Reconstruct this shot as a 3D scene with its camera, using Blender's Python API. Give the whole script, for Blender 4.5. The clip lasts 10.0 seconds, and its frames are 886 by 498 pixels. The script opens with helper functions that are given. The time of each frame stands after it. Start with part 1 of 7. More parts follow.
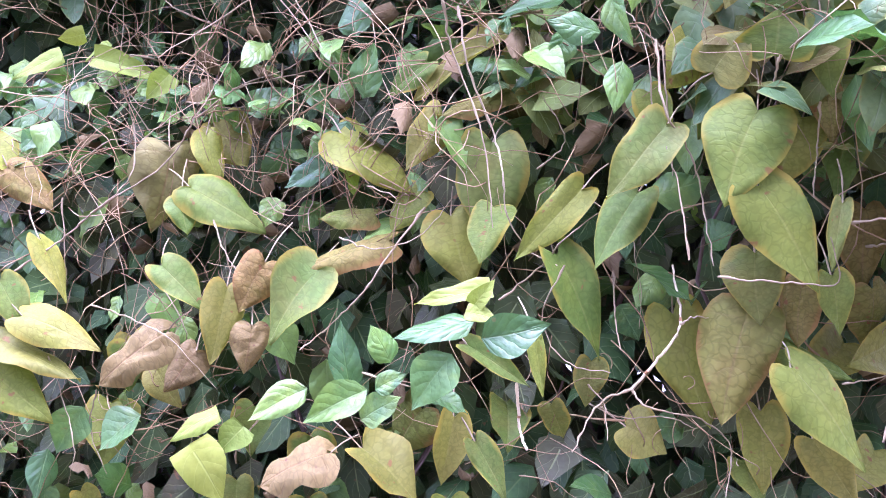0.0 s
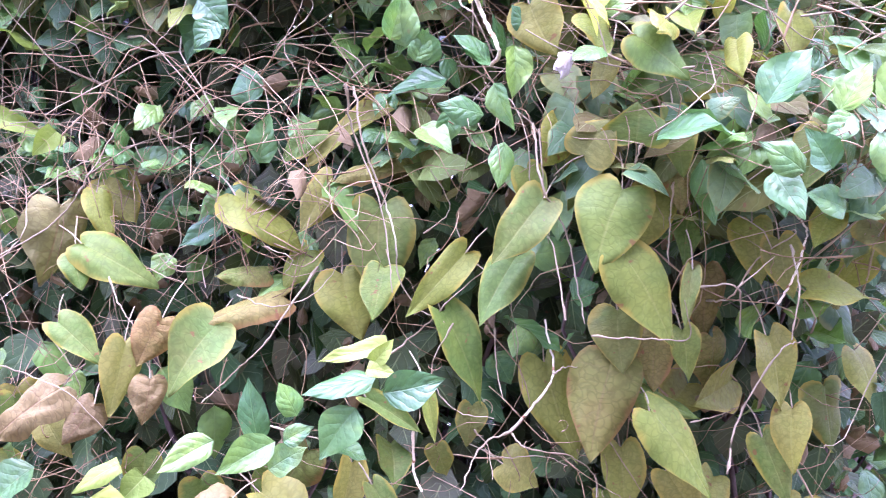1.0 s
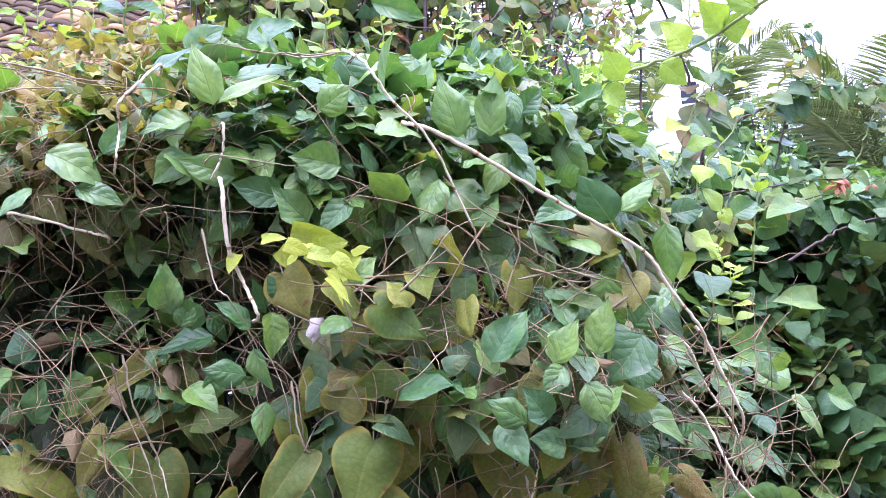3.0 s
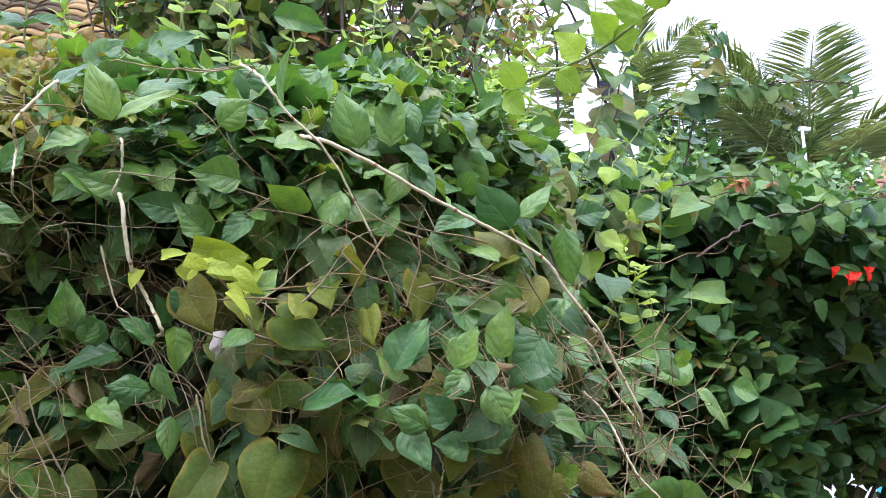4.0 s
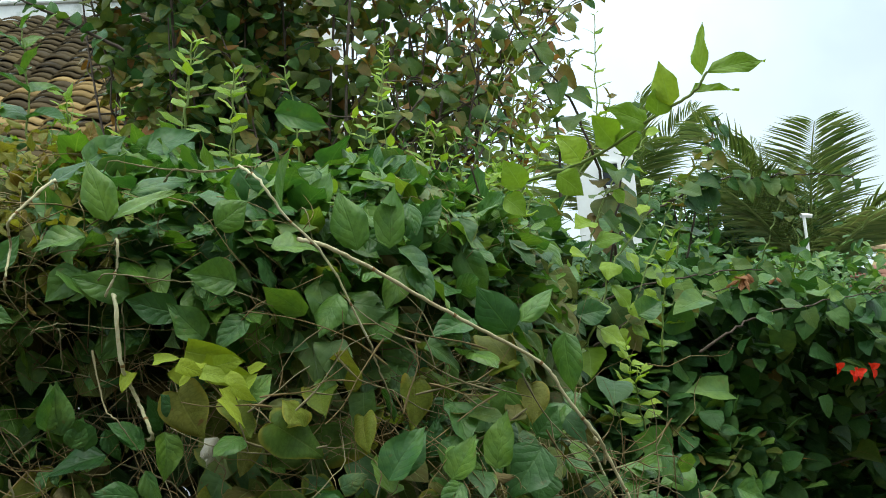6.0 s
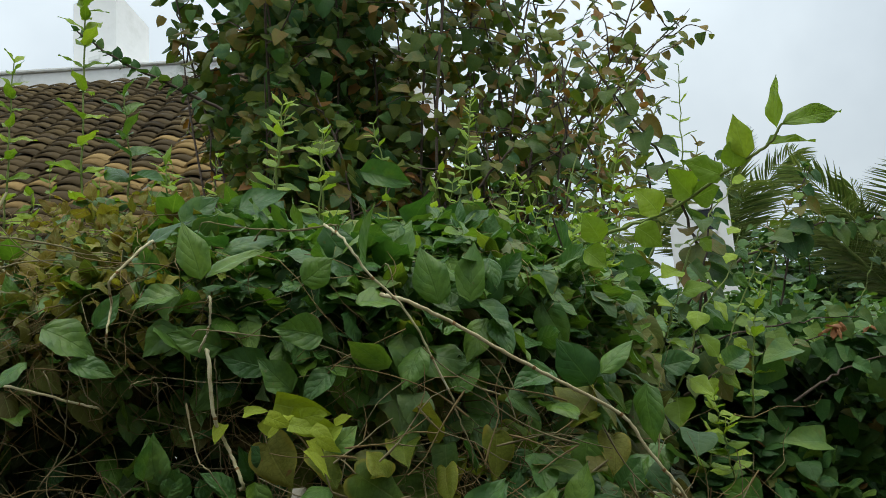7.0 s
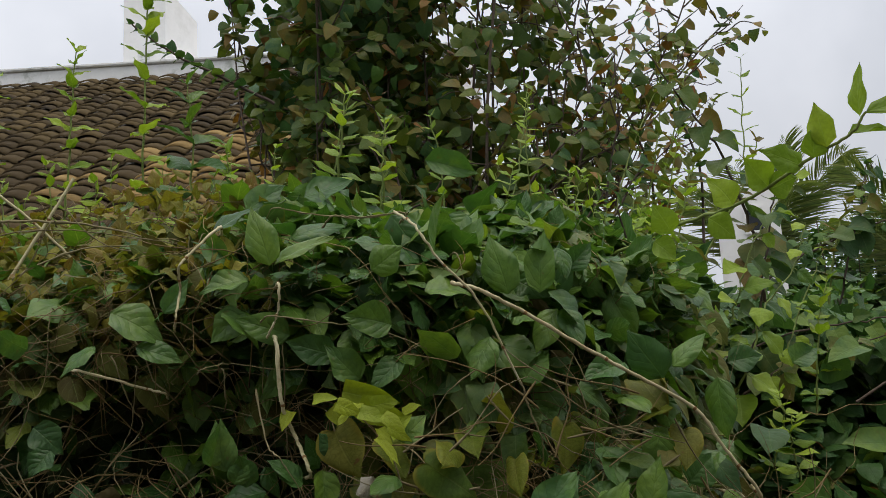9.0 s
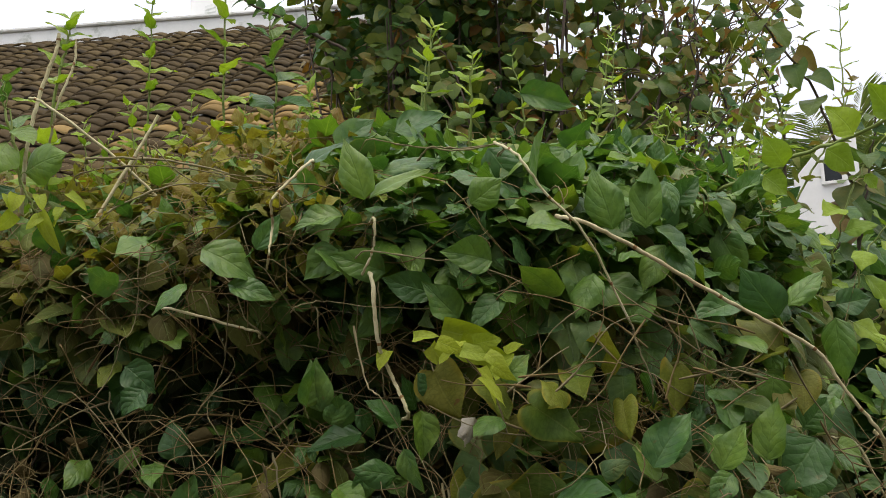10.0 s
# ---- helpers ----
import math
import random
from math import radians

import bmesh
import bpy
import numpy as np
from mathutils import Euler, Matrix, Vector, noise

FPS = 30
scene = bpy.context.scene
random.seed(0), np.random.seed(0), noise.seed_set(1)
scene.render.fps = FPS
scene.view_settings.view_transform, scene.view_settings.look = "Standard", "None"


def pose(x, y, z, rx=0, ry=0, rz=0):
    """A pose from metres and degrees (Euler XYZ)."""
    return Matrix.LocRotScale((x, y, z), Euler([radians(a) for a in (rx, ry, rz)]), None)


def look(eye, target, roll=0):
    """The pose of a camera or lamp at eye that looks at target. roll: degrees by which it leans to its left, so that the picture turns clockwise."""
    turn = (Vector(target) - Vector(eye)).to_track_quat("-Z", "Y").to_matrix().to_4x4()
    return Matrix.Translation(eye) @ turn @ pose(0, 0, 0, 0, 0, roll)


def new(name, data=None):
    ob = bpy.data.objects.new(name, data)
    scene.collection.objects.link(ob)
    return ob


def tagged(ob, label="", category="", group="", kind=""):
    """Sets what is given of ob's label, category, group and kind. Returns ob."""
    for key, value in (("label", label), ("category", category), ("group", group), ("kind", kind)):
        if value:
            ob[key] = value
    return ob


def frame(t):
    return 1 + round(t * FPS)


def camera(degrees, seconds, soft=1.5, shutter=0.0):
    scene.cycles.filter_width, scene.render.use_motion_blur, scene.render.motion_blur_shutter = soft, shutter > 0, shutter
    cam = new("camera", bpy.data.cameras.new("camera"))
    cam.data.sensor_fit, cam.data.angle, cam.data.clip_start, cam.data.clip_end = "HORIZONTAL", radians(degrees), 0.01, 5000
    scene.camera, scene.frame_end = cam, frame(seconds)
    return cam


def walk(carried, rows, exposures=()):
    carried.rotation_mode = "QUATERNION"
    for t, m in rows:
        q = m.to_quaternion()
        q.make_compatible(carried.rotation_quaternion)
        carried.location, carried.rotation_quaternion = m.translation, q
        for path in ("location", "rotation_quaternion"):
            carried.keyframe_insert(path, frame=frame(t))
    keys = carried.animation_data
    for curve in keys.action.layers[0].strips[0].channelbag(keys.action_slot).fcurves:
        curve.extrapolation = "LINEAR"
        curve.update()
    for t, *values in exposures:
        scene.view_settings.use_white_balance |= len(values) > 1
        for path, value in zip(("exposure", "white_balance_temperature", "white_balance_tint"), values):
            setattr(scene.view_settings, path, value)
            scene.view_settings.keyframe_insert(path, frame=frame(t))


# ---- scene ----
cam = camera(44.5, 10.0, soft=0.9, shutter=0.06)
PATH = [
    (0, (0.051, 0.069, 1.502), (-0.023, 2.068, 1.5), 0.6),
    (0.5, (-0.015, 0.05, 1.509), (-0.037, 2.05, 1.521), 1.8),
    (1, (-0.053, -0.049, 1.568), (0.218, 1.932, 1.58), 0.3),
    (1.5, (-0.028, -0.171, 1.673), (0.523, 1.748, 1.555), 0.8),
    (2, (-0.026, -0.203, 1.72), (0.615, 1.691, 1.773), -1.9),
    (2.5, (-0.009, -0.195, 1.733), (0.598, 1.705, 1.891), -2.9),
    (2.7, (-0.006, -0.201, 1.739), (0.579, 1.702, 1.927), -3.4),
    (3.8, (0.005, -0.258, 1.776), (0.707, 1.604, 1.974), -4.1),
    (4, (0.026, -0.259, 1.761), (0.748, 1.596, 1.948), -5.1),
    (4.5, (0.092, -0.251, 1.734), (0.995, 1.529, 1.863), -6.2),
    (5, (0.086, -0.224, 1.744), (1.029, 1.534, 1.88), -6.0),
    (5.5, (0.065, -0.224, 1.772), (0.89, 1.588, 1.962), -5.5),
    (6, (0.04, -0.244, 1.8), (0.763, 1.591, 2.13), -4.5),
    (6.2, (0.039, -0.249, 1.81), (0.72, 1.597, 2.166), -4.6),
    (7.3, (0.052, -0.296, 1.798), (0.588, 1.578, 2.247), -4.0),
    (7.5, (0.045, -0.278, 1.798), (0.573, 1.597, 2.255), -3.7),
    (8, (0.031, -0.27, 1.786), (0.502, 1.619, 2.245), -3.0),
    (8.5, (0.02, -0.269, 1.791), (0.488, 1.625, 2.23), -2.9),
    (9, (0.014, -0.256, 1.793), (0.498, 1.636, 2.225), -3.2),
    (9.5, (-0.026, -0.212, 1.778), (0.383, 1.703, 2.183), -2.0),
    (10, (-0.022, -0.174, 1.781), (0.348, 1.759, 2.137), -2.6),
]
EXPOSURES = [(0.0, 2.95, 5500, 66), (1.0, 3.16, 5400, 70), (2.0, 2.95, 5400, 70), (2.7, 2.22, 5500, 61), (4.0, 1.29, 6200, 28),
             (5.0, 0.62, 6900, 2), (6.0, 0.21, 7200, -3), (7.5, -0.50, 7600, 8), (9.0, -0.51, 7850, 13), (10.0, 0.04, 8100, 14)]
walk(cam, [(t, look(eye, target, roll)) for t, eye, target, roll in PATH], EXPOSURES)

# ---- light: bright overcast sky, a weak wide sun ----
SUN_UP, SUN_ROUND = radians(76), radians(170)
world = bpy.data.worlds.new("overcast_sky")
scene.world = world
world.use_nodes = True
wt = world.node_tree
for n in list(wt.nodes):
    wt.nodes.remove(n)


def node(tree, kind, **values):
    n = tree.nodes.new(kind)
    for key, value in values.items():
        if key in n.inputs:
            n.inputs[key].default_value = value
    return n


w_out = wt.nodes.new("ShaderNodeOutputWorld")
w_bg = wt.nodes.new("ShaderNodeBackground")
w_sky = wt.nodes.new("ShaderNodeTexSky")
w_sky.sky_type = "NISHITA"
w_sky.sun_disc = False
w_sky.sun_elevation, w_sky.sun_rotation = SUN_UP, SUN_ROUND
w_sky.dust_density, w_sky.air_density = 3.0, 1.0
w_cloud = wt.nodes.new("ShaderNodeTexNoise")
w_cloud.inputs["Scale"].default_value = 2.2
w_cloud.inputs["Detail"].default_value = 6
w_geo = wt.nodes.new("ShaderNodeTexCoord")
wt.links.new(w_geo.outputs["Generated"], w_cloud.inputs["Vector"])
w_ramp = wt.nodes.new("ShaderNodeMapRange")
for key, value in (("From Min", 0.35), ("From Max", 0.62), ("To Min", 0.55), ("To Max", 0.95)):
    w_ramp.inputs[key].default_value = value
wt.links.new(w_cloud.outputs["Fac"], w_ramp.inputs["Value"])
w_mix = wt.nodes.new("ShaderNodeMix")
w_mix.data_type = "RGBA"
# an overcast dome: the cloud is brightest overhead and a third as bright at the horizon
w_up = wt.nodes.new("ShaderNodeSeparateXYZ")
wt.links.new(w_geo.outputs["Generated"], w_up.inputs[0])
w_dome = wt.nodes.new("ShaderNodeMapRange")
for key, value in (("From Min", 0.25), ("From Max", 1.0), ("To Min", 0.8), ("To Max", 2.2)):
    w_dome.inputs[key].default_value = value
wt.links.new(w_up.outputs[2], w_dome.inputs["Value"])
w_bright = wt.nodes.new("ShaderNodeVectorMath")
w_bright.operation = "SCALE"
w_bright.inputs[0].default_value = (8.8, 10.3, 12.8)
wt.links.new(w_dome.outputs["Result"], w_bright.inputs["Scale"])
wt.links.new(w_bright.outputs["Vector"], w_mix.inputs["B"])
wt.links.new(w_ramp.outputs["Result"], w_mix.inputs["Factor"])
wt.links.new(w_sky.outputs["Color"], w_mix.inputs["A"])
wt.links.new(w_mix.outputs["Result"], w_bg.inputs["Color"])
w_bg.inputs["Strength"].default_value = 0.125
wt.links.new(w_bg.outputs["Background"], w_out.inputs["Surface"])

sun = new("sun", bpy.data.lights.new("sun", "SUN"))
sun.data.energy, sun.data.angle, sun.data.color = 1.5, radians(42), (1.0, 0.95, 0.85)
sun.matrix_world = look((0, 0, 20), Vector((0, 0, 20)) + Vector((-math.sin(SUN_ROUND) * math.cos(SUN_UP), -math.cos(SUN_ROUND) * math.cos(SUN_UP), -math.sin(SUN_UP))))

# ---- materials ----
def fresh(name):
    m = bpy.data.materials.new(name)
    m.use_nodes = True
    t = m.node_tree
    bsdf = t.nodes["Principled BSDF"]
    return m, t, bsdf


def math_node(t, op, a, b=None, c=None):
    n = t.nodes.new("ShaderNodeMath")
    n.operation = op
    for i, value in enumerate((a, b, c)):
        if value is None:
            continue
        if isinstance(value, (int, float)):
            n.inputs[i].default_value = value
        else:
            t.links.new(value, n.inputs[i])
    return n.outputs[0]


def map_node(t, value, f0, f1, t0=0.0, t1=1.0):
    n = t.nodes.new("ShaderNodeMapRange")
    n.interpolation_type = "SMOOTHSTEP"
    for key, v in (("From Min", f0), ("From Max", f1), ("To Min", t0), ("To Max", t1)):
        n.inputs[key].default_value = v
    t.links.new(value, n.inputs["Value"])
    return n.outputs["Result"]


def mix_node(t, fac, a, b, blend="MIX"):
    n = t.nodes.new("ShaderNodeMix")
    n.data_type, n.blend_type = "RGBA", blend
    for key, v in (("Factor", fac), ("A", a), ("B", b)):
        if isinstance(v, (int, float)):
            n.inputs[key].default_value = v
        elif isinstance(v, tuple):
            n.inputs[key].default_value = (*v, 1) if len(v) == 3 else v
        else:
            t.links.new(v, n.inputs[key])
    return n.outputs["Result"]


def ramp_node(t, fac, colours):
    n = t.nodes.new("ShaderNodeValToRGB")
    n.color_ramp.interpolation = "LINEAR"
    while len(n.color_ramp.elements) < len(colours):
        n.color_ramp.elements.new(0.5)
    for i, c in enumerate(colours):
        n.color_ramp.elements[i].position = i / max(1, len(colours) - 1)
        n.color_ramp.elements[i].color = (*c, 1)
    t.links.new(fac, n.inputs["Fac"])
    return n.outputs["Color"]


def noise_node(t, vector, scale, detail=3.0, w=None, rough=0.55):
    n = t.nodes.new("ShaderNodeTexNoise")
    if w is not None:
        n.noise_dimensions = "4D"
        t.links.new(w, n.inputs["W"])
    n.inputs["Scale"].default_value, n.inputs["Detail"].default_value, n.inputs["Roughness"].default_value = scale, detail, rough
    if vector is not None:
        t.links.new(vector, n.inputs["Vector"])
    return n.outputs["Fac"]


def bump_node(t, height, strength, distance):
    n = t.nodes.new("ShaderNodeBump")
    n.inputs["Strength"].default_value, n.inputs["Distance"].default_value = strength, distance
    t.links.new(height, n.inputs["Height"])
    return n.outputs["Normal"]


def leaf_material(name, colours, vein=(0.3, 0.4, 0.15), vein_amount=0.35, rough=0.4, spots=0.2, spot_colour=(0.16, 0.08, 0.03),
                  edge=0.0, edge_colour=(0.35, 0.30, 0.05), through_light=0.25, pucker=0.5, veins=5.0, net=0.0, stuff=False, sheen=0.22, relief=0.5):
    """A leaf: a colour drawn from a row of colours leaf by leaf, paler ribs, blotches, spots and a translucent blade."""
    m, t, bsdf = fresh(name)
    if stuff:
        rnd = t.nodes.new("ShaderNodeNewGeometry").outputs["Random Per Island"]
    else:
        rnd = t.nodes.new("ShaderNodeObjectInfo").outputs["Random"]
    rib_map, flat_map = t.nodes.new("ShaderNodeUVMap"), t.nodes.new("ShaderNodeUVMap")
    rib_map.uv_map, flat_map.uv_map = "Ribs", "Flat"
    uv = flat_map.outputs["UV"]
    sep = t.nodes.new("ShaderNodeSeparateXYZ")
    t.links.new(rib_map.outputs["UV"], sep.inputs[0])
    across = math_node(t, "MULTIPLY", math_node(t, "ABSOLUTE", math_node(t, "SUBTRACT", sep.outputs[0], 0.5)), 2.0)
    seed = math_node(t, "MULTIPLY", rnd, 57.0)
    bend = math_node(t, "MULTIPLY", math_node(t, "SUBTRACT", noise_node(t, uv, 3.0, 2.0, seed), 0.5), 1.3)
    phase = math_node(t, "SUBTRACT", math_node(t, "MULTIPLY", sep.outputs[1], veins), math_node(t, "MULTIPLY", across, 1.7))
    phase = math_node(t, "ADD", phase, bend)
    tri = math_node(t, "ABSOLUTE", math_node(t, "SUBTRACT", math_node(t, "FRACT", phase), 0.5))
    side = map_node(t, tri, 0.07, 0.0)
    mid = map_node(t, across, 0.07, 0.0)
    ribs = math_node(t, "MAXIMUM", math_node(t, "MULTIPLY", side, 0.4), mid)
    blotch = noise_node(t, uv, 2.6, 3.0, seed)
    fine = noise_node(t, uv, 14.0, 2.0, seed)
    hue = math_node(t, "ADD", rnd, math_node(t, "MULTIPLY", math_node(t, "SUBTRACT", blotch, 0.5), 0.45))
    base = ramp_node(t, hue, colours)
    base = mix_node(t, math_node(t, "MULTIPLY", map_node(t, fine, 0.35, 0.75), 0.35), base, mix_node(t, 1.0, base, (0.6, 0.62, 0.55), "MULTIPLY"))
    base = mix_node(t, math_node(t, "MULTIPLY", ribs, vein_amount), base, vein)
    if net:
        cells = t.nodes.new("ShaderNodeTexVoronoi")
        cells.feature, cells.voronoi_dimensions = "DISTANCE_TO_EDGE", "4D"
        cells.inputs["Scale"].default_value = 13.0
        warp = t.nodes.new("ShaderNodeTexNoise")
        warp.inputs["Scale"].default_value = 7.0
        t.links.new(uv, warp.inputs["Vector"])
        t.links.new(mix_node(t, 0.12, uv, warp.outputs["Color"]), cells.inputs["Vector"])
        t.links.new(seed, cells.inputs["W"])
        mesh_lines = map_node(t, cells.outputs["Distance"], 0.0, 0.16)
        base = mix_node(t, math_node(t, "MULTIPLY", math_node(t, "SUBTRACT", 1.0, mesh_lines), 0.42 * net), base, mix_node(t, 1.0, base, (0.5, 0.5, 0.45), "MULTIPLY"))
    if edge:
        rim = math_node(t, "ADD", across, math_node(t, "MULTIPLY", math_node(t, "SUBTRACT", blotch, 0.5), 0.9))
        base = mix_node(t, math_node(t, "MULTIPLY", map_node(t, rim, 0.8, 1.05), edge), base, edge_colour)
    if spots:
        dots = math_node(t, "MULTIPLY", map_node(t, noise_node(t, uv, 6.5, 2.0, seed), 0.66, 0.72), spots * 2)
        base = mix_node(t, math_node(t, "MINIMUM", dots, 0.9), base, spot_colour)
    t.links.new(base, bsdf.inputs["Base Color"])
    bsdf.inputs["Roughness"].default_value = rough
    bsdf.inputs["Specular IOR Level"].default_value = sheen
    quilt = noise_node(t, uv, 9.0, 1.0, seed)
    height = math_node(t, "ADD", math_node(t, "MULTIPLY", quilt, pucker), math_node(t, "MULTIPLY", fine, 0.12))
    height = math_node(t, "ADD", height, math_node(t, "MULTIPLY", math_node(t, "SQRT", tri), 0.8 * pucker))
    if net:
        height = math_node(t, "ADD", height, math_node(t, "MULTIPLY", mesh_lines, math_node(t, "MULTIPLY", math_node(t, "FRACT", math_node(t, "MULTIPLY", rnd, 7.3)), 0.2 * net)))
    height = math_node(t, "SUBTRACT", height, math_node(t, "MULTIPLY", mid, 0.3))
    normal = bump_node(t, height, relief, 0.0035)
    t.links.new(normal, bsdf.inputs["Normal"])
    trans = t.nodes.new("ShaderNodeBsdfTranslucent")
    t.links.new(mix_node(t, 1.0, base, (1.25, 1.3, 0.6), "MULTIPLY"), trans.inputs["Color"])
    mixer = t.nodes.new("ShaderNodeMixShader")
    mixer.inputs[0].default_value = through_light
    t.links.new(bsdf.outputs[0], mixer.inputs[1])
    t.links.new(trans.outputs[0], mixer.inputs[2])
    t.links.new(mixer.outputs[0], t.nodes["Material Output"].inputs["Surface"])
    return m


def rough_material(name, colours, scale=8.0, rough=0.75, relief=0.3, distance=0.01, stain=None, stain_amount=0.5, metal=0.0, by_piece="none"):
    """A weathered solid: two scales of noise between the colours, optional stains and relief."""
    m, t, bsdf = fresh(name)
    at = t.nodes.new("ShaderNodeTexCoord").outputs["Object"]
    big = noise_node(t, at, scale * 0.25, 4.0)
    small = noise_node(t, at, scale * 3.0, 4.0)
    fac = math_node(t, "ADD", math_node(t, "MULTIPLY", big, 0.65), math_node(t, "MULTIPLY", small, 0.35))
    fac = map_node(t, fac, 0.3, 0.7)
    if by_piece == "object":
        rnd = t.nodes.new("ShaderNodeObjectInfo").outputs["Random"]
        fac = math_node(t, "ADD", math_node(t, "MULTIPLY", fac, 0.45), math_node(t, "MULTIPLY", rnd, 0.55))
    elif by_piece == "island":
        rnd = t.nodes.new("ShaderNodeNewGeometry").outputs["Random Per Island"]
        fac = math_node(t, "ADD", math_node(t, "MULTIPLY", fac, 0.45), math_node(t, "MULTIPLY", rnd, 0.55))
    base = ramp_node(t, fac, colours)
    if stain:
        base = mix_node(t, math_node(t, "MULTIPLY", map_node(t, noise_node(t, at, scale * 0.6, 6.0, rough=0.7), 0.5, 0.68), stain_amount), base, stain)
    t.links.new(base, bsdf.inputs["Base Color"])
    bsdf.inputs["Roughness"].default_value, bsdf.inputs["Metallic"].default_value = rough, metal
    bsdf.inputs["Specular IOR Level"].default_value = 0.2
    t.links.new(bump_node(t, small, relief, distance), bsdf.inputs["Normal"])
    return m


HEART = [(0.080, 0.148, 0.026), (0.128, 0.180, 0.028), (0.172, 0.208, 0.031), (0.182, 0.186, 0.038), (0.128, 0.150, 0.032), (0.086, 0.156, 0.028)]
m_heart = leaf_material("yellowing_heart_leaf", HEART, net=0.7, vein=(0.30, 0.31, 0.10), vein_amount=0.16, rough=0.5, sheen=0.14, relief=0.46, spots=0.4, edge=0.5, edge_colour=(0.33, 0.25, 0.035), pucker=0.5, through_light=0.33)
m_heart_brown = leaf_material("browning_heart_leaf", net=1.0, colours=[(0.138, 0.165, 0.030), (0.165, 0.145, 0.034), (0.12, 0.165, 0.028), (0.17, 0.122, 0.034), (0.14, 0.155, 0.030)], vein=(0.17, 0.12, 0.05), rough=0.6, sheen=0.13, relief=0.5, spots=0.6, edge=0.55, edge_colour=(0.26, 0.13, 0.045), pucker=0.9, through_light=0.25)
m_lime = leaf_material("young_lime_leaf", [(0.24, 0.33, 0.030), (0.33, 0.40, 0.040), (0.28, 0.36, 0.034)], vein=(0.36, 0.45, 0.12), rough=0.5, spots=0.1, through_light=0.4)
m_young = leaf_material("young_creeper_leaf", [(0.13, 0.21, 0.032), (0.18, 0.26, 0.04), (0.20, 0.24, 0.036)], vein=(0.30, 0.38, 0.12), rough=0.5, spots=0.1, through_light=0.35)
GLOSSY = [(0.034, 0.106, 0.029), (0.058, 0.157, 0.035), (0.118, 0.235, 0.039), (0.043, 0.129, 0.035), (0.150, 0.262, 0.042), (0.063, 0.162, 0.040)]
m_glossy = leaf_material("glossy_green_leaf", GLOSSY, net=0.3, vein=(0.10, 0.20, 0.05), vein_amount=0.3, rough=0.43, sheen=0.40, spots=0.15, pucker=0.8, through_light=0.28)
m_glossy_stuff = leaf_material("glossy_green_foliage", GLOSSY, vein=(0.14, 0.24, 0.07), vein_amount=0.35, pucker=0.75, rough=0.43, sheen=0.42, spots=0.12, through_light=0.28, stuff=True)
m_inner = leaf_material("shade_toned_inner_foliage", [(0.026, 0.075, 0.022), (0.038, 0.095, 0.026), (0.05, 0.08, 0.025), (0.055, 0.06, 0.026), (0.03, 0.08, 0.026)], rough=0.45, spots=0.3, through_light=0.12, stuff=True)
BOUG = [(0.030, 0.094, 0.028), (0.046, 0.126, 0.031), (0.076, 0.165, 0.031), (0.036, 0.108, 0.036), (0.135, 0.225, 0.040)]
m_boug = leaf_material("bougainvillea_leaf", BOUG, vein=(0.1, 0.18, 0.07), vein_amount=0.2, rough=0.48, spots=0.08, pucker=0.6, through_light=0.2)
m_boug_stuff = leaf_material("bougainvillea_foliage", BOUG, pucker=0.6, sheen=0.18, vein=(0.1, 0.18, 0.07), vein_amount=0.2, rough=0.48, spots=0.1, through_light=0.2, stuff=True)
m_bronze = leaf_material("bronze_young_leaf", [(0.16, 0.09, 0.03), (0.27, 0.12, 0.035), (0.19, 0.17, 0.04), (0.12, 0.17, 0.035), (0.17, 0.19, 0.045)], vein=(0.2, 0.12, 0.06), rough=0.5, spots=0.2, through_light=0.3, stuff=True)
m_shoot = leaf_material("fresh_shoot_leaf", [(0.14, 0.25, 0.03), (0.22, 0.35, 0.04), (0.32, 0.44, 0.055)], vein=(0.3, 0.42, 0.12), rough=0.45, spots=0.05, through_light=0.35)
m_olive = leaf_material("olive_old_foliage", [(0.075, 0.11, 0.022), (0.125, 0.14, 0.027), (0.10, 0.085, 0.025), (0.085, 0.135, 0.024)], rough=0.6, spots=0.4, through_light=0.25, stuff=True)
m_dry = leaf_material("dry_brown_leaf", [(0.11, 0.085, 0.036), (0.16, 0.125, 0.052), (0.08, 0.06, 0.026)], vein=(0.12, 0.07, 0.05), rough=0.8, spots=0.2, through_light=0.1, stuff=True)
m_rust = leaf_material("dry_rust_leaf", [(0.24, 0.10, 0.045), (0.32, 0.15, 0.07)], vein=(0.25, 0.09, 0.04), rough=0.7, spots=0.2, through_light=0.2)
m_rusty = leaf_material("rust_brown_heart_leaf", [(0.13, 0.10, 0.034), (0.17, 0.135, 0.044), (0.13, 0.135, 0.038)], net=0.8, vein=(0.16, 0.08, 0.04), rough=0.65, spots=0.5, spot_colour=(0.10, 0.045, 0.025), relief=0.6, pucker=0.9, through_light=0.2)
m_bract = leaf_material("red_bract", [(0.75, 0.03, 0.012), (0.85, 0.05, 0.015)], vein=(0.7, 0.06, 0.03), rough=0.5, spots=0.0, through_light=0.35)
m_frond = leaf_material("palm_leaflet", [(0.11, 0.18, 0.06), (0.17, 0.235, 0.075), (0.24, 0.28, 0.11)], rough=0.34, vein_amount=0.1, spots=0.1, through_light=0.34, stuff=True)
m_sword = leaf_material("sword_leaf", [(0.10, 0.17, 0.05), (0.17, 0.23, 0.08)], rough=0.45, vein_amount=0.1, spots=0.1, through_light=0.15)
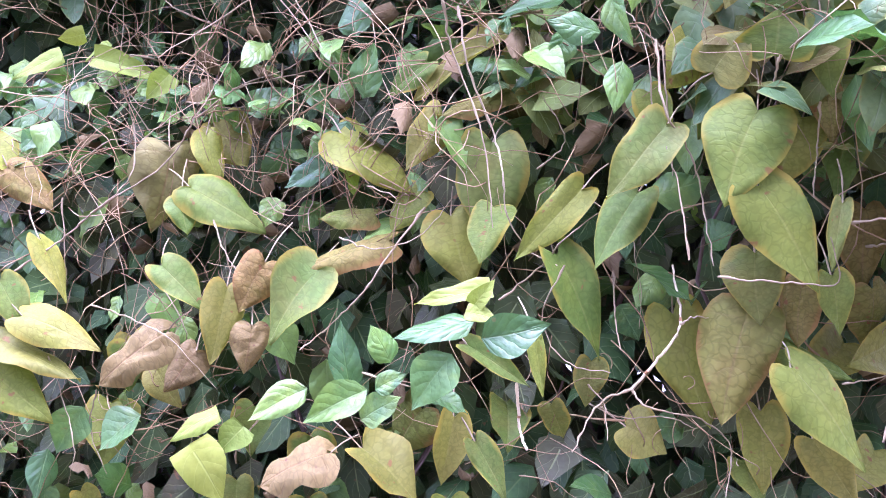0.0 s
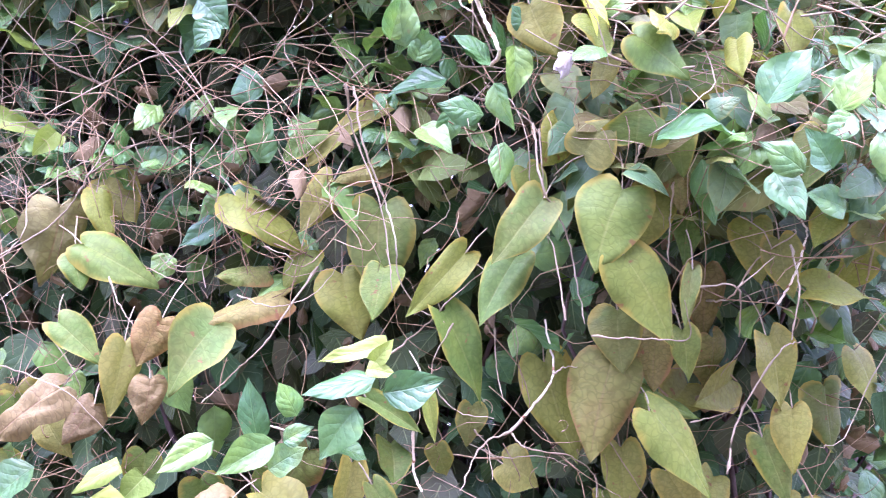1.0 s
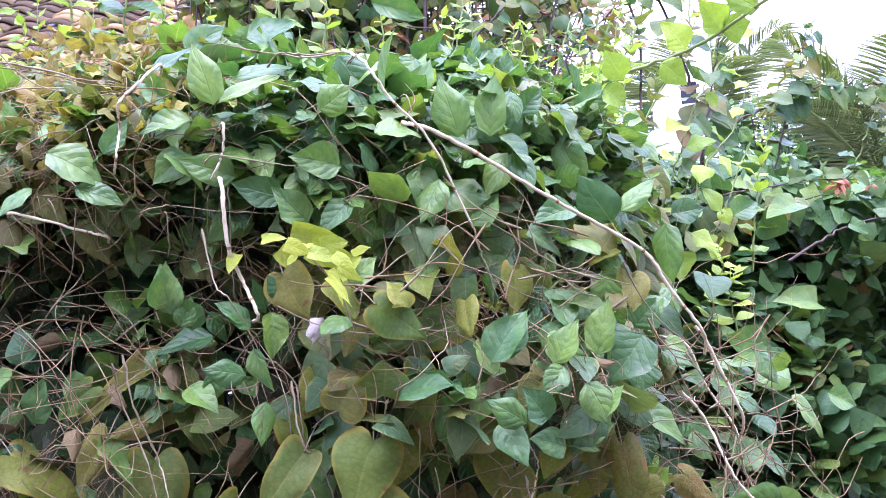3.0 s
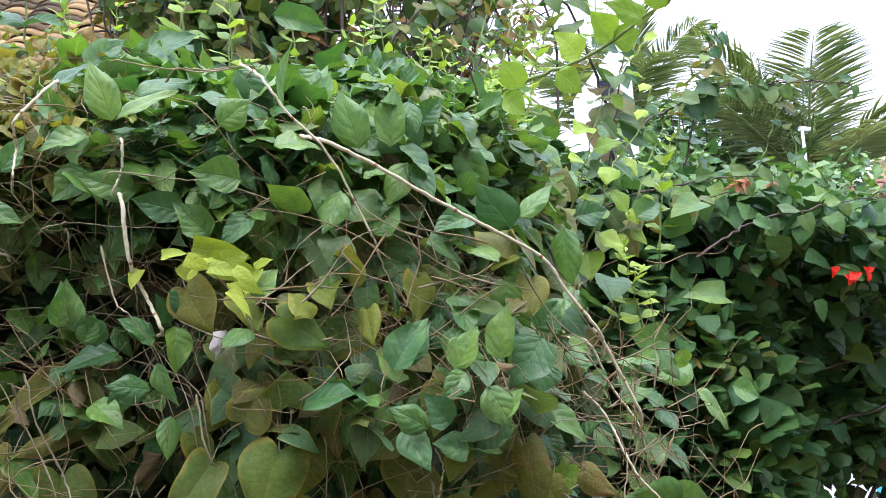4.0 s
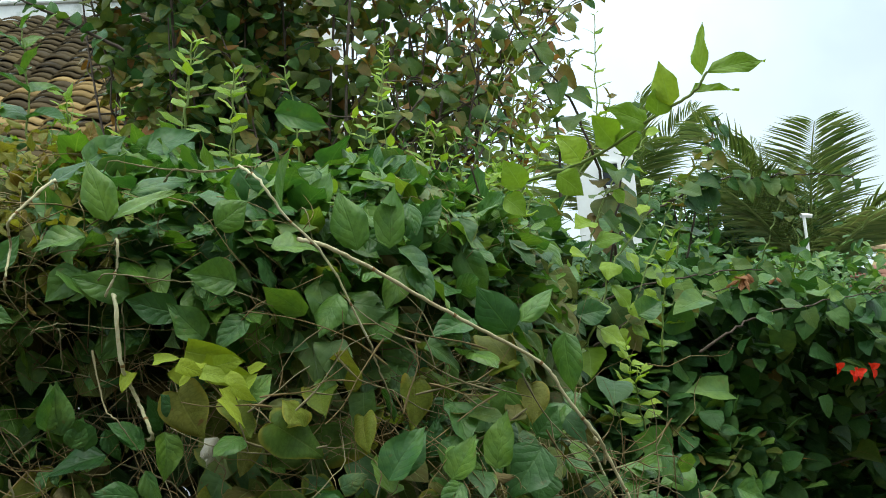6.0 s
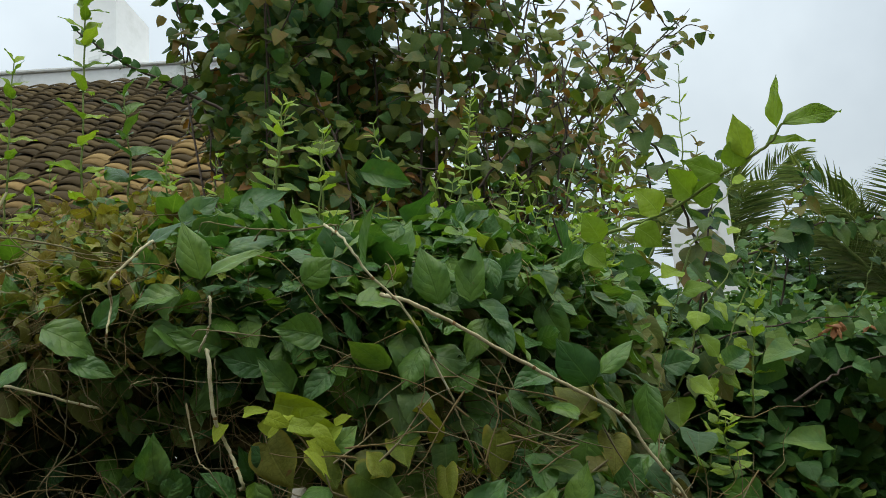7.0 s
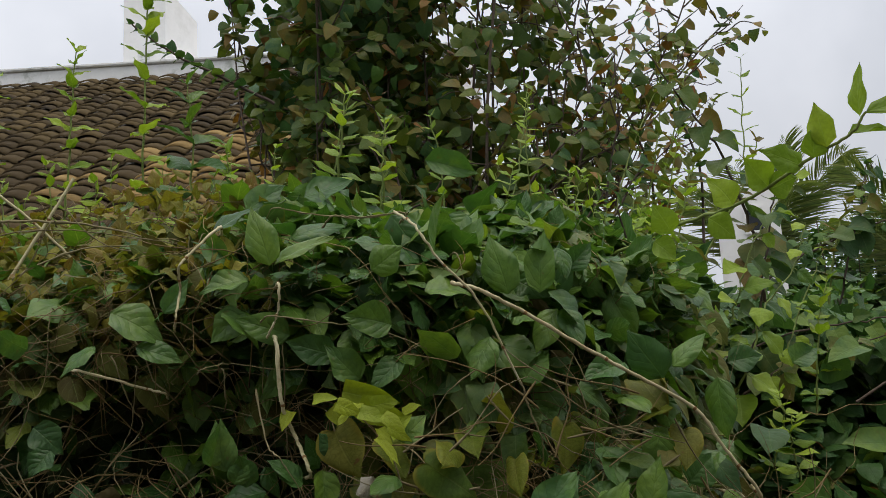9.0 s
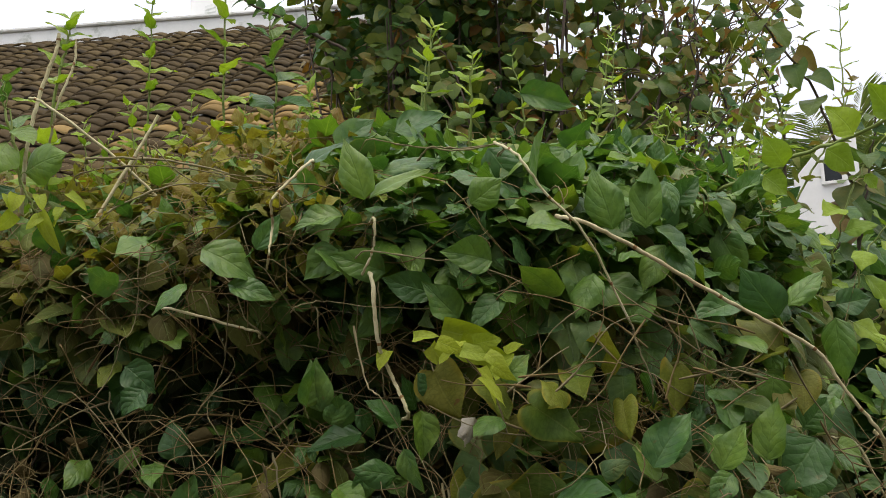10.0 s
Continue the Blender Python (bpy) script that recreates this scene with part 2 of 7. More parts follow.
m_twig = rough_material("dry_vine_twig", [(0.12, 0.097, 0.051), (0.21, 0.18, 0.098), (0.30, 0.265, 0.152)], scale=30, rough=0.85, relief=0.4, distance=0.002, by_piece="object")
m_tangle = rough_material("rusty_tendril", [(0.11, 0.07, 0.03), (0.19, 0.135, 0.06), (0.30, 0.25, 0.13)], scale=30, rough=0.85, relief=0.3, distance=0.002, by_piece="island")
m_stem = rough_material("pale_woody_stem", [(0.40, 0.36, 0.20), (0.52, 0.48, 0.29), (0.62, 0.58, 0.39)], scale=40, rough=0.75, relief=0.5, distance=0.003, stain=(0.22, 0.11, 0.05), stain_amount=0.45)
m_green_stem = rough_material("green_stem", [(0.16, 0.22, 0.06), (0.24, 0.30, 0.09)], scale=30, rough=0.6, relief=0.2, distance=0.002)
m_bark = rough_material("grey_bark", [(0.06, 0.045, 0.035), (0.13, 0.10, 0.08)], scale=20, rough=0.9, relief=0.6, distance=0.006)
m_tile = rough_material("weathered_clay_tile", [(0.042, 0.03, 0.016), (0.08, 0.057, 0.028), (0.14, 0.10, 0.045)], scale=6, rough=0.9, relief=0.5, distance=0.01, stain=(0.035, 0.03, 0.026), stain_amount=0.8, by_piece="object")
m_tile_pale = rough_material("lichened_clay_tile", [(0.17, 0.11, 0.045), (0.29, 0.195, 0.08), (0.40, 0.28, 0.125)], scale=6, rough=0.9, relief=0.5, distance=0.01, stain=(0.06, 0.045, 0.03), stain_amount=0.6, by_piece="object")
m_tile_stuff = rough_material("weathered_clay_tiles", [(0.042, 0.03, 0.016), (0.08, 0.057, 0.028), (0.14, 0.10, 0.045)], scale=6, rough=0.9, relief=0.5, distance=0.01, stain=(0.035, 0.03, 0.026), stain_amount=0.8, by_piece="island")
m_red_tile = rough_material("red_clay_tile", [(0.17, 0.08, 0.06), (0.24, 0.115, 0.085), (0.30, 0.16, 0.12)], scale=6, rough=0.9, relief=0.5, distance=0.01, by_piece="island")
m_white = rough_material("white_painted_wall", [(0.76, 0.77, 0.76), (0.84, 0.84, 0.83)], scale=3, rough=0.85, relief=0.15, distance=0.01, stain=(0.56, 0.56, 0.52), stain_amount=0.3)
m_mould = rough_material("mould_stained_white_paint", [(0.66, 0.68, 0.66), (0.78, 0.79, 0.78)], scale=5, rough=0.85, relief=0.2, distance=0.01, stain=(0.22, 0.26, 0.2), stain_amount=0.6)
m_yellow = rough_material("pale_yellow_paint", [(0.62, 0.48, 0.20), (0.68, 0.54, 0.25)], scale=3, rough=0.85, relief=0.15, distance=0.01)
m_grey = rough_material("grey_cement", [(0.30, 0.30, 0.29), (0.42, 0.42, 0.40)], scale=5, rough=0.9, relief=0.3, distance=0.01, stain=(0.15, 0.15, 0.13), stain_amount=0.6)
m_dark = rough_material("dark_window_glass", [(0.02, 0.025, 0.03), (0.03, 0.035, 0.04)], scale=3, rough=0.15, relief=0.02, distance=0.002)
m_dish = rough_material("grey_painted_metal", [(0.34, 0.37, 0.41), (0.44, 0.47, 0.51)], scale=4, rough=0.5, relief=0.05, distance=0.002)
m_pipe = rough_material("turquoise_paint", [(0.03, 0.42, 0.55), (0.06, 0.50, 0.62)], scale=10, rough=0.5, relief=0.1, distance=0.002)
m_pvc = rough_material("white_plastic_pipe", [(0.74, 0.74, 0.72), (0.82, 0.82, 0.80)], scale=10, rough=0.5, relief=0.05, distance=0.002)
m_earth = rough_material("leaf_litter_soil", [(0.05, 0.035, 0.022), (0.11, 0.08, 0.05), (0.16, 0.12, 0.08)], scale=9, rough=0.95, relief=0.8, distance=0.03)
m_concrete = rough_material("pale_concrete_paving", [(0.27, 0.265, 0.25), (0.38, 0.37, 0.35)], scale=2.5, rough=0.9, relief=0.3, distance=0.008, stain=(0.25, 0.24, 0.21), stain_amount=0.5)
m_clay = rough_material("orange_terracotta", [(0.42, 0.14, 0.06), (0.52, 0.20, 0.10)], scale=12, rough=0.85, relief=0.3, distance=0.004)
m_pale = leaf_material("withered_pale_leaf", [(0.27, 0.25, 0.21), (0.36, 0.34, 0.29)], vein=(0.4, 0.38, 0.36), rough=0.8, spots=0.2, through_light=0.2)
m_tree_stuff = leaf_material("tree_bougainvillea_foliage", [(0.042, 0.095, 0.02), (0.068, 0.125, 0.022), (0.13, 0.165, 0.026), (0.048, 0.105, 0.024), (0.19, 0.14, 0.034)], vein=(0.1, 0.18, 0.07), vein_amount=0.2, rough=0.42, spots=0.1, through_light=0.3, stuff=True)
m_beige = rough_material("beige_clay_tile", [(0.34, 0.24, 0.14), (0.46, 0.34, 0.22)], scale=8, rough=0.9, relief=0.4, distance=0.01)

m_sage = leaf_material("sage_green_foliage", [(0.05, 0.115, 0.04), (0.07, 0.145, 0.048), (0.12, 0.19, 0.055), (0.06, 0.13, 0.05), (0.17, 0.20, 0.055)], vein=(0.18, 0.22, 0.14), vein_amount=0.25, rough=0.42, spots=0.25, edge=0.3, through_light=0.25, stuff=True)
m_shoot_stuff = leaf_material("fresh_shoot_foliage", [(0.06, 0.15, 0.025), (0.10, 0.21, 0.03), (0.17, 0.30, 0.04), (0.20, 0.24, 0.044)], vein=(0.3, 0.42, 0.12), rough=0.45, spots=0.1, through_light=0.35, stuff=True)
m_bronze_leaf = leaf_material("bronze_olive_leaf", [(0.15, 0.10, 0.03), (0.17, 0.17, 0.04), (0.10, 0.17, 0.035), (0.20, 0.13, 0.04), (0.08, 0.16, 0.035)], vein=(0.2, 0.16, 0.07), rough=0.48, spots=0.2, through_light=0.35)
m_node = rough_material("brown_stem_node", [(0.18, 0.10, 0.045), (0.30, 0.18, 0.08)], scale=60, rough=0.85, relief=0.4, distance=0.002)
m_straw = leaf_material("yellow_olive_foliage", [(0.14, 0.145, 0.024), (0.20, 0.19, 0.03), (0.27, 0.25, 0.04), (0.20, 0.12, 0.032), (0.13, 0.165, 0.026)], rough=0.55, spots=0.3, through_light=0.35, stuff=True)
m_spray = leaf_material("bougainvillea_spray_leaf", [(0.034, 0.092, 0.030), (0.053, 0.122, 0.034), (0.10, 0.155, 0.032), (0.042, 0.105, 0.036), (0.16, 0.16, 0.038)], vein=(0.16, 0.24, 0.09), vein_amount=0.25, rough=0.46, spots=0.12, through_light=0.35)

# ---- tools for building ----
rng = np.random.default_rng(11)


def unit(v):
    v = np.asarray(v, float)
    return v / np.maximum(np.linalg.norm(v, axis=-1, keepdims=True), 1e-9)


def mesh_from(name, verts, faces, material, uvs=None, smooth=True):
    """A mesh out of vertex and face arrays; faces all have the same number of corners."""
    verts, faces = np.asarray(verts, np.float32), np.asarray(faces, np.int32)
    me = bpy.data.meshes.new(name)
    n, k = faces.shape
    me.vertices.add(len(verts))
    me.vertices.foreach_set("co", verts.ravel())
    me.loops.add(n * k)
    me.loops.foreach_set("vertex_index", faces.ravel())
    me.polygons.add(n)
    me.polygons.foreach_set("loop_start", np.arange(0, n * k, k, dtype=np.int32))
    me.polygons.foreach_set("use_smooth", np.full(n, smooth))
    if uvs is not None:
        uvs = np.asarray(uvs, np.float32)
        for k, title in enumerate(("Ribs", "Flat")):
            layer = me.uv_layers.new(name=title)
            layer.data.foreach_set("uv", uvs[faces.ravel()][:, 2 * k:2 * k + 2].ravel())
    me.materials.append(material)
    me.update(calc_edges=True)
    return me


def part(name, data, material, parent, label=""):
    """Links a bmesh or a mesh as one object under a thing or a part."""
    if isinstance(data, bmesh.types.BMesh):
        me = bpy.data.meshes.new(name)
        data.to_mesh(me)
        data.free()
        if material:
            me.materials.append(material)
        data = me
    ob = new(name, data)
    if parent:
        ob.parent = parent
    if label:
        tagged(ob, label)
    return ob


def thing(name, label, category, group="", kind="", at=(0, 0, 0)):
    ob = new(name)
    ob.empty_display_size = 0.1
    ob.location = at
    bpy.context.view_layer.update()
    return tagged(ob, label, category, group, kind)


def box(bm, x0, x1, y0, y1, z0, z1, bevel=0.0):
    made = bmesh.ops.create_cube(bm, size=1.0)["verts"]
    for v in made:
        v.co = Vector((x0 + (v.co.x + 0.5) * (x1 - x0), y0 + (v.co.y + 0.5) * (y1 - y0), z0 + (v.co.z + 0.5) * (z1 - z0)))
    if bevel:
        edges = list({e for v in made for e in v.link_edges})
        bmesh.ops.bevel(bm, geom=edges, offset=bevel, segments=2, affect="EDGES")
    return bm


def smooth_line(points, steps=6):
    """A soft curve through the points."""
    p = np.asarray(points, float)
    if len(p) < 3:
        s = np.linspace(0, 1, steps + 1)[:, None]
        return p[0] * (1 - s) + p[-1] * s
    q = np.vstack([2 * p[0] - p[1], p, 2 * p[-1] - p[-2]])
    out = []
    for i in range(1, len(q) - 2):
        for s in np.linspace(0, 1, steps, endpoint=False):
            a, b, c, d = q[i - 1], q[i], q[i + 1], q[i + 2]
            out.append(0.5 * (2 * b + (c - a) * s + (2 * a - 5 * b + 4 * c - d) * s * s + (3 * b - a - 3 * c + d) * s ** 3))
    out.append(p[-1])
    return np.array(out)


def tube(line, r0, r1, sides=5, knots=0.0):
    """Vertices and faces of a tapering tube along a line, with swollen nodes if asked."""
    p = np.asarray(line, float)
    n = len(p)
    d = unit(np.gradient(p, axis=0))
    ref = np.where(np.abs(d[:, 2:3]) > 0.9, np.array([[1.0, 0, 0]]), np.array([[0, 0, 1.0]]))
    u = unit(np.cross(d, ref))
    v = np.cross(d, u)
    r = np.linspace(r0, r1, n)
    if knots:
        r = r * (1 + knots * np.maximum(0, np.sin(np.arange(n) * 1.7)) ** 6)
    a = np.arange(sides) * 2 * math.pi / sides
    ring = p[:, None] + r[:, None, None] * (np.cos(a)[None, :, None] * u[:, None] + np.sin(a)[None, :, None] * v[:, None])
    verts = ring.reshape(-1, 3)
    i, j = np.meshgrid(np.arange(n - 1), np.arange(sides), indexing="ij")
    k = (j + 1) % sides
    faces = np.stack([i * sides + j, i * sides + k, (i + 1) * sides + k, (i + 1) * sides + j], -1).reshape(-1, 4)
    return verts, faces


def join(pieces):
    verts, faces, at = [], [], 0
    for v, f in pieces:
        verts.append(v)
        faces.append(np.asarray(f) + at)
        at += len(v)
    return np.vstack(verts), np.vstack(faces)


def outline(kind, s):
    """Half width and place along the midrib of a leaf's edge, for s from 0 (stalk) to 1 (tip)."""
    if kind == "heart":
        rim = smooth_line([(0, 0), (0.12, -0.10), (0.27, -0.14), (0.41, -0.07), (0.49, 0.08), (0.50, 0.24), (0.47, 0.40), (0.39, 0.56), (0.27, 0.72), (0.13, 0.87), (0, 1)], 8)
        along = np.linspace(0, 1, len(rim))
        return np.interp(s, along, rim[:, 0]), np.interp(s, along, rim[:, 1])
    if kind == "broad":
        return 0.5 * np.sin(math.pi * s ** 0.62) ** (0.55 + 0.4 * s), s - 2.2 * s * (1 - s) ** 5
    if kind == "round":
        return 0.5 * np.sin(math.pi * s ** 0.75) ** 0.7, s - 2.6 * s * (1 - s) ** 4
    if kind == "lance":
        return 0.5 * np.sin(math.pi * s ** 0.85) ** 1.2, s
    return 0.5 * np.sin(math.pi * s ** 0.74) ** (0.62 + 0.6 * s), s


def leaf_shape(kind, rows, cols, seed, fold=0.15, droop=0.25, wave=0.03, pucker=0.012, twist=0.0, veins=6, curl=0.0):
    """Unit leaf: stalk at the origin, tip along +y, face towards +z. Gives vertices, faces and their uv."""
    r = np.random.default_rng(seed)
    s = np.linspace(0, 1, rows + 1) ** 0.9
    hx, hy = outline(kind, s)
    k = np.linspace(-1, 1, 2 * cols + 1)
    a = np.abs(k)
    x = hx[:, None] * k[None, :]
    y = s[:, None] * (1 - a) + hy[:, None] * a
    y = np.where(a[None, :] > 0, y, s[:, None])
    edge = 1 + 0.06 * np.sin(s[:, None] * r.uniform(7, 13) + r.uniform(0, 6) + 2.2 * np.sign(k)) * a
    x = x * edge + 0.05 * np.sin(s * 3 + r.uniform(0, 6))[:, None] * s[:, None]
    z = fold * np.abs(x) - droop * y * y * 0.9 + 0.1 * droop
    z += wave * np.sin(s[:, None] * r.uniform(9, 14) + r.uniform(0, 6) + np.sign(k) * 1.3) * a ** 2
    lump = sum(np.sin(s[:, None] * r.uniform(8, 22) + k * r.uniform(-7, 7) + r.uniform(0, 6)) for q in range(4)) * 0.3
    phase = s[:, None] * veins - a * 1.7
    z += pucker * (0.8 * lump + 0.7 * np.abs(np.sin(math.pi * phase)) - 0.4) * np.minimum(1, hx[:, None] * 4) * np.minimum(1, a * 3)
    z -= curl * a ** 3 * hx[:, None]
    z += twist * x * y
    verts = np.stack([x, y, z], -1).reshape(-1, 3)
    uv = np.stack([np.broadcast_to(0.5 + 0.5 * k, x.shape), np.broadcast_to(s[:, None], x.shape), 0.5 + 0.6 * x, y], -1).reshape(-1, 4)
    m = 2 * cols + 1
    i, j = np.meshgrid(np.arange(rows), np.arange(2 * cols), indexing="ij")
    faces = np.stack([i * m + j, i * m + j + 1, (i + 1) * m + j + 1, (i + 1) * m + j], -1).reshape(-1, 4)
    return verts, faces, uv


def axes(d, n):
    """Rotation columns for leaves whose tips point along d and whose faces look along n (arrays)."""
    d = unit(d)
    x = unit(np.cross(d, n))
    z = np.cross(x, d)
    return np.stack([x, d, z], -1)


def leaf_matrix(at, d, n, length, width):
    r = axes(np.array([d], float), np.array([n], float))[0]
    m = np.eye(4)
    m[:3, :3] = r * np.array([width, length, 0.5 * (length + width)])
    m[:3, 3] = at
    return Matrix(m.tolist())


def foliage(name, at, d, n, length, width, shapes, material):
    """Many leaves joined into one mesh: arrays of places, tip directions, face directions and sizes."""
    at, rot = np.asarray(at), axes(np.asarray(d), np.asarray(n))
    length, width = np.broadcast_to(length, len(at)), np.broadcast_to(width, len(at))
    pick = rng.integers(0, len(shapes), len(at))
    vs, fs, us, base = [], [], [], 0
    for i, (v, f, u) in enumerate(shapes):
        sel = np.nonzero(pick == i)[0]
        if not len(sel):
            continue
        scale = np.stack([width[sel], length[sel], 0.5 * (width[sel] + length[sel])], -1)
        pts = np.einsum("kij,knj->kni", rot[sel], v[None] * scale[:, None]) + at[sel][:, None]
        vs.append(pts.reshape(-1, 3))
        fs.append((f[None] + base + (np.arange(len(sel)) * len(v))[:, None, None]).reshape(-1, 4))
        us.append(np.tile(u, (len(sel), 1)))
        base += len(sel) * len(v)
    return mesh_from(name, np.vstack(vs), np.vstack(fs), material, np.vstack(us))


def shapes_of(kind, count, rows, cols, seed, **k):
    out = []
    for i in range(count):
        r = np.random.default_rng(seed + i)
        opts = dict(fold=r.uniform(0.0, 0.3), droop=r.uniform(0.05, 0.45), wave=r.uniform(0.01, 0.05), twist=r.uniform(-0.3, 0.3), curl=r.uniform(-0.2, 0.35))
        opts.update(k)
        out.append(leaf_shape(kind, rows, cols, seed + i, **opts))
    return out


def meshes_of(name, shapes, material):
    return [mesh_from(name, v, f, material, u) for v, f, u in shapes]


def put_leaf(meshes, parent, at, d, n, length, width, name="leaf", label=""):
    ob = part(name, meshes[int(rng.integers(0, len(meshes)))], None, parent, label)
    ob.matrix_local = leaf_matrix(at, d, n, length, width)
    return ob


def jitter(v, amount):
    v = np.asarray(v, float)
    return v + rng.normal(0, amount, v.shape)


# leaf forms
HEARTS = shapes_of("heart", 10, 14, 5, 100, pucker=0.02, veins=5, wave=0.055)
BROADS = shapes_of("broad", 6, 10, 4, 200, pucker=0.014)
OVALS = [shape for i in range(6) for shape in shapes_of("oval", 2, 12, 4, 300 + 7 * i, pucker=0.012, veins=6, fold=0.08 + 0.07 * i)]
OVALS_LOW = [leaf_shape("oval", 8, 2, 400 + i, fold=0.05 + 0.04 * i, droop=0.1 + 0.04 * i, wave=0.035 + 0.008 * i, pucker=0.03, twist=0.12 * (i - 4), curl=(0.25, -0.1, 0.4, 0.1)[i % 4]) for i in range(9)]
BROADS_LOW = shapes_of("broad", 8, 7, 2, 500)
BROADS_MID = shapes_of("broad", 8, 7, 2, 520)
BROADS_FAR = shapes_of("broad", 8, 6, 1, 540, fold=0.25)
OVALS_MID = shapes_of("oval", 8, 5, 2, 560, wave=0.05)
OVALS_FAR = shapes_of("oval", 8, 5, 1, 580, fold=0.22)
LANCES = shapes_of("lance", 4, 6, 2, 700)
me_heart = meshes_of("heart_leaf", HEARTS, m_heart)
me_brown = meshes_of("brown_leaf", shapes_of("heart", 5, 14, 5, 150, pucker=0.045, curl=0.4, wave=0.07, veins=5), m_heart_brown)
me_rusty = meshes_of("rusty_leaf", shapes_of("heart", 4, 14, 5, 170, pucker=0.06, curl=0.5, wave=0.09, veins=5), m_rusty)
me_oval = meshes_of("glossy_leaf", OVALS, m_glossy)
me_lime = meshes_of("lime_leaf", shapes_of("broad", 4, 8, 3, 250), m_lime)
me_young = meshes_of("young_leaf", shapes_of("broad", 4, 8, 3, 255), m_young)
me_boug = meshes_of("bougainvillea_leaf", BROADS, m_boug)
me_shoot = meshes_of("shoot_leaf", LANCES, m_shoot)
me_shoot_dark = meshes_of("shoot_dark_leaf", shapes_of("oval", 4, 8, 3, 270, wave=0.05), m_glossy)
me_fresh = meshes_of("fresh_leaf", shapes_of("oval", 4, 8, 3, 280, wave=0.06), m_shoot)
me_rust = meshes_of("rust_leaf", shapes_of("broad", 3, 8, 3, 290, wave=0.12, curl=0.35), m_rust)
me_bronze = meshes_of("bronze_leaf", BROADS, m_bronze_leaf)
me_spray = meshes_of("spray_leaf", BROADS, m_spray)
me_pale = meshes_of("pale_leaf", shapes_of("broad", 2, 8, 3, 295, wave=0.16, curl=0.9), m_pale)

# ---- ground, walls and houses ----
def plain(name, bm, material, label, category, kind="structure"):
    me = bpy.data.meshes.new(name)
    bm.to_mesh(me)
    bm.free()
    me.materials.append(material)
    return tagged(new(name, me), label, category, "", kind)


bm = bmesh.new()
bmesh.ops.create_grid(bm, x_segments=60, y_segments=60, size=60)
for v in bm.verts:
    v.co.z = 0.03 * noise.noise(v.co * 0.4)
plain("ground", bm, m_earth, "brown soil strewn with leaf litter", "ground")
bm = bmesh.new()
box(bm, -14, 22, 4.4, 16, 0.02, 0.09, 0.01)
plain("pavement", bm, m_concrete, "pale concrete yard behind the hedge", "pavement")


def tile_piece(length=0.42, r=0.085, n=10):
    """One barrel roof tile, its length along y: a high arch beside a narrow pan, with a thick front lip."""
    verts, faces = [], []
    for y, k in ((0.0, 1.0), (length, 0.9)):
        for drop in (0.0, 0.016):
            for i in range(n + 1):
                q = i / n
                arch = max(0.0, math.sin(math.pi * min(1.0, q / 0.82))) ** 0.6
                verts.append(((q - 0.5) * 2.1 * r * k, y, 0.31 * r * arch * k + 0.012 - drop))
    m = n + 1
    for i in range(n):
        faces.append((i, i + 1, 2 * m + i + 1, 2 * m + i))
        faces.append((i, m + i, m + i + 1, i + 1))
    return np.array(verts), np.array(faces)


def tiled_roof(roof, width, slope, pitch_x, row, rise, m_one, m_many, x0=0.0, x_near=(0, 0), row_near=(0, 0), seed=3, m_pale=None, pale_at=(0, 0)):
    """Rows of curved tiles on a slab whose eave starts at the roof's origin; its length runs along x and it climbs along +y."""
    r = np.random.default_rng(seed)
    v, f = tile_piece(row * 1.3, pitch_x * 0.5)
    piece, pale = mesh_from("roof_tile", v, f, m_one, smooth=True), mesh_from("pale_roof_tile", v, f, m_pale or m_one, smooth=True)
    many = []
    rows, cols = int(slope / row), int(width / pitch_x)
    up = Matrix.Rotation(rise, 4, "X")
    for j in range(rows):
        sag = r.normal(0, 0.008)
        for i in range(cols):
            x, y = x0 + (i + 0.5) * pitch_x, j * row
            m = up @ Matrix.Translation((x + r.normal(0, 0.006), y + sag + r.normal(0, 0.008), 0.03 + r.normal(0, 0.004))) @ Matrix.Rotation(radians(-6.0 + r.normal(0, 1.0)), 4, "X") @ Matrix.Rotation(r.normal(0, 0.025), 4, "Z")
            if x_near[0] <= x < x_near[1] and row_near[0] <= j < row_near[1]:
                worn = math.exp(-((x - pale_at[0]) / 1.4) ** 2 - ((y - pale_at[1]) / 1.1) ** 2)
                ob = part("tile", pale if m_pale and r.uniform() < 0.95 * worn else piece, None, roof)
                ob.matrix_local = m
            else:
                w = v @ np.array(m.to_3x3()).T + np.array(m.translation)
                many.append((w, f))
    vv, ff = join(many)
    tagged(part("tile_field", mesh_from("tile_field", vv, ff, m_many), None, roof, "rows of curved clay tiles"), kind="stuff")


# the house with the brown tile roof behind the hedge
RISE = radians(31.5)
house = thing("house", "white house with a dark weathered brown clay tile roof", "house", at=(1.9, 5.5, 0.0))
house.rotation_euler.z = radians(-15)
HL, HD = 13.0, 6.6
bm = bmesh.new()
box(bm, -HL + 0.5, -0.4, 0.5, 10.5, 0.0, 3.05, 0.01)
part("wall", bm, m_white, house, "white painted masonry wall")
bm = bmesh.new()
box(bm, -HL, 0, 0, HD, -0.14, 0.0, 0.01)
roof = part("roof", bm, m_grey, house, "dark brown weathered clay tile roof")
roof.location = (0, 0, 3.14)
for v in roof.data.vertices:
    v.co = Matrix.Rotation(RISE, 4, "X") @ v.co
ridge_y, ridge_z = HD * math.cos(RISE), 3.05 + HD * math.sin(RISE)
bm = bmesh.new()
box(bm, -HL, 0.0, ridge_y - 0.05, ridge_y + 0.16, ridge_z - 0.4, ridge_z + 0.24, 0.012)
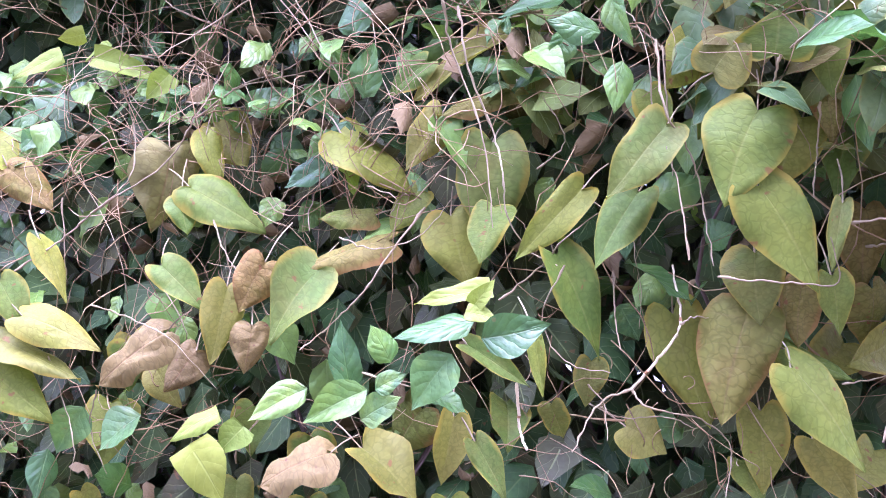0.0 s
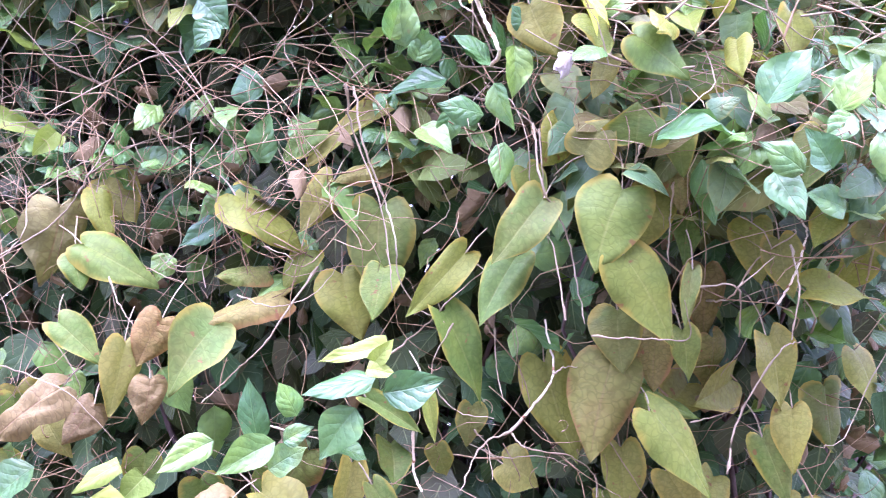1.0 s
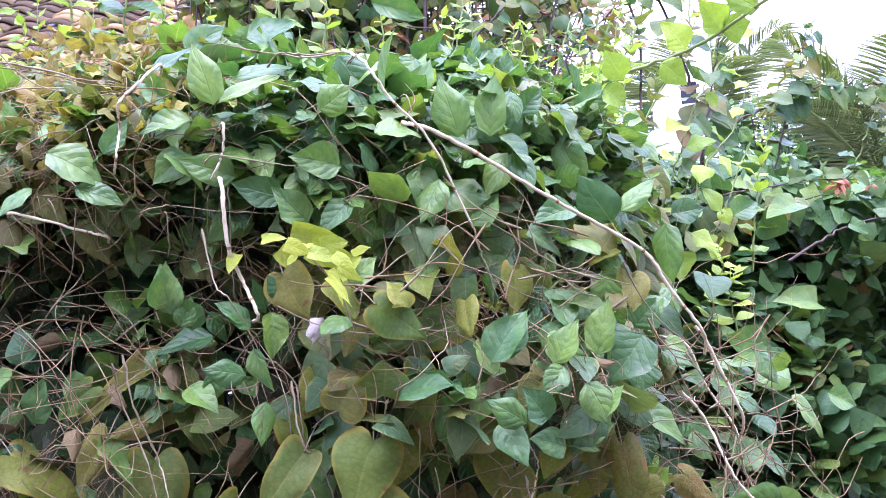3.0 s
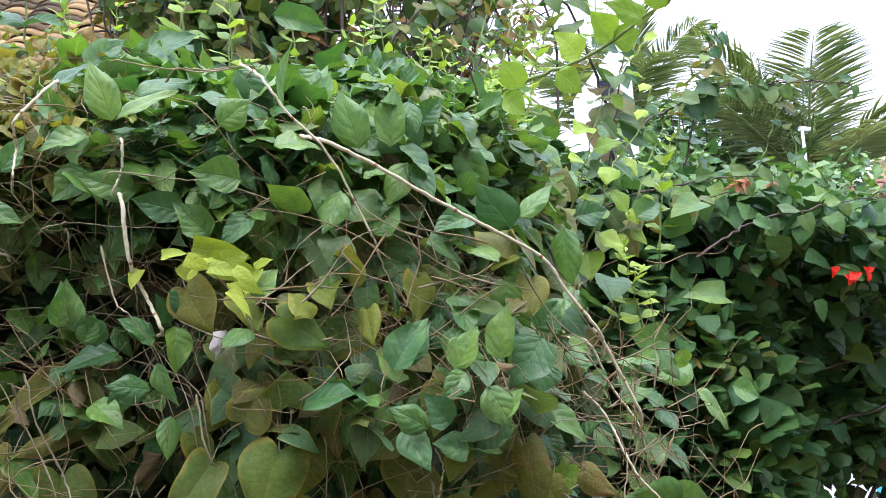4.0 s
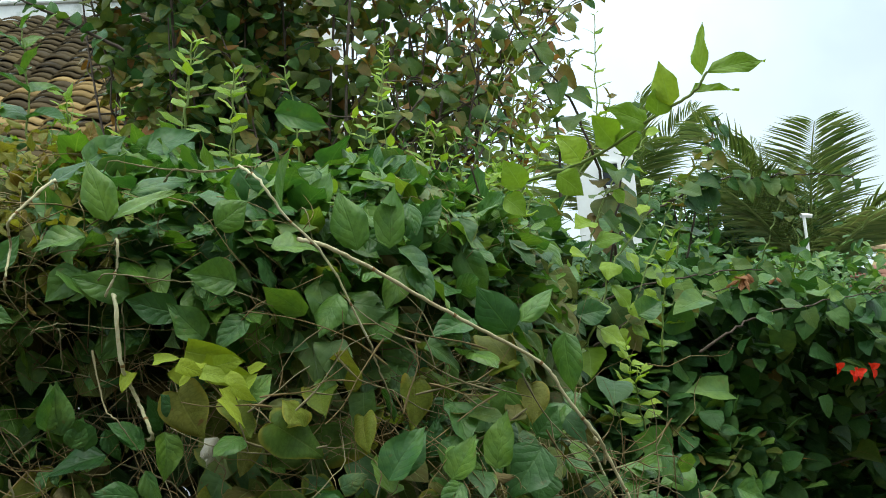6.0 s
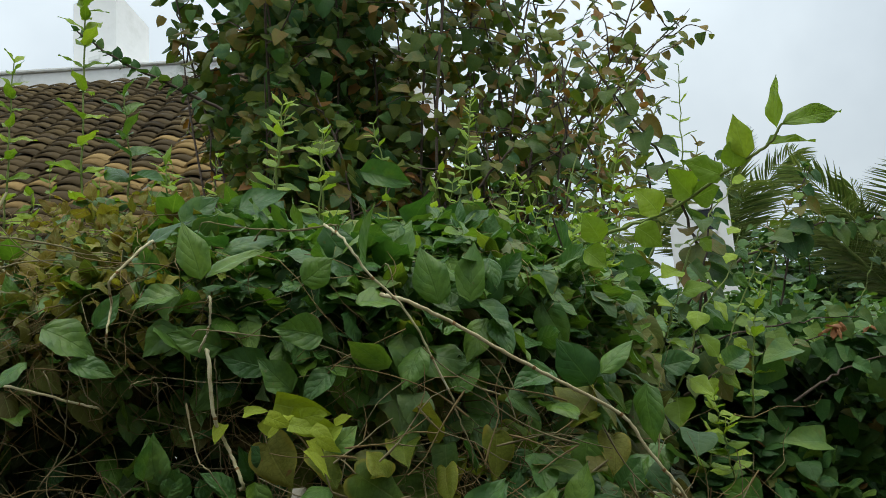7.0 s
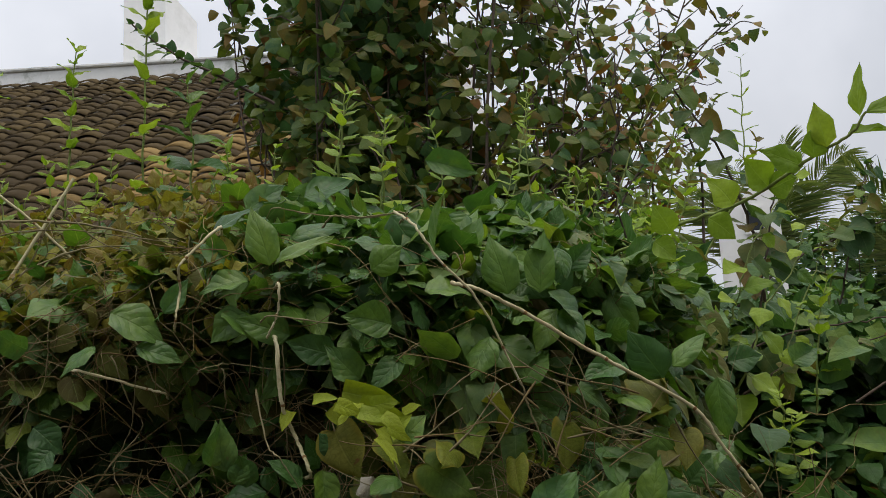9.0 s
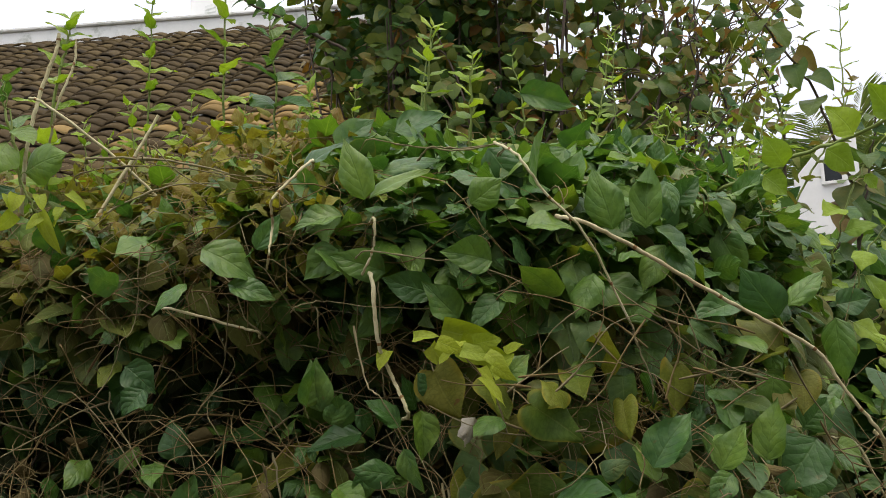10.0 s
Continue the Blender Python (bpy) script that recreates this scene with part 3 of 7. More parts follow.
parapet = part("parapet", bm, m_mould, house, "mould-stained white parapet along the roof edge")
bm = bmesh.new()
box(bm, -HL, 0.03, ridge_y - 0.09, ridge_y + 0.2, ridge_z + 0.243, ridge_z + 0.275, 0.008)
part("coping", bm, m_mould, parapet, "thin mould-stained coping")
bm = bmesh.new()
box(bm, -HL + 0.3, -0.2, ridge_y + 0.163, ridge_y + 4, 3.06, ridge_z - 0.1, 0.01)
part("rear_block", bm, m_white, house, "white rear block below the roof edge")
bm = bmesh.new()
box(bm, -0.34, 0.34, -0.3, 0.3, 0, 1.62)
for v in bm.verts:
    if v.co.z > 1 and v.co.y > 0:
        v.co.z -= 0.26
tower = part("roof_tower", bm, m_white, house, "white water tank tower with a sloping top")
tower.location = (-3.88, ridge_y + 1.0, ridge_z - 0.1)
tower.rotation_euler.z = radians(-26)
bm = bmesh.new()
box(bm, -0.09, 0.09, -0.312, -0.296, 0.62, 0.84)
for i in range(4):
    box(bm, -0.085, 0.085, -0.322, -0.313, 0.64 + i * 0.048, 0.662 + i * 0.048)
part("vent", bm, m_mould, tower, "small louvred vent")
bm = bmesh.new()
box(bm, 0.335, 0.365, -0.06, 0.03, 0.55, 0.60)
part("outlet", bm, m_dark, tower, "dark outlet opening")

# white gate column building beyond the hedge
column = thing("white_building", "narrow white building with a dark window", "building", at=(5.55, 9.2, 0.0))
column.rotation_euler.z = radians(-30)
bm = bmesh.new()
box(bm, -0.26, 0.33, -0.3, 0.2, 0.0, 4.75, 0.012)
for v in bm.verts:
    if v.co.z > 4 and v.co.x < 0:
        v.co.z -= 0.62
part("wall", bm, m_white, column)
bm = bmesh.new()
box(bm, 0.02, 0.17, -0.32, -0.298, 4.06, 4.27, 0.005)
win = part("window", bm, m_dark, column, "dark glazed window")
bm = bmesh.new()
for x0, x1, z0, z1 in ((-0.01, 0.02, 4.03, 4.30), (0.17, 0.20, 4.03, 4.30), (0.02, 0.17, 4.03, 4.058), (0.02, 0.17, 4.272, 4.30)):
    box(bm, x0, x1, -0.34, -0.301, z0, z1, 0.004)
part("frame", bm, m_white, win, "white window surround")

# the red-roofed house to the side with a low white wall
red_house = thing("red_roofed_house", "low white house with a red clay tile roof", "house", at=(8.2, 8.6, 0.0))
red_house.rotation_euler.z = radians(-52)
bm = bmesh.new()
box(bm, -0.6, 7.0, 0.4, 6.0, 0.0, 2.0, 0.01)
part("wall", bm, m_white, red_house, "white painted wall")
bm = bmesh.new()
box(bm, -0.9, 7.4, 0, 3.6, -0.12, 0.0, 0.01)
red_roof = part("roof", bm, m_grey, red_house, "red clay tile roof")
red_roof.location = (0, 0, 2.0)
for v in red_roof.data.vertices:
    v.co = Matrix.Rotation(radians(24), 4, "X") @ v.co

bm = bmesh.new()
box(bm, -2.6, 6.0, 0.0, 0.2, 0.0, 1.64, 0.015)
garden_wall = plain("garden_wall", bm, m_white, "low white garden wall", "wall")
garden_wall.location, garden_wall.rotation_euler.z = (6.9, 6.3, 0), radians(-47)
bm = bmesh.new()
box(bm, -2.65, 6.05, -0.03, 0.23, 1.644, 1.70, 0.012)
part("coping", bm, m_grey, garden_wall, "grey coping on the wall").location = (0, 0, 0)

# pale yellow house further back with a small tiled roof
yellow = thing("yellow_house", "pale yellow house with a beige tiled roof", "house", at=(12.9, 12.3, 0))
yellow.rotation_euler.z = radians(-40)
bm = bmesh.new()
box(bm, -0.7, 0.7, 0, 2, 0, 4.05, 0.01)
part("wall", bm, m_yellow, yellow)
bm = bmesh.new()
box(bm, -0.8, 0.75, -0.2, 0.8, 0, 0.06, 0.01)
y_roof = part("roof", bm, m_beige, yellow, "beige clay tile roof")
y_roof.location, y_roof.rotation_euler.x = (0, 0, 4.07), radians(20)
for i, x in enumerate((-0.5, 0.2)):
    bm = bmesh.new()
    box(bm, x, x + 0.35, -0.03, 0.02, 3.4, 4.0, 0.005)
    part("window", bm, m_dark, yellow, "dark window")

# satellite dish seen from the side
dish = thing("satellite_dish", "large grey satellite dish standing beside the red roof", "satellite dish", at=(8.85, 7.62, 0))
bm = bmesh.new()
bmesh.ops.create_uvsphere(bm, u_segments=32, v_segments=16, radius=1.0)
bmesh.ops.delete(bm, geom=[v for v in bm.verts if v.co.z > -0.55], context="VERTS")
bmesh.ops.solidify(bm, geom=bm.faces[:], thickness=0.02)
for v in bm.verts:
    v.co = Vector((v.co.x * 0.88, v.co.y * 0.88, (v.co.z + 0.55) * 0.45))
reflector = part("reflector", bm, m_dish, dish, "grey metal reflector bowl")
for p in reflector.data.polygons:
    p.use_smooth = True
reflector.location, reflector.rotation_euler = (0, 0, 2.74), Vector((0.35, -0.937, 0.02)).to_track_quat("Z", "Y").to_euler()
v, f = tube([(-0.14, 0.25, 0), (-0.14, 0.25, 2.62)], 0.05, 0.05, 10)
part("mast", mesh_from("mast", v, f, m_dish), None, dish, "grey metal mast")

# overhead cables in the distance
pole = thing("utility_pole", "distant concrete pole carrying three thin overhead cables", "utility pole", at=(27.5, 30.2, 0))
v, f = tube([(0, 0, 0), (0, 0, 5.0), (0, 0, 9.3)], 0.13, 0.09, 10)
part("post", mesh_from("post", v, f, m_grey), None, pole)
for k, (z0, z1) in enumerate(((9.02, 9.90), (8.70, 9.46), (8.33, 8.97))):
    v, f = tube([(0, -0.1, z0), (12, -0.2, z0 + 0.35 * (z1 - z0)), (30, -0.2, z1)], 0.016, 0.016, 5)
    part("cable", mesh_from("cable", v, f, m_bark), None, pole, "thin black cable")

# turquoise pipes on the wall, a white plastic pipe, a terracotta pot
for x, y in ((6.18, 6.62), (6.30, 6.52)):
    v, f = tube(smooth_line([(x, y, 0.0), (x + 0.01, y, 0.6), (x, y + 0.01, 1.25)], 5), 0.03, 0.03, 10)
    tagged(part("painted_pipe", mesh_from("painted_pipe", v, f, m_pipe), None, None), "turquoise painted upright pipe by the white wall", "pipe", "turquoise pipes")
riser = thing("vent_pipe", "thin white plastic pipe rising out of the foliage", "pipe", at=(6.3, 7.15, 0))
v, f = tube([(0, 0, 0), (0.0, 0, 1.6), (0.0, 0, 3.37)], 0.0135, 0.0135, 10)
part("pipe", mesh_from("pipe", v, f, m_pvc), None, riser)
v, f = tube([(-0.03, 0, 3.38), (0.03, 0.0, 3.38), (0.07, -0.02, 3.37)], 0.018, 0.018, 10)
part("elbow", mesh_from("elbow", v, f, m_pvc), None, riser, "white pipe elbow")

pot = thing("terracotta_pot", "orange terracotta pot on the concrete yard", "flower pot", at=(3.33, 4.6, 0.09))
prof = [(0.16, 0.0), (0.22, 0.34), (0.25, 0.34), (0.25, 0.40), (0.21, 0.40), (0.19, 0.30)]
v, f = [], []
for i in range(24):
    for r, z in prof:
        v.append((r * math.cos(i * math.pi / 12), r * math.sin(i * math.pi / 12), z))
for i in range(24):
    for j in range(len(prof) - 1):
        f.append((i * 6 + j, (i + 1) % 24 * 6 + j, (i + 1) % 24 * 6 + j + 1, i * 6 + j + 1))
part("pot_body", mesh_from("pot_body", v, f, m_clay), None, pot)

# an added plain plastered wall, unseen behind the camera: blocks low sky, darkens lower hedge
bm = bmesh.new()
box(bm, -16, 16, -2.9, -2.5, 0, 5.2, 0.02)
plain("wall_south", bm, m_grey, "plain grey plastered wall, added out of view to block low sky light", "wall")

# ---- palms, sword plants and the tall bougainvillea behind ----
def palm(name, at, crown, fronds, reach, seed, label):
    r = np.random.default_rng(seed)
    tree = thing(name, label, "palm tree", "palm trees", at=at)
    line = smooth_line([(0.15, 0.1, 0), (0.05, 0.02, crown * 0.5), (0, 0, crown)], 8)
    v, f = tube(line, 0.17, 0.12, 12, knots=0.12)
    part("trunk", mesh_from("trunk", v, f, m_bark), None, tree, "grey ringed trunk")
    for i in range(fronds):
        a = i * 2.4 + r.uniform(-0.3, 0.3)
        lift = radians((r.uniform(60, 80), r.uniform(44, 66), r.uniform(32, 54))[i % 3])
        size = reach * r.uniform(0.8, 1.1)
        d0 = np.array([math.cos(a) * math.cos(lift), math.sin(a) * math.cos(lift), math.sin(lift)])
        s = np.linspace(0, 1, 22)
        rib = s[:, None] * d0 * size + np.array([0, 0, -1.0]) * (s[:, None] ** 2.2) * size * (0.12 + 0.34 * math.cos(lift))
        rib = rib + np.array([0, 0, crown])
        v, f = tube(rib, 0.022, 0.004, 5)
        frond = part("frond", mesh_from("frond_rib", v, f, m_green_stem), None, tree, "feathery green palm frond")
        t = unit(np.gradient(rib, axis=0))
        side = unit(np.cross(t, np.array([0, 0, 1.0])))
        at_l, d_l, n_l, len_l = [], [], [], []
        for q in np.linspace(0.10, 0.995, 60):
            j = q * 21
            k = min(int(j), 20)
            p = rib[k] + (rib[k + 1] - rib[k]) * (j - k)
            for sign in (-1, 1):
                d = side[k] * sign * 0.9 + t[k] * (0.35 + 0.45 * q) + np.array([0, 0, -0.1 + r.normal(0, 0.06)])
                at_l.append(p)
                d_l.append(jitter(d, 0.05))
                n_l.append(np.cross(side[k], t[k]) + side[k] * sign * -0.3)
                len_l.append(size * 0.30 * math.sin(math.pi * (0.12 + 0.8 * q)) ** 0.7)
        me = foliage("leaflet_fringe", at_l, d_l, n_l, np.array(len_l), 0.0105 * np.ones(len(at_l)), shapes_of("lance", 3, 5, 1, seed * 7, fold=0.2, droop=0.25, twist=0.0, curl=0.0, wave=0.0), m_frond)
        tagged(part("leaflet_fringe", me, None, frond), kind="stuff")
    return tree


palm("palm_tree", (7.95, 9.1, 0), 3.05, 13, 2.5, 5, "young coconut palm with upright feathery fronds")
palm("palm_tree", (7.5, 12.0, 0), 4.2, 13, 2.2, 8, "taller coconut palm with drooping dark fronds")


def sword_plant(at, size, leaves, seed):
    r = np.random.default_rng(seed)
    plant = thing("sword_plant", "rosette of stiff green sword-shaped leaves by the wall", "plant", "sword plants", at=at)
    blades = meshes_of("blade", shapes_of("lance", 3, 8, 2, seed, fold=0.5, droop=0.12, curl=0, wave=0.01, twist=0.0), m_sword)
    for i in range(leaves):
        a, lift = i * 2.4, radians(20 + 60 * (i / leaves) + r.uniform(-6, 6))
        d = (math.cos(a) * math.cos(lift), math.sin(a) * math.cos(lift), math.sin(lift))
        put_leaf(blades, plant, (0, 0, 0.3), d, (-d[0] * 0.5, -d[1] * 0.5, 1), size * r.uniform(0.8, 1.1), size * 0.07, name="blade")
    v, f = tube([(0, 0, 0), (0, 0, 0.1), (0, 0, 0.35)], 0.05, 0.04, 8)
    part("stump", mesh_from("stump", v, f, m_bark), None, plant)


sword_plant((5.5, 4.6, 0.09), 0.46, 46, 33)
sword_plant((5.05, 4.5, 0.09), 0.36, 40, 35)


def leafy_branches(limbs, per_metre, size, spread, upright=0.3):
    """Leaf places, tips, faces and lengths along branch lines."""
    at, d, n, ln = [], [], [], []
    for line in limbs:
        line = np.asarray(line)
        seg = np.linalg.norm(np.diff(line, axis=0), axis=1)
        total = seg.sum()
        count = max(2, int(total * per_metre))
        where = np.sort(rng.uniform(0.12, 1.0, count)) * (len(line) - 1)
        k = np.minimum(where.astype(int), len(line) - 2)
        p = line[k] + (line[k + 1] - line[k]) * (where - k)[:, None]
        t = unit(line[k + 1] - line[k])
        out = unit(np.cross(t, rng.normal(0, 1, t.shape)))
        p = p + out * rng.uniform(0.01, spread, (count, 1))
        at.append(p)
        d.append(out * 0.7 + t * upright + np.array([0, 0, -0.45]) + rng.normal(0, 0.25, t.shape))
        n.append(out * 0.5 + np.array([0, -0.45, 0.75]) + rng.normal(0, 0.3, t.shape))
        ln.append(size * rng.uniform(0.55, 1.15, count) * (1 - 0.3 * where / (len(line) - 1)))
    return np.vstack(at), np.vstack(d), np.vstack(n), np.concatenate(ln)


def grow(base, tip, bend, wander=0.06, steps=5):
    base, tip = np.asarray(base, float), np.asarray(tip, float)
    mid = (base + tip) / 2 + np.asarray(bend, float)
    return smooth_line([base, (base * 0.6 + mid * 0.4) + rng.normal(0, wander, 3), mid + rng.normal(0, wander, 3), (mid * 0.45 + tip * 0.55) + rng.normal(0, wander, 3) + np.asarray(bend) * 0.35, tip], steps)


def crown_edge(z):
    """How far the crown reaches over the roof: it narrows downwards."""
    return 0.2 + np.maximum(0, 5.08 - z) * 0.35


tall = thing("bougainvillea_tree", "tall bougainvillea with dark green leaves and bronze young tips", "bush", at=(0, 0, 0))
limbs, twigs_t = [], []
for i in range(48):
    a = rng.uniform(-1, 0.9) if i < 40 else (rng.uniform(-1.25, -0.9) if i < 43 else rng.uniform(0.7, 1.3))
    base = np.array([1.5 + 0.3 * a + rng.normal(0, 0.15), 5.7 + rng.normal(0, 0.2), 0.05])
    reach = rng.uniform(0.0, 1.0)
    tip = np.array([1.45 + 1.0 * a + rng.normal(0, 0.12), 5.7 + rng.normal(0, 0.55), 3.6 + 2.4 * reach + rng.normal(0, 0.2)])
    limbs.append(grow(base, tip, (0.1 * a, rng.normal(0, 0.2), 0.4)))
for tip in ((3.62, 5.7, 4.76), (3.2, 5.6, 4.5), (3.35, 5.8, 4.95), (2.9, 5.7, 5.2), (3.0, 5.5, 4.2), (2.7, 5.6, 3.9), (2.95, 5.9, 3.6), (3.3, 5.8, 3.9), (2.6, 5.9, 4.4), (2.75, 5.5, 3.3)):
    limbs.append(grow((1.9, 5.7, 1.6 + rng.uniform(0, 1.0)), tip, (0.05, 0, 0.32)))
for line in limbs:
    for q in (0.4, 0.48, 0.55, 0.62, 0.7, 0.78, 0.85, 0.93):
        k = int(q * (len(line) - 1))
        tip = line[k] + np.array([rng.normal(0, 0.28), rng.normal(0, 0.28), rng.uniform(-0.05, 0.45)])
        twigs_t.append(grow(line[k], tip, (0, 0, 0.05), 0.03, 3))
for line in limbs:
    v, f = tube(line, 0.013, 0.004, 6)
    part("limb", mesh_from("limb", v, f, m_bark), None, tall)
vv, ff = join([tube(line, 0.006, 0.002, 4) for line in twigs_t])
tagged(part("branchlet_mass", mesh_from("branchlet_mass", vv, ff, m_bark), None, tall), kind="stuff")
at, d, n, ln = leafy_branches([l[len(l) // 4:] for l in limbs[:43]], 34, 0.125, 0.17)
sparse = (at[:, 0] > 1.6) & (np.random.default_rng(91).uniform(0, 1, len(at)) < 0.5)
at, d, n, ln = (q[(at[:, 0] > crown_edge(at[:, 2]) - 0.12) & ~sparse] for q in (at, d, n, ln))
tagged(part("foliage", foliage("foliage", at, d * np.array([1, 0.6, 1.3]), n * np.array([1, 2.0, 0.7]), ln, ln * 0.85, BROADS_MID, m_tree_stuff), None, tall), kind="stuff")
at, d, n, ln = leafy_branches(twigs_t, 30, 0.125, 0.06)
sparse = (at[:, 0] > 1.75) & (np.random.default_rng(92).uniform(0, 1, len(at)) < 0.5)
at, d, n, ln = (q[(at[:, 0] > crown_edge(at[:, 2]) - 0.12) & ~sparse] for q in (at, d, n, ln))
keep = rng.uniform(0, 1, len(at)) > np.where(at[:, 0] > 2.1, 0.64, 0.36) + 0.25 * (np.sin(at[:, 0] * 5) * np.sin(at[:, 2] * 6) > 0.4)
tagged(part("twig_foliage", foliage("twig_foliage", at[keep], d[keep], n[keep] * np.array([1, 2.0, 0.7]), ln[keep], ln[keep] * 0.9, BROADS_MID, m_tree_stuff), None, tall), kind="stuff")
tagged(part("young_foliage", foliage("young_foliage", at[~keep], d[~keep], n[~keep], ln[~keep] * 0.9, ln[~keep] * 0.66, BROADS_FAR, m_bronze), None, tall, "bronze young leaves"), kind="stuff")


N = 2600
lift = rng.uniform(0, 1, N)
x, y, z = 0.62 + rng.normal(0.42, 0.36, N) + 0.1 * lift, 5.85 + rng.normal(0, 0.3, N), 2.3 + 3.7 * lift
at = np.stack([x, y, z], -1)[(x > crown_edge(z)) & (x < 1.55)]
ln = rng.uniform(0.07, 0.13, len(at))
tagged(part("inner_foliage", foliage("inner_foliage", at, np.array([0, -0.3, -0.8]) + rng.normal(0, 0.45, at.shape), np.array([0, -0.9, 0.4]) + rng.normal(0, 0.4, at.shape), ln, ln * 0.88, BROADS_MID, m_boug_stuff), None, tall, "dark leaves deep in the crown"), kind="stuff")


def bracts(parent, at, size, count=3):
    """A bunch of papery red bracts."""
    at = np.asarray(at, float)
    for i in range(count):
        a = i * 2 * math.pi / count + 0.4
        d = np.array([math.cos(a), -0.5, math.sin(a)]) + rng.normal(0, 0.25, 3)
        put_leaf(me_bract, parent, at + rng.normal(0, size * 0.15, 3), d, (0, -1, 0.4), size, size * 0.8, name="bract", label="papery red bract")


me_bract = meshes_of("bract", shapes_of("broad", 3, 6, 2, 900, fold=0.35, wave=0.06), m_bract)
bracts(tall, (1.98, 5.55, 3.93), 0.055, 4)

# dark shrubs massed under the palms
mass = thing("background_shrub", "dark green shrubs massed under the palm trees", "shrub")
far = np.random.default_rng(77)
lines = []
for i in range(80):
    around, dist = far.uniform(31.5, 43), far.uniform(12.2, 13.6)
    rise = 1.78 + dist * math.tan(radians(float(np.interp(around, (32, 35, 40, 43), (11.0, 12.2, 11.6, 9.0))) * far.uniform(0.7, 1.02)))
    x, y = dist * math.sin(radians(around)), dist * math.cos(radians(around))
    lines.append(np.array([(x + 0.1 * math.sin(k + i), y, 0.05 + (rise - 0.05) * k / 5) for k in range(6)]))
vv, ff = join([tube(l, 0.02, 0.006, 5) for l in lines])
tagged(part("stem_mass", mesh_from("stem_mass", vv, ff, m_bark), None, mass), kind="stuff")
at, d, n, ln = leafy_branches([l[2:] for l in lines], 60, 0.2, 0.3)
tagged(part("foliage", foliage("foliage", at, d, n, ln, ln * 0.7, BROADS_FAR, m_boug_stuff), None, mass), kind="stuff")

# ---- the hedge: an overgrown thicket with a creeper hanging over it ----
FRONT_X = (-2.2, -1.2, -0.7, -0.3, 0.0, 0.3, 0.6, 0.8, 1.0, 1.3, 1.6, 2.0, 5.0)
FRONT_Y = (2.1, 1.75, 1.66, 1.55, 1.42, 1.32, 1.28, 1.42, 1.68, 2.1, 2.4, 2.75, 4.2)


def front(x, z):
    """How far away the hedge's face stands at x and height z."""
    x, z = np.asarray(x, float), np.asarray(z, float)
    mid = np.exp(-((x - 0.5) / 0.4) ** 2)
    lip = 0.16 * mid * np.exp(-((z - 1.70) / 0.10) ** 2) + 0.02 * mid * np.exp(-((z - 2.08) / 0.10) ** 2)
    brow = 0.045 * np.exp(-((x + 0.05) / 0.22) ** 2) * np.exp(-((z - 2.07) / 0.12) ** 2)
    lean = 0.16 * np.maximum(0, z - 1.5) / (1 + np.exp((x + 0.18) / 0.07))
    hollow = 0.04 * np.exp(-((z - 1.87) / 0.08) ** 2)
    return np.interp(x, FRONT_X, FRONT_Y) + np.maximum(0, z - 2.14) * 1.7 + np.maximum(0, 1.5 - z) * 0.12 - lip - brow + lean + hollow + 0.03 * np.sin(x * 9 + z * 7)


def crown_z(x, y):
    """The height of the hedge's top."""
    return 2.25 - 0.10 * np.exp(-((x + 0.5) / 0.4) ** 2) + 0.05 * np.sin(x * 5 + y * 3) + 0.04 * np.sin(y * 7 - x * 2)


INNER = shapes_of("oval", 4, 3, 1, 450)
thicket = thing("hedge_thicket", "dense thicket inside the hedge: dead twigs, and leaves coloured dark for the shade", "hedge")
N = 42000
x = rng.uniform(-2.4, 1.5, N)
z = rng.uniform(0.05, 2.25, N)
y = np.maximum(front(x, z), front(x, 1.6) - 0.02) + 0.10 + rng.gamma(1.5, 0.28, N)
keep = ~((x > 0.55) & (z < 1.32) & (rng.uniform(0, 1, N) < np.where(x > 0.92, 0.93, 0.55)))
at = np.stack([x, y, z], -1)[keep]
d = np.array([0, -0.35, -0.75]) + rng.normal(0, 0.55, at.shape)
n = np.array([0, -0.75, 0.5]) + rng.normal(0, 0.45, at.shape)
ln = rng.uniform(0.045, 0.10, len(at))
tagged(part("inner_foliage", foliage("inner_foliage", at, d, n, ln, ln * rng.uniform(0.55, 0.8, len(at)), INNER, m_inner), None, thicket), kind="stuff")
N = 520
x, z = rng.uniform(-1.6, 1.0, N), rng.uniform(0.9, 2.1, N)
at = np.stack([x, front(x, z) + rng.uniform(0.0, 0.25, N), z], -1)
d, n = rng.normal(0, 1, at.shape) + np.array([0, 0, -0.5]), rng.normal(0, 0.6, at.shape) + np.array([0, -0.7, 0.3])
ln = rng.uniform(0.025, 0.055, N)
tagged(part("dead_leaf_litter", foliage("dead_leaf_litter", at, d, n, ln, ln * 0.6, shapes_of("broad", 4, 5, 2, 930, wave=0.12, curl=0.8, droop=0.6), m_dry), None, thicket, "shrivelled brown dead leaves"), kind="stuff")
lines = []
for i in range(150):
    x0, z0 = rng.uniform(-1.8, 1.2), rng.uniform(0.0, 1.2)
    x1, z1 = x0 + rng.normal(0, 0.3), rng.uniform(1.3, 2.3)
    y0 = float(front(x0, z0)) + rng.uniform(0.15, 0.6)
    lines.append(grow((x0, y0, z0), (x1, float(front(x1, min(z1, 2.0))) + rng.uniform(0.12, 0.6), z1), (0, 0, 0), 0.05, 4))
vv, ff = join([tube(l, rng.uniform(0.004, 0.010), 0.002, 5) for l in lines])
tagged(part("dead_branch_mass", mesh_from("dead_branch_mass", vv, ff, m_bark), None, thicket), kind="stuff")

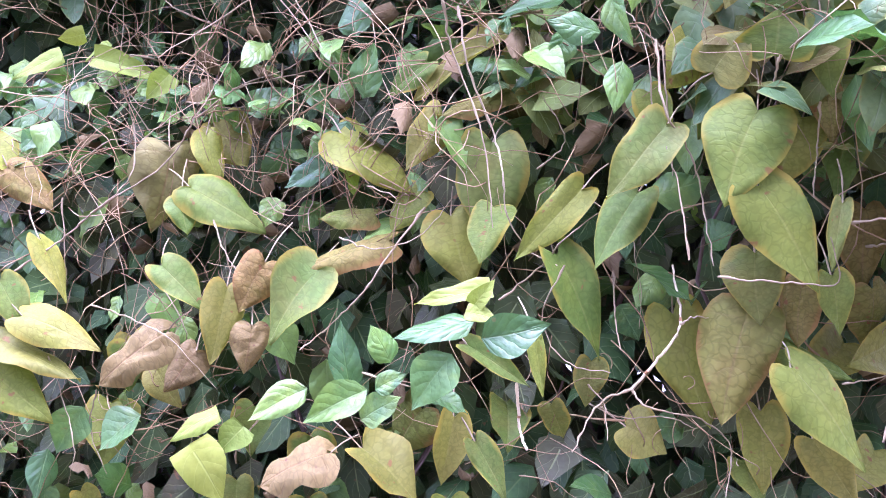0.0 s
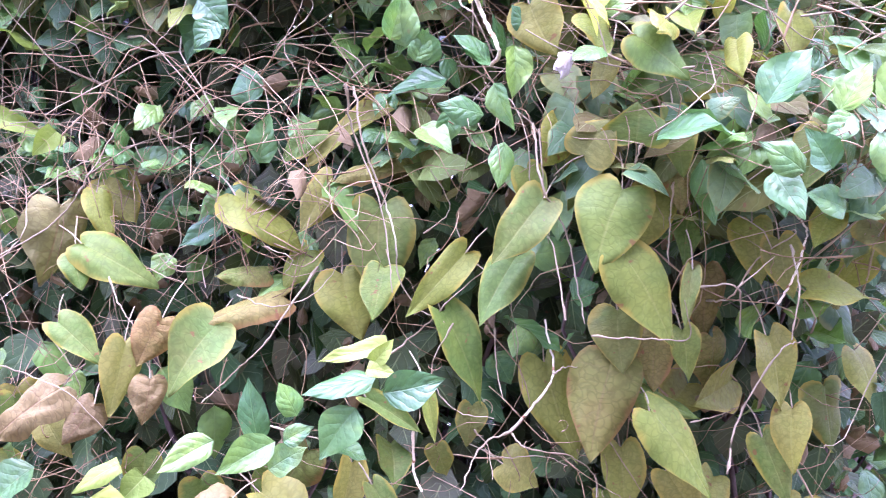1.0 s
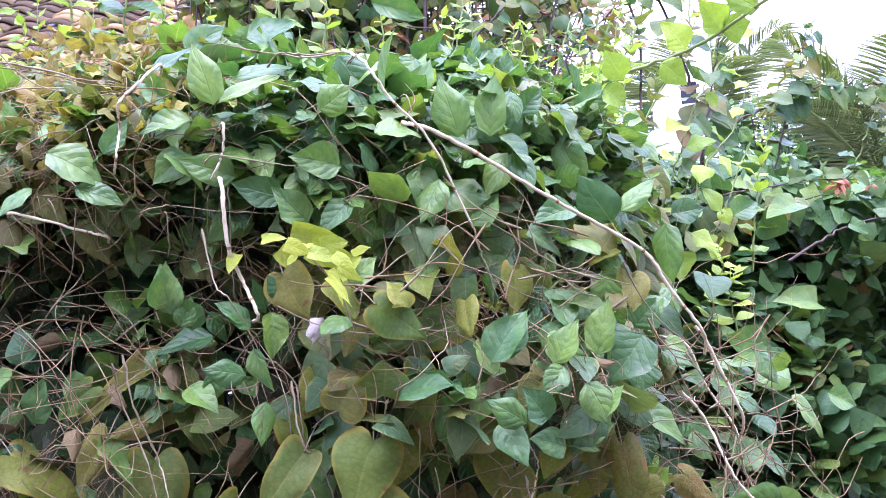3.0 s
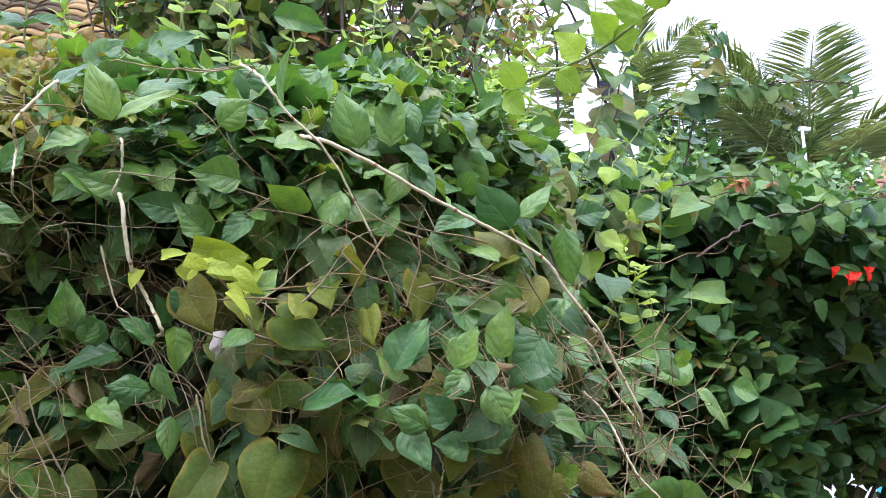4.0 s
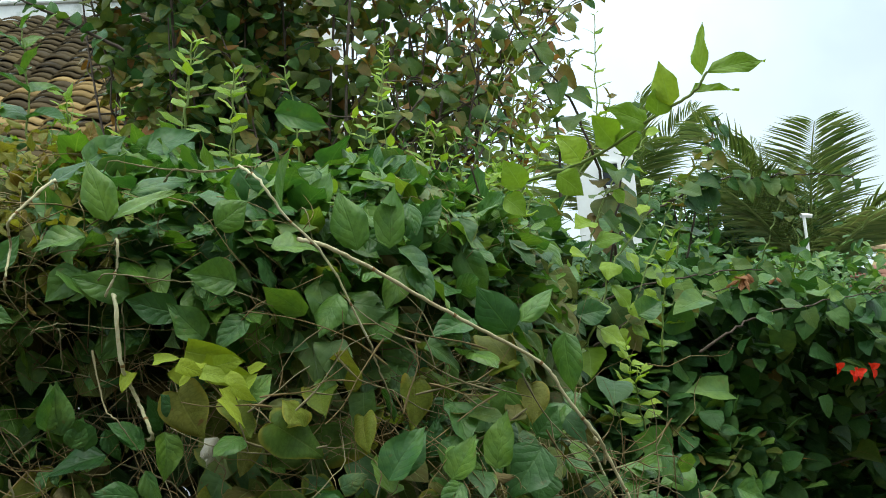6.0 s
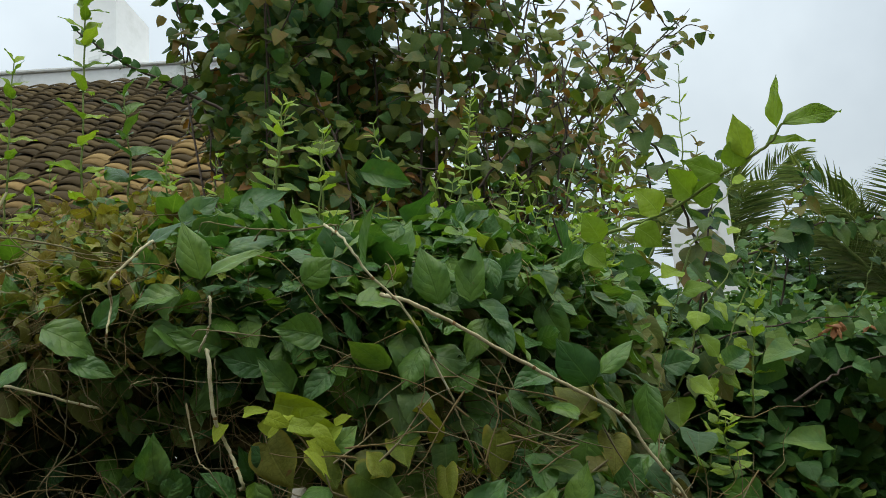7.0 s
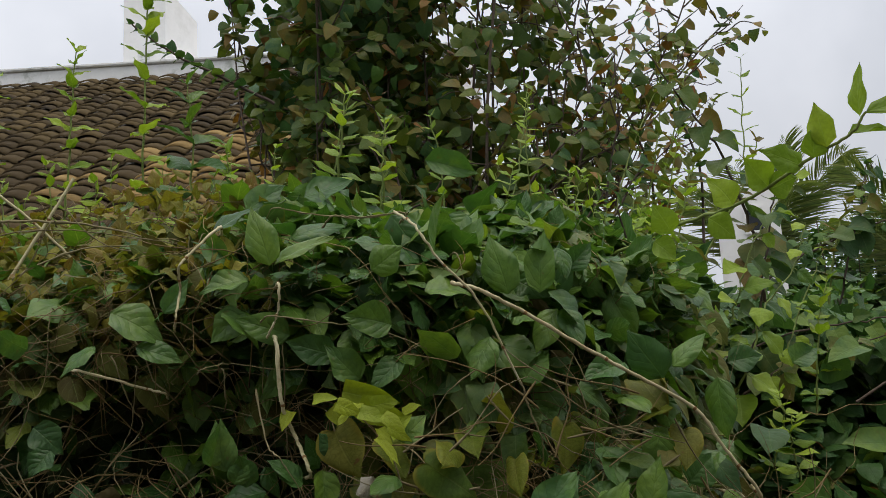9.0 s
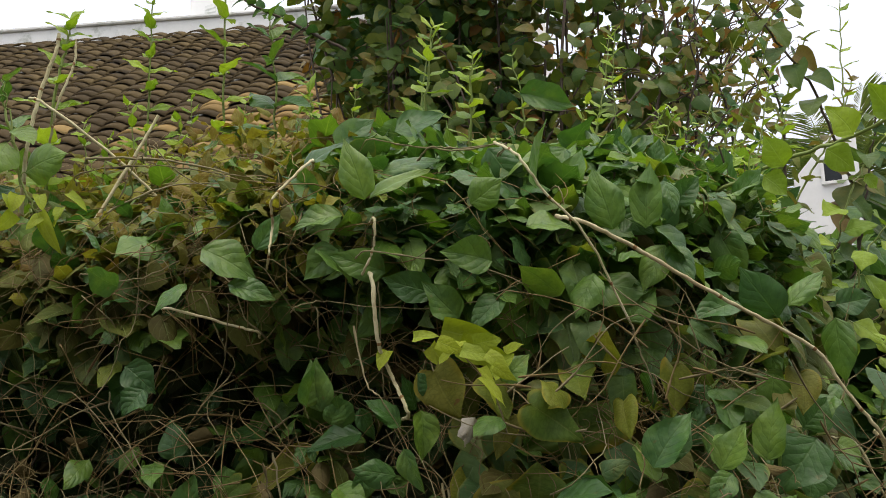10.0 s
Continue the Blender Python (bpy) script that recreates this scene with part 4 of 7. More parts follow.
# the mat of glossy leaves over the hedge's top and shoulder
shrub = thing("glossy_shrub", "sprawling shrub with glossy dark green oval leaves", "shrub")
N, CLUMPS = 6400, 330
clump = rng.integers(0, CLUMPS, N)
clump_x, clump_z = rng.uniform(-1.9, 1.25, CLUMPS), 2.28 - rng.gamma(1.5, 0.15, CLUMPS)
x = clump_x[clump] + rng.normal(0, 0.05, N)
z = np.clip(clump_z[clump] + rng.normal(0, 0.045, N), 1.2, 2.32)
clump_out, clump_way = 0.01 + np.abs(rng.normal(0, 0.05, CLUMPS)), rng.normal(0, 0.35, (CLUMPS, 3))
y = front(x, z) - 0.02 + rng.gamma(1.2, 0.045, N) + clump_out[clump]
low = (z < 1.8) & (x < 0.55) & (rng.uniform(0, 1, N) < 0.6)
low |= (z > 1.62) & (z < 1.97) & (x > 0.1) & (x < 0.85) & (rng.uniform(0, 1, N) < 0.25)
low |= (x < 0.0) & (z < 1.97) & (rng.uniform(0, 1, N) < 0.86)
faded = (((x < 0.06) & (z > 1.98)) | ((x > 0.95) & (z > 1.7))) & (rng.uniform(0, 1, N) < 0.65)
at_old = np.stack([x, y, z], -1)[faded | ((z > 1.62) & (z < 1.97) & (x > 0.1) & low & (rng.uniform(0, 1, N) < 0.75))]
low |= faded
d, n = np.array([0.1, -0.5, -0.45]) + rng.normal(0, 0.45, at_old.shape), np.array([0, -0.6, 0.75]) + rng.normal(0, 0.35, at_old.shape)
ln = rng.uniform(0.035, 0.085, len(at_old))
tagged(part("faded_foliage", foliage("faded_foliage", at_old, d, n, ln, ln * 0.65, BROADS_MID, m_olive), None, shrub, "faded olive leaves"), kind="stuff")
at = np.stack([x, y, z], -1)[~low]
way = clump_way[clump][~low]
d = np.array([0.05, -0.55, -0.15]) + way + rng.normal(0, 0.48, at.shape)
n = np.array([0, -0.5, 1.0]) + way * 0.6 + rng.normal(0, 0.4, at.shape)
ln = rng.uniform(0.04, 0.085, len(at)) * rng.choice([0.75, 1.0, 1.15], len(at))
width, pick = ln * rng.uniform(0.5, 0.75, len(at)), rng.uniform(0, 1, len(at))
for lo, hi, title, material, words in ((0.0, 0.76, "foliage", m_glossy_stuff, ""), (0.76, 0.88, "fresh_foliage", m_shoot_stuff, "fresh light green leaves"), (0.88, 1.0, "dull_foliage", m_sage, "dull sage-green leaves")):
    k = (pick >= lo) & (pick < hi)
    tagged(part(title, foliage(title, at[k], d[k], n[k], ln[k], width[k], OVALS_LOW, material), None, shrub, words), kind="stuff")
N = 180
x, z = rng.uniform(-1.3, 0.9, N), rng.uniform(0.9, 1.8, N)
at = np.stack([x, front(x, z) + rng.uniform(0.03, 0.16, N), z], -1)
d, n = np.array([0, -0.3, -0.6]) + rng.normal(0, 0.5, at.shape), np.array([0, -0.8, 0.45]) + rng.normal(0, 0.3, at.shape)
ln = rng.uniform(0.045, 0.085, N)
tagged(part("lower_foliage", foliage("lower_foliage", at, d, n, ln, ln * 0.62, OVALS_LOW, m_glossy_stuff), None, shrub), kind="stuff")
# pale sage leaves of the creeper at the open end
N = 110
x, z = -0.12 - rng.gamma(2.0, 0.22, N), rng.uniform(1.90, 2.12, N)
at = np.stack([x, front(x, z) + 0.03 + rng.gamma(1.3, 0.05, N), z], -1)
d, n = np.array([0.1, -0.6, -0.4]) + rng.normal(0, 0.55, at.shape), np.array([0, -0.65, 0.9]) + rng.normal(0, 0.4, at.shape)
ln = rng.uniform(0.04, 0.09, N)
tagged(part("sage_foliage", foliage("sage_foliage", at, d, n, ln, ln * rng.uniform(0.65, 0.9, N), BROADS_LOW, m_sage), None, shrub, "dull sage-green leaves"), kind="stuff")
# faded leaves among the dead stems under the brow
low_r = np.random.default_rng(64)
N = 150
x, z = low_r.uniform(0.25, 0.95, N), low_r.uniform(1.66, 1.95, N)
at = np.stack([x, front(x, z) + low_r.uniform(-0.01, 0.06, N), z], -1)
ln = low_r.uniform(0.04, 0.085, N)
tagged(part("withering_foliage", foliage("withering_foliage", at, np.array([0.1, -0.5, -0.4]) + low_r.normal(0, 0.5, at.shape), np.array([0, -0.6, 0.8]) + low_r.normal(0, 0.3, at.shape), ln, ln * 0.7, BROADS_LOW, m_sage), None, shrub, "dull withering leaves"), kind="stuff")
# small leaves climbing through the dead stems at the open end
N = 90
x, z = rng.uniform(-0.8, -0.1, N), rng.uniform(1.62, 1.80, N)
at = np.stack([x, front(x, z) + rng.uniform(0.0, 0.08, N), z], -1)
ln = rng.uniform(0.035, 0.075, N)
tagged(part("climbing_foliage", foliage("climbing_foliage", at, np.array([0.1, -0.4, -0.4]) + rng.normal(0, 0.55, at.shape), np.array([0, -0.7, 0.8]) + rng.normal(0, 0.35, at.shape), ln, ln * rng.uniform(0.55, 0.75, N), OVALS_LOW, m_glossy_stuff), None, shrub), kind="stuff")
# thin upright growth behind the hedge's shoulder
TOP_ROUND, TOP_UP = (14, 20, 25, 27.5, 29, 32, 35, 38, 42, 46), (9.5, 13.0, 13.6, 11.5, 9.4, 8.9, 8.4, 7.0, 5.8, 4.6)
lines = []
for i in range(150):
    around = rng.uniform(17, 44)
    dist = (3.0 if around > 24 else 2.2) / math.cos(radians(around)) + 1.3 * math.sin(radians(max(0, around - 24))) + rng.uniform(0.35, 1.3)
    rise = 1.78 + dist * math.tan(radians(float(np.interp(around, TOP_ROUND, TOP_UP)) * rng.uniform(0.62, 1.04)))
    x, y = dist * math.sin(radians(around)), dist * math.cos(radians(around)) - 0.25
    lines.append(grow((x + rng.normal(0, 0.1), y, 1.5), (x + rng.normal(0, 0.08), y + rng.normal(0, 0.05), rise), (0.02, 0, 0), 0.03, 4))
vv, ff = join([tube(l, 0.004, 0.0015, 5) for l in lines])
tagged(part("rear_shoot_mass", mesh_from("rear_shoot_mass", vv, ff, m_bark), None, shrub), kind="stuff")
for share, title, material, words in ((slice(0, 40), "rear_fresh_foliage", m_shoot_stuff, "fresh green leaves"), (slice(40, 138), "rear_dark_foliage", m_boug_stuff, "darker broad leaves"), (slice(138, 150), "rear_bronze_foliage", m_bronze, "bronze and olive leaves")):
    at, d, n, ln = leafy_branches([l[len(l) // 3:] for l in lines[share]], 62, 0.105, 0.06, 0.5)
    tagged(part(title, foliage(title, at, d, n, ln, ln * 0.64, OVALS_FAR if share.start == 0 else BROADS_FAR, material), None, shrub, words), kind="stuff")
N = 5200
around, dist = rng.uniform(19, 46, N), rng.uniform(3.5, 5.2, N)
rise = np.interp(around, TOP_ROUND, TOP_UP) * (0.93 - rng.gamma(1.1, 0.22, N))
at = np.stack([dist * np.sin(np.radians(around)), dist * np.cos(np.radians(around)) - 0.25, 1.78 + dist * np.tan(np.radians(rise))], -1)
ln = rng.uniform(0.05, 0.11, N)
tagged(part("rear_deep_foliage", foliage("rear_deep_foliage", at, np.array([0, -0.5, -0.4]) + rng.normal(0, 0.5, at.shape), np.array([0, -0.5, 0.8]) + rng.normal(0, 0.4, at.shape), ln, ln * 0.8, BROADS_FAR, m_boug_stuff), None, shrub, "dark leaves deep in the growth"), kind="stuff")
# small yellowing leaves straggling towards the roof
N = 1300
x, z = rng.uniform(-0.85, 0.18, N), 2.02 + 0.40 * rng.beta(1.6, 1.4, N)
at = np.stack([x, front(x, z) - 0.02 + rng.gamma(1.2, 0.06, N), z], -1)
ln = rng.uniform(0.02, 0.05, N)
tagged(part("straw_foliage", foliage("straw_foliage", at, np.array([0, -0.3, 0.1]) + rng.normal(0, 0.7, at.shape), np.array([0, -0.6, 0.8]) + rng.normal(0, 0.5, at.shape), ln, ln * 0.6, OVALS_LOW, m_straw), None, shrub, "small yellow-olive leaves"), kind="stuff")
# the top, running back to the tall bougainvillea
N = 9000
y = rng.uniform(1.7, 5.2, N)
x = rng.uniform(-0.62, 0.62, N) * (y + 1.6) + 0.35 * y - 0.2
tuft = rng.integers(0, 420, N)
tuft_x, tuft_y, tuft_z = x[:420], y[:420], np.abs(rng.normal(0, 0.09, 420))
loose = rng.uniform(0, 1, N) < 0.35
x = np.where(loose, x, tuft_x[tuft] + rng.normal(0, 0.075, N))
y = np.where(loose, y, tuft_y[tuft] + rng.normal(0, 0.075, N))
z = crown_z(x, y) + 0.10 * np.maximum(0, y - 2.2) * (x > 0.3) - rng.gamma(1.2, 0.05, N) + np.where(loose, -0.04, tuft_z[tuft] - 0.02)
inside = y > np.interp(x, FRONT_X, FRONT_Y) + 0.2
x, y, z = x[inside], y[inside], z[inside]
N = len(x)
at = np.stack([x, y, z], -1)
d = np.array([0, -0.6, -0.05]) + rng.normal(0, 0.5, at.shape)
n = np.array([0, -0.4, 0.9]) + rng.normal(0, 0.4, at.shape)
ln = rng.uniform(0.05, 0.095, N)
left = (x < -0.05 * y + 0.1) & (rng.uniform(0, 1, N) < 0.75)
tagged(part("top_foliage", foliage("top_foliage", at[~left], d[~left], n[~left], ln[~left], ln[~left] * 0.6, OVALS_MID, m_glossy_stuff), None, shrub), kind="stuff")
tagged(part("old_foliage", foliage("old_foliage", at[left], d[left], n[left], ln[left] * 0.8, ln[left] * 0.5, OVALS_MID, m_olive), None, shrub, "yellowing olive leaves"), kind="stuff")

# ---- the bougainvillea hedge at the side ----
side = thing("bougainvillea_hedge", "dense dark green bougainvillea hedge with a few red bracts", "hedge")


def side_point(u, w):
    """A place on the side hedge's face: u from 0 to 1 along it, w from 0 (underside) to 1 (over the top)."""
    x = 1.15 + 3.5 * u
    y = 2.75 + 1.05 * u + 0.12 * np.sin(u * 17) - 0.22 * np.sin(math.pi * np.clip(w, 0, 1)) + np.maximum(0, w - 0.75) * 2.4 + 0.5 * (w - 0.45)
    foot = 0.25 + 0.66 * np.clip((u - 0.02) / 0.05, 0, 1) + 0.23 * np.clip((u - 0.30) / 0.12, 0, 1) - 0.3 * np.clip((u - 0.8) / 0.1, 0, 1) + 0.05 * np.sin(u * 23) + 0.09 * np.sin(u * 41) * np.sin(u * 67)
    z = foot + (2.24 - 1.1 * np.clip(u - 0.42, 0, 0.3) + 0.06 * np.sin(u * 11) - foot) * np.minimum(w / 0.8, 1) ** 0.9 + 0.03 * np.sin(u * 40)
    return np.stack([x, y, z], -1)


N = 12000
u, w = rng.uniform(0, 1, 420), rng.uniform(0.0, 1.0, 420)
tuft, tuft_out = rng.integers(0, 420, N), rng.normal(0, 0.07, 420)
u, w = np.clip(u[tuft] + rng.normal(0, 0.018, N), 0, 1), np.clip(w[tuft] + rng.normal(0, 0.03, N), 0, 1)
at = side_point(u, w) + np.stack([rng.normal(0, 0.03, N), rng.gamma(1.3, 0.05, N) + tuft_out[tuft], rng.normal(0, 0.03, N)], -1)
d = np.array([-0.2, -0.85, -0.05]) + rng.normal(0, 0.5, at.shape)
n = np.array([-0.2, -0.45, 1.2]) + rng.normal(0, 0.36, at.shape)
ln = rng.uniform(0.045, 0.095, N)
aged = rng.uniform(0, 1, N) < 0.05 + 0.22 * (np.sin(u * 19) * np.sin(w * 9 + 1) > 0.55)
young = ~aged & (u > 0.5) & (rng.uniform(0, 1, N) < 0.16)
tagged(part("young_foliage", foliage("young_foliage", at[young], d[young], n[young], ln[young] * 0.9, ln[young] * 0.75, BROADS_MID, m_shoot_stuff), None, side, "lighter green young leaves"), kind="stuff")
aged |= young
tagged(part("foliage", foliage("foliage", at[~aged], d[~aged], n[~aged], ln[~aged], ln[~aged] * 0.9, BROADS_MID, m_boug_stuff), None, side), kind="stuff")
aged &= ~young
tagged(part("aged_foliage", foliage("aged_foliage", at[aged], d[aged], n[aged], ln[aged] * 0.85, ln[aged] * 0.66, BROADS_LOW, m_bronze), None, side, "bronze and olive leaves"), kind="stuff")
N = 430
x = rng.uniform(1.05, 2.7, N)
at = np.stack([x, 1.95 + 0.55 * (x - 1.25) + rng.gamma(1.2, 0.08, N), 1.31 - 0.14 * (x - 1.25) - rng.gamma(1.5, 0.16, N)], -1)
tagged(part("low_foliage", foliage("low_foliage", at, np.array([0.2, -0.6, -0.1]) + rng.normal(0, 0.5, at.shape), np.array([0, -0.45, 1.0]) + rng.normal(0, 0.4, at.shape), 0.07 * rng.uniform(0.5, 1.1, N), 0.058 * rng.uniform(0.6, 1.1, N), BROADS_LOW, m_boug_stuff), None, side), kind="stuff")
low_lines = [grow((q, 2.0 + 0.5 * (q - 1.25) + 0.25, 0.02), (q + rng.normal(0, 0.1), 1.97 + 0.55 * (q - 1.25) + 0.05, 1.24), (0.1 * math.sin(9 * q), 0.05, 0), 0.07, 5) for q in np.linspace(1.25, 2.9, 9)]
vv, ff = join([tube(l, 0.0045, 0.002, 5) for l in low_lines])
tagged(part("low_branch_mass", mesh_from("low_branch_mass", vv, ff, m_bark), None, side), kind="stuff")
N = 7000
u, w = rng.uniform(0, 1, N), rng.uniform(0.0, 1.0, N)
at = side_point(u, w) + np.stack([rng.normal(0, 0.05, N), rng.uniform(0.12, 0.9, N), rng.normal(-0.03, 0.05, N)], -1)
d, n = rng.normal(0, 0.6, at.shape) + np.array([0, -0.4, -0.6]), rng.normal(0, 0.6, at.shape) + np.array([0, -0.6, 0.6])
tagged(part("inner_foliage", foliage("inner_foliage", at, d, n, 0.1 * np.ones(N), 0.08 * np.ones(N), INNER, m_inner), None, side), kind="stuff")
for i in range(300):
    u, w = rng.uniform(0.05, 0.95), rng.uniform(0.1, 0.95)
    p = side_point(u, w) + np.array([0, -0.03 - abs(rng.normal(0, 0.03)), 0.01])
    size = rng.uniform(0.07, 0.11)
    put_leaf(me_boug, side, p, np.array([-0.15, -0.65, -0.4]) + rng.normal(0, 0.4, 3), np.array([-0.2, -0.55, 0.85]) + rng.normal(0, 0.3, 3), size, size * 0.82)
lines = []
for i in range(14):
    u = rng.uniform(0, 0.55)
    lines.append(grow(side_point(u, 0.0) * np.array([1, 1, 0]) + np.array([0, 0.5, 0.02]), side_point(min(1, max(0, u + rng.normal(0, 0.1))), rng.uniform(0.4, 0.95)) + np.array([0, 0.1, 0]), (0, 0.1, 0), 0.06, 4))
vv, ff = join([tube(l, 0.016, 0.004, 6) for l in lines])
tagged(part("branch_mass", mesh_from("branch_mass", vv, ff, m_bark), None, side), kind="stuff")
for p in ((2.215, 2.27, 1.891), (2.27, 2.27, 1.866), (2.286, 2.27, 1.873), (2.338, 2.27, 1.877)):
    bracts(side, p, 0.025, 3)

# ---- the creeper hanging over the hedge ----
vine = thing("climbing_vine", "creeper with yellowing heart-shaped leaves and dry tangled stems", "climbing plant")
OPEN_SIDE = np.array([0.1, -0.3, 1.95])


def hung_leaf(meshes, parent, stalk, tip, width):
    """One leaf from its stalk to its tip, its face turned to the open side and the sky."""
    stalk, tip = np.array(stalk), np.array(tip)
    out = unit(OPEN_SIDE - (stalk + tip) / 2)
    n = out * 0.9 + np.array([0, 0, 0.3]) + rng.normal(0, 0.24 if meshes in (me_heart, me_brown, me_rusty) else 0.42, 3)
    leaf = put_leaf(meshes, parent, stalk, tip - stalk, n, float(np.linalg.norm(tip - stalk)) * 1.03, width)
    if meshes in (me_heart, me_brown, me_rusty):
        back = stalk - unit(tip - stalk) * rng.uniform(0.02, 0.05) + np.array([rng.normal(0, 0.01), 0.03, 0.01])
        v, f = tube(smooth_line([stalk, (stalk + back) / 2 + np.array([0, -0.006, 0.004]), back], 3), 0.0011, 0.0009, 5)
        ob = part("leaf_stalk", mesh_from("leaf_stalk", v, f, m_twig), None, parent)
    return leaf


def wander(points, amount, steps=7):
    line = smooth_line(points, steps)
    r = rng.normal(0, amount, line.shape)
    r[0] = r[-1] = 0
    return line + r


def twig(r, *points):
    v, f = tube(wander(points, 0.0007), r * 0.5, r * 0.22, 6, knots=0.7)
    return part("twig", mesh_from("twig", v, f, m_twig), None, vine)


def woody_stem(r, *points):
    line = wander(points, 0.0005, 9)
    v, f = tube(line, r * 0.52, r * 0.4, 9, knots=0.2)
    stem = part("stem", mesh_from("stem", v, f, m_stem), None, shrub, "pale dry woody stem")
    for k in range(6, len(line) - 3, 13):
        away = unit(line[k + 1] - line[k]) * 0.0022
        v, f = tube([line[k] - away, line[k] - away * 0.3, line[k] + away * 0.3, line[k] + away], r * 0.57, r * 0.53, 8)
        part("node", mesh_from("node", v, f, m_node), None, stem, "brown swollen node")
    return stem


# smaller leaves of the creeper between the large ones
for i in range(48):
    x, z = rng.uniform(-0.6, 0.75), rng.uniform(0.95, 1.78)
    if rng.uniform() < (0.85 if x < -0.05 and z > 1.6 else 0.0):
        continue
    y = float(front(x, z)) + rng.uniform(0.0, 0.09)
    size = rng.uniform(0.055, 0.095)
    meshes = me_heart if rng.uniform() < 0.8 else me_brown
    put_leaf(meshes, vine, (x, y, z), np.array([0, -0.15, -0.9]) + rng.normal(0, 0.4, 3), np.array([0, -0.9, 0.3]) + rng.normal(0, 0.3, 3), size, size * rng.uniform(0.65, 0.9))
for i in range(80):
    x = rng.uniform(-0.9, 0.95)
    z = rng.uniform(1.6, 2.25)
    y = float(front(x, z)) - rng.uniform(0.0, 0.05)
    size = rng.uniform(0.05, 0.09)
    if (z < 1.75 and rng.uniform() < 0.5) or (x < 0.05 and z < 1.97):
        continue
    put_leaf(me_oval, shrub, (x, y, z), np.array([0, -0.4, -0.55]) + rng.normal(0, 0.5, 3), np.array([0, -0.65, 0.7]) + rng.normal(0, 0.3, 3), size, size * rng.uniform(0.55, 0.7))

# thin dry stems wandering over the face, rising out of the leaves and sinking back
def straggle(x, z, length, a, steps=6):
    p, out = np.array([x, float(front(x, z)) + 0.05, z]), []
    depth = rng.uniform(-0.04, 0.015)
    for k in range(steps):
        out.append(p.copy())
        a += rng.normal(0, 0.12) if rng.uniform() < 0.6 else rng.choice([-1, 1]) * rng.uniform(0.35, 0.8)
        p = p + np.array([math.cos(a), 0, math.sin(a)]) * length / steps * rng.uniform(0.5, 1.5)
        depth += rng.normal(0, 0.01)
        p[1] = float(front(p[0], p[2])) + (0.05 if k == steps - 2 else depth)
    return out


def kinked(r, points):
    """A thin dry stem of straight runs with sharp bends."""
    v, f = tube(smooth_line(points, 2), r * 0.5, r * 0.22, 5, knots=0.6)
    return part("twig", mesh_from("twig", v, f, m_twig if rng.uniform() < 0.5 else m_tangle), None, vine)


for i in range(100):
    zone = i % 4
    x = (rng.uniform(-0.85, 0.0), rng.uniform(0.55, 1.05), rng.uniform(-0.6, 0.9), rng.uniform(-0.8, 0.3))[zone]
    z = (rng.uniform(1.5, 1.95), rng.uniform(1.45, 1.85), rng.uniform(1.05, 2.15), rng.uniform(1.6, 2.1))[zone]
    kinked(rng.uniform(0.0012, 0.0026), straggle(x, z, rng.uniform(0.14, 0.38), rng.uniform(0, 2 * math.pi)))

for i in range(34):
    run = np.array(straggle(rng.normal(0.92, 0.12), rng.normal(1.57, 0.12), rng.uniform(0.14, 0.32), rng.uniform(0, 2 * math.pi), 5))
    run[:, 1] = 1.32 + 0.3 * (run[:, 0] - 0.9) + rng.normal(0, 0.03) + rng.normal(0, 0.006, len(run))
    kinked(rng.uniform(0.0014, 0.0026), run)

# leaves standing among the dead twigs below the leaning branch
for i in range(46):
    x, z = low_r.uniform(0.62, 1.16), low_r.uniform(1.34, 1.86)
    size = low_r.uniform(0.045, 0.082)
    place = (x, 1.36 + 0.32 * (x - 0.9) + low_r.uniform(-0.03, 0.10), z)
    put_leaf(me_oval if i % 3 else me_spray, shrub, place, np.array([0.1, -0.45, -0.35]) + low_r.normal(0, 0.5, 3), np.array([0, -0.65, 0.75]) + low_r.normal(0, 0.3, 3), size, size * low_r.uniform(0.6, 0.8))
for i in range(30):
    size = low_r.uniform(0.045, 0.08)
    place = (low_r.uniform(0.30, 0.74), low_r.uniform(1.17, 1.25), low_r.uniform(1.80, 1.94))
    put_leaf((me_spray, me_heart, me_oval)[i % 3], shrub, place, np.array([0.1, -0.5, -0.4]) + low_r.normal(0, 0.5, 3), np.array([0, -0.65, 0.8]) + low_r.normal(0, 0.25, 3), size, size * low_r.uniform(0.6, 0.85))
# branched pale twigs before them
for i in range(36):
    x, z, a = low_r.uniform(0.6, 1.1), low_r.uniform(1.42, 1.84), low_r.choice([0.0, math.pi]) + low_r.normal(0, 0.5)
    y, length = 1.28 + 0.32 * (x - 0.9) + low_r.uniform(-0.03, 0.03), low_r.uniform(0.10, 0.22)
    if i >= 16:
        x, y, z = low_r.uniform(0.28, 0.74), low_r.uniform(1.14, 1.18), low_r.uniform(1.78, 1.93)
    run = [np.array([x, y, z])]
    for k in range(4):
        a += low_r.normal(0, 0.25)
        run.append(run[-1] + np.array([math.cos(a), low_r.normal(0, 0.1), math.sin(a)]) * length / 4)
    kinked(0.0026, run)
    b = a + low_r.choice([-1, 1]) * 0.8
    kinked(0.0018, [run[2], run[2] + np.array([math.cos(b), 0, math.sin(b)]) * length * 0.25, run[2] + np.array([math.cos(b + 0.2), 0, math.sin(b + 0.2)]) * length * 0.5])
# pale dry canes crossing below the brow
for i in range(38):
    kinked(rng.uniform(0.0016, 0.003), straggle(rng.uniform(-0.5, 0.35), rng.uniform(1.78, 2.0), rng.uniform(0.18, 0.45), rng.choice([0, math.pi]) + rng.normal(0, 0.6)))

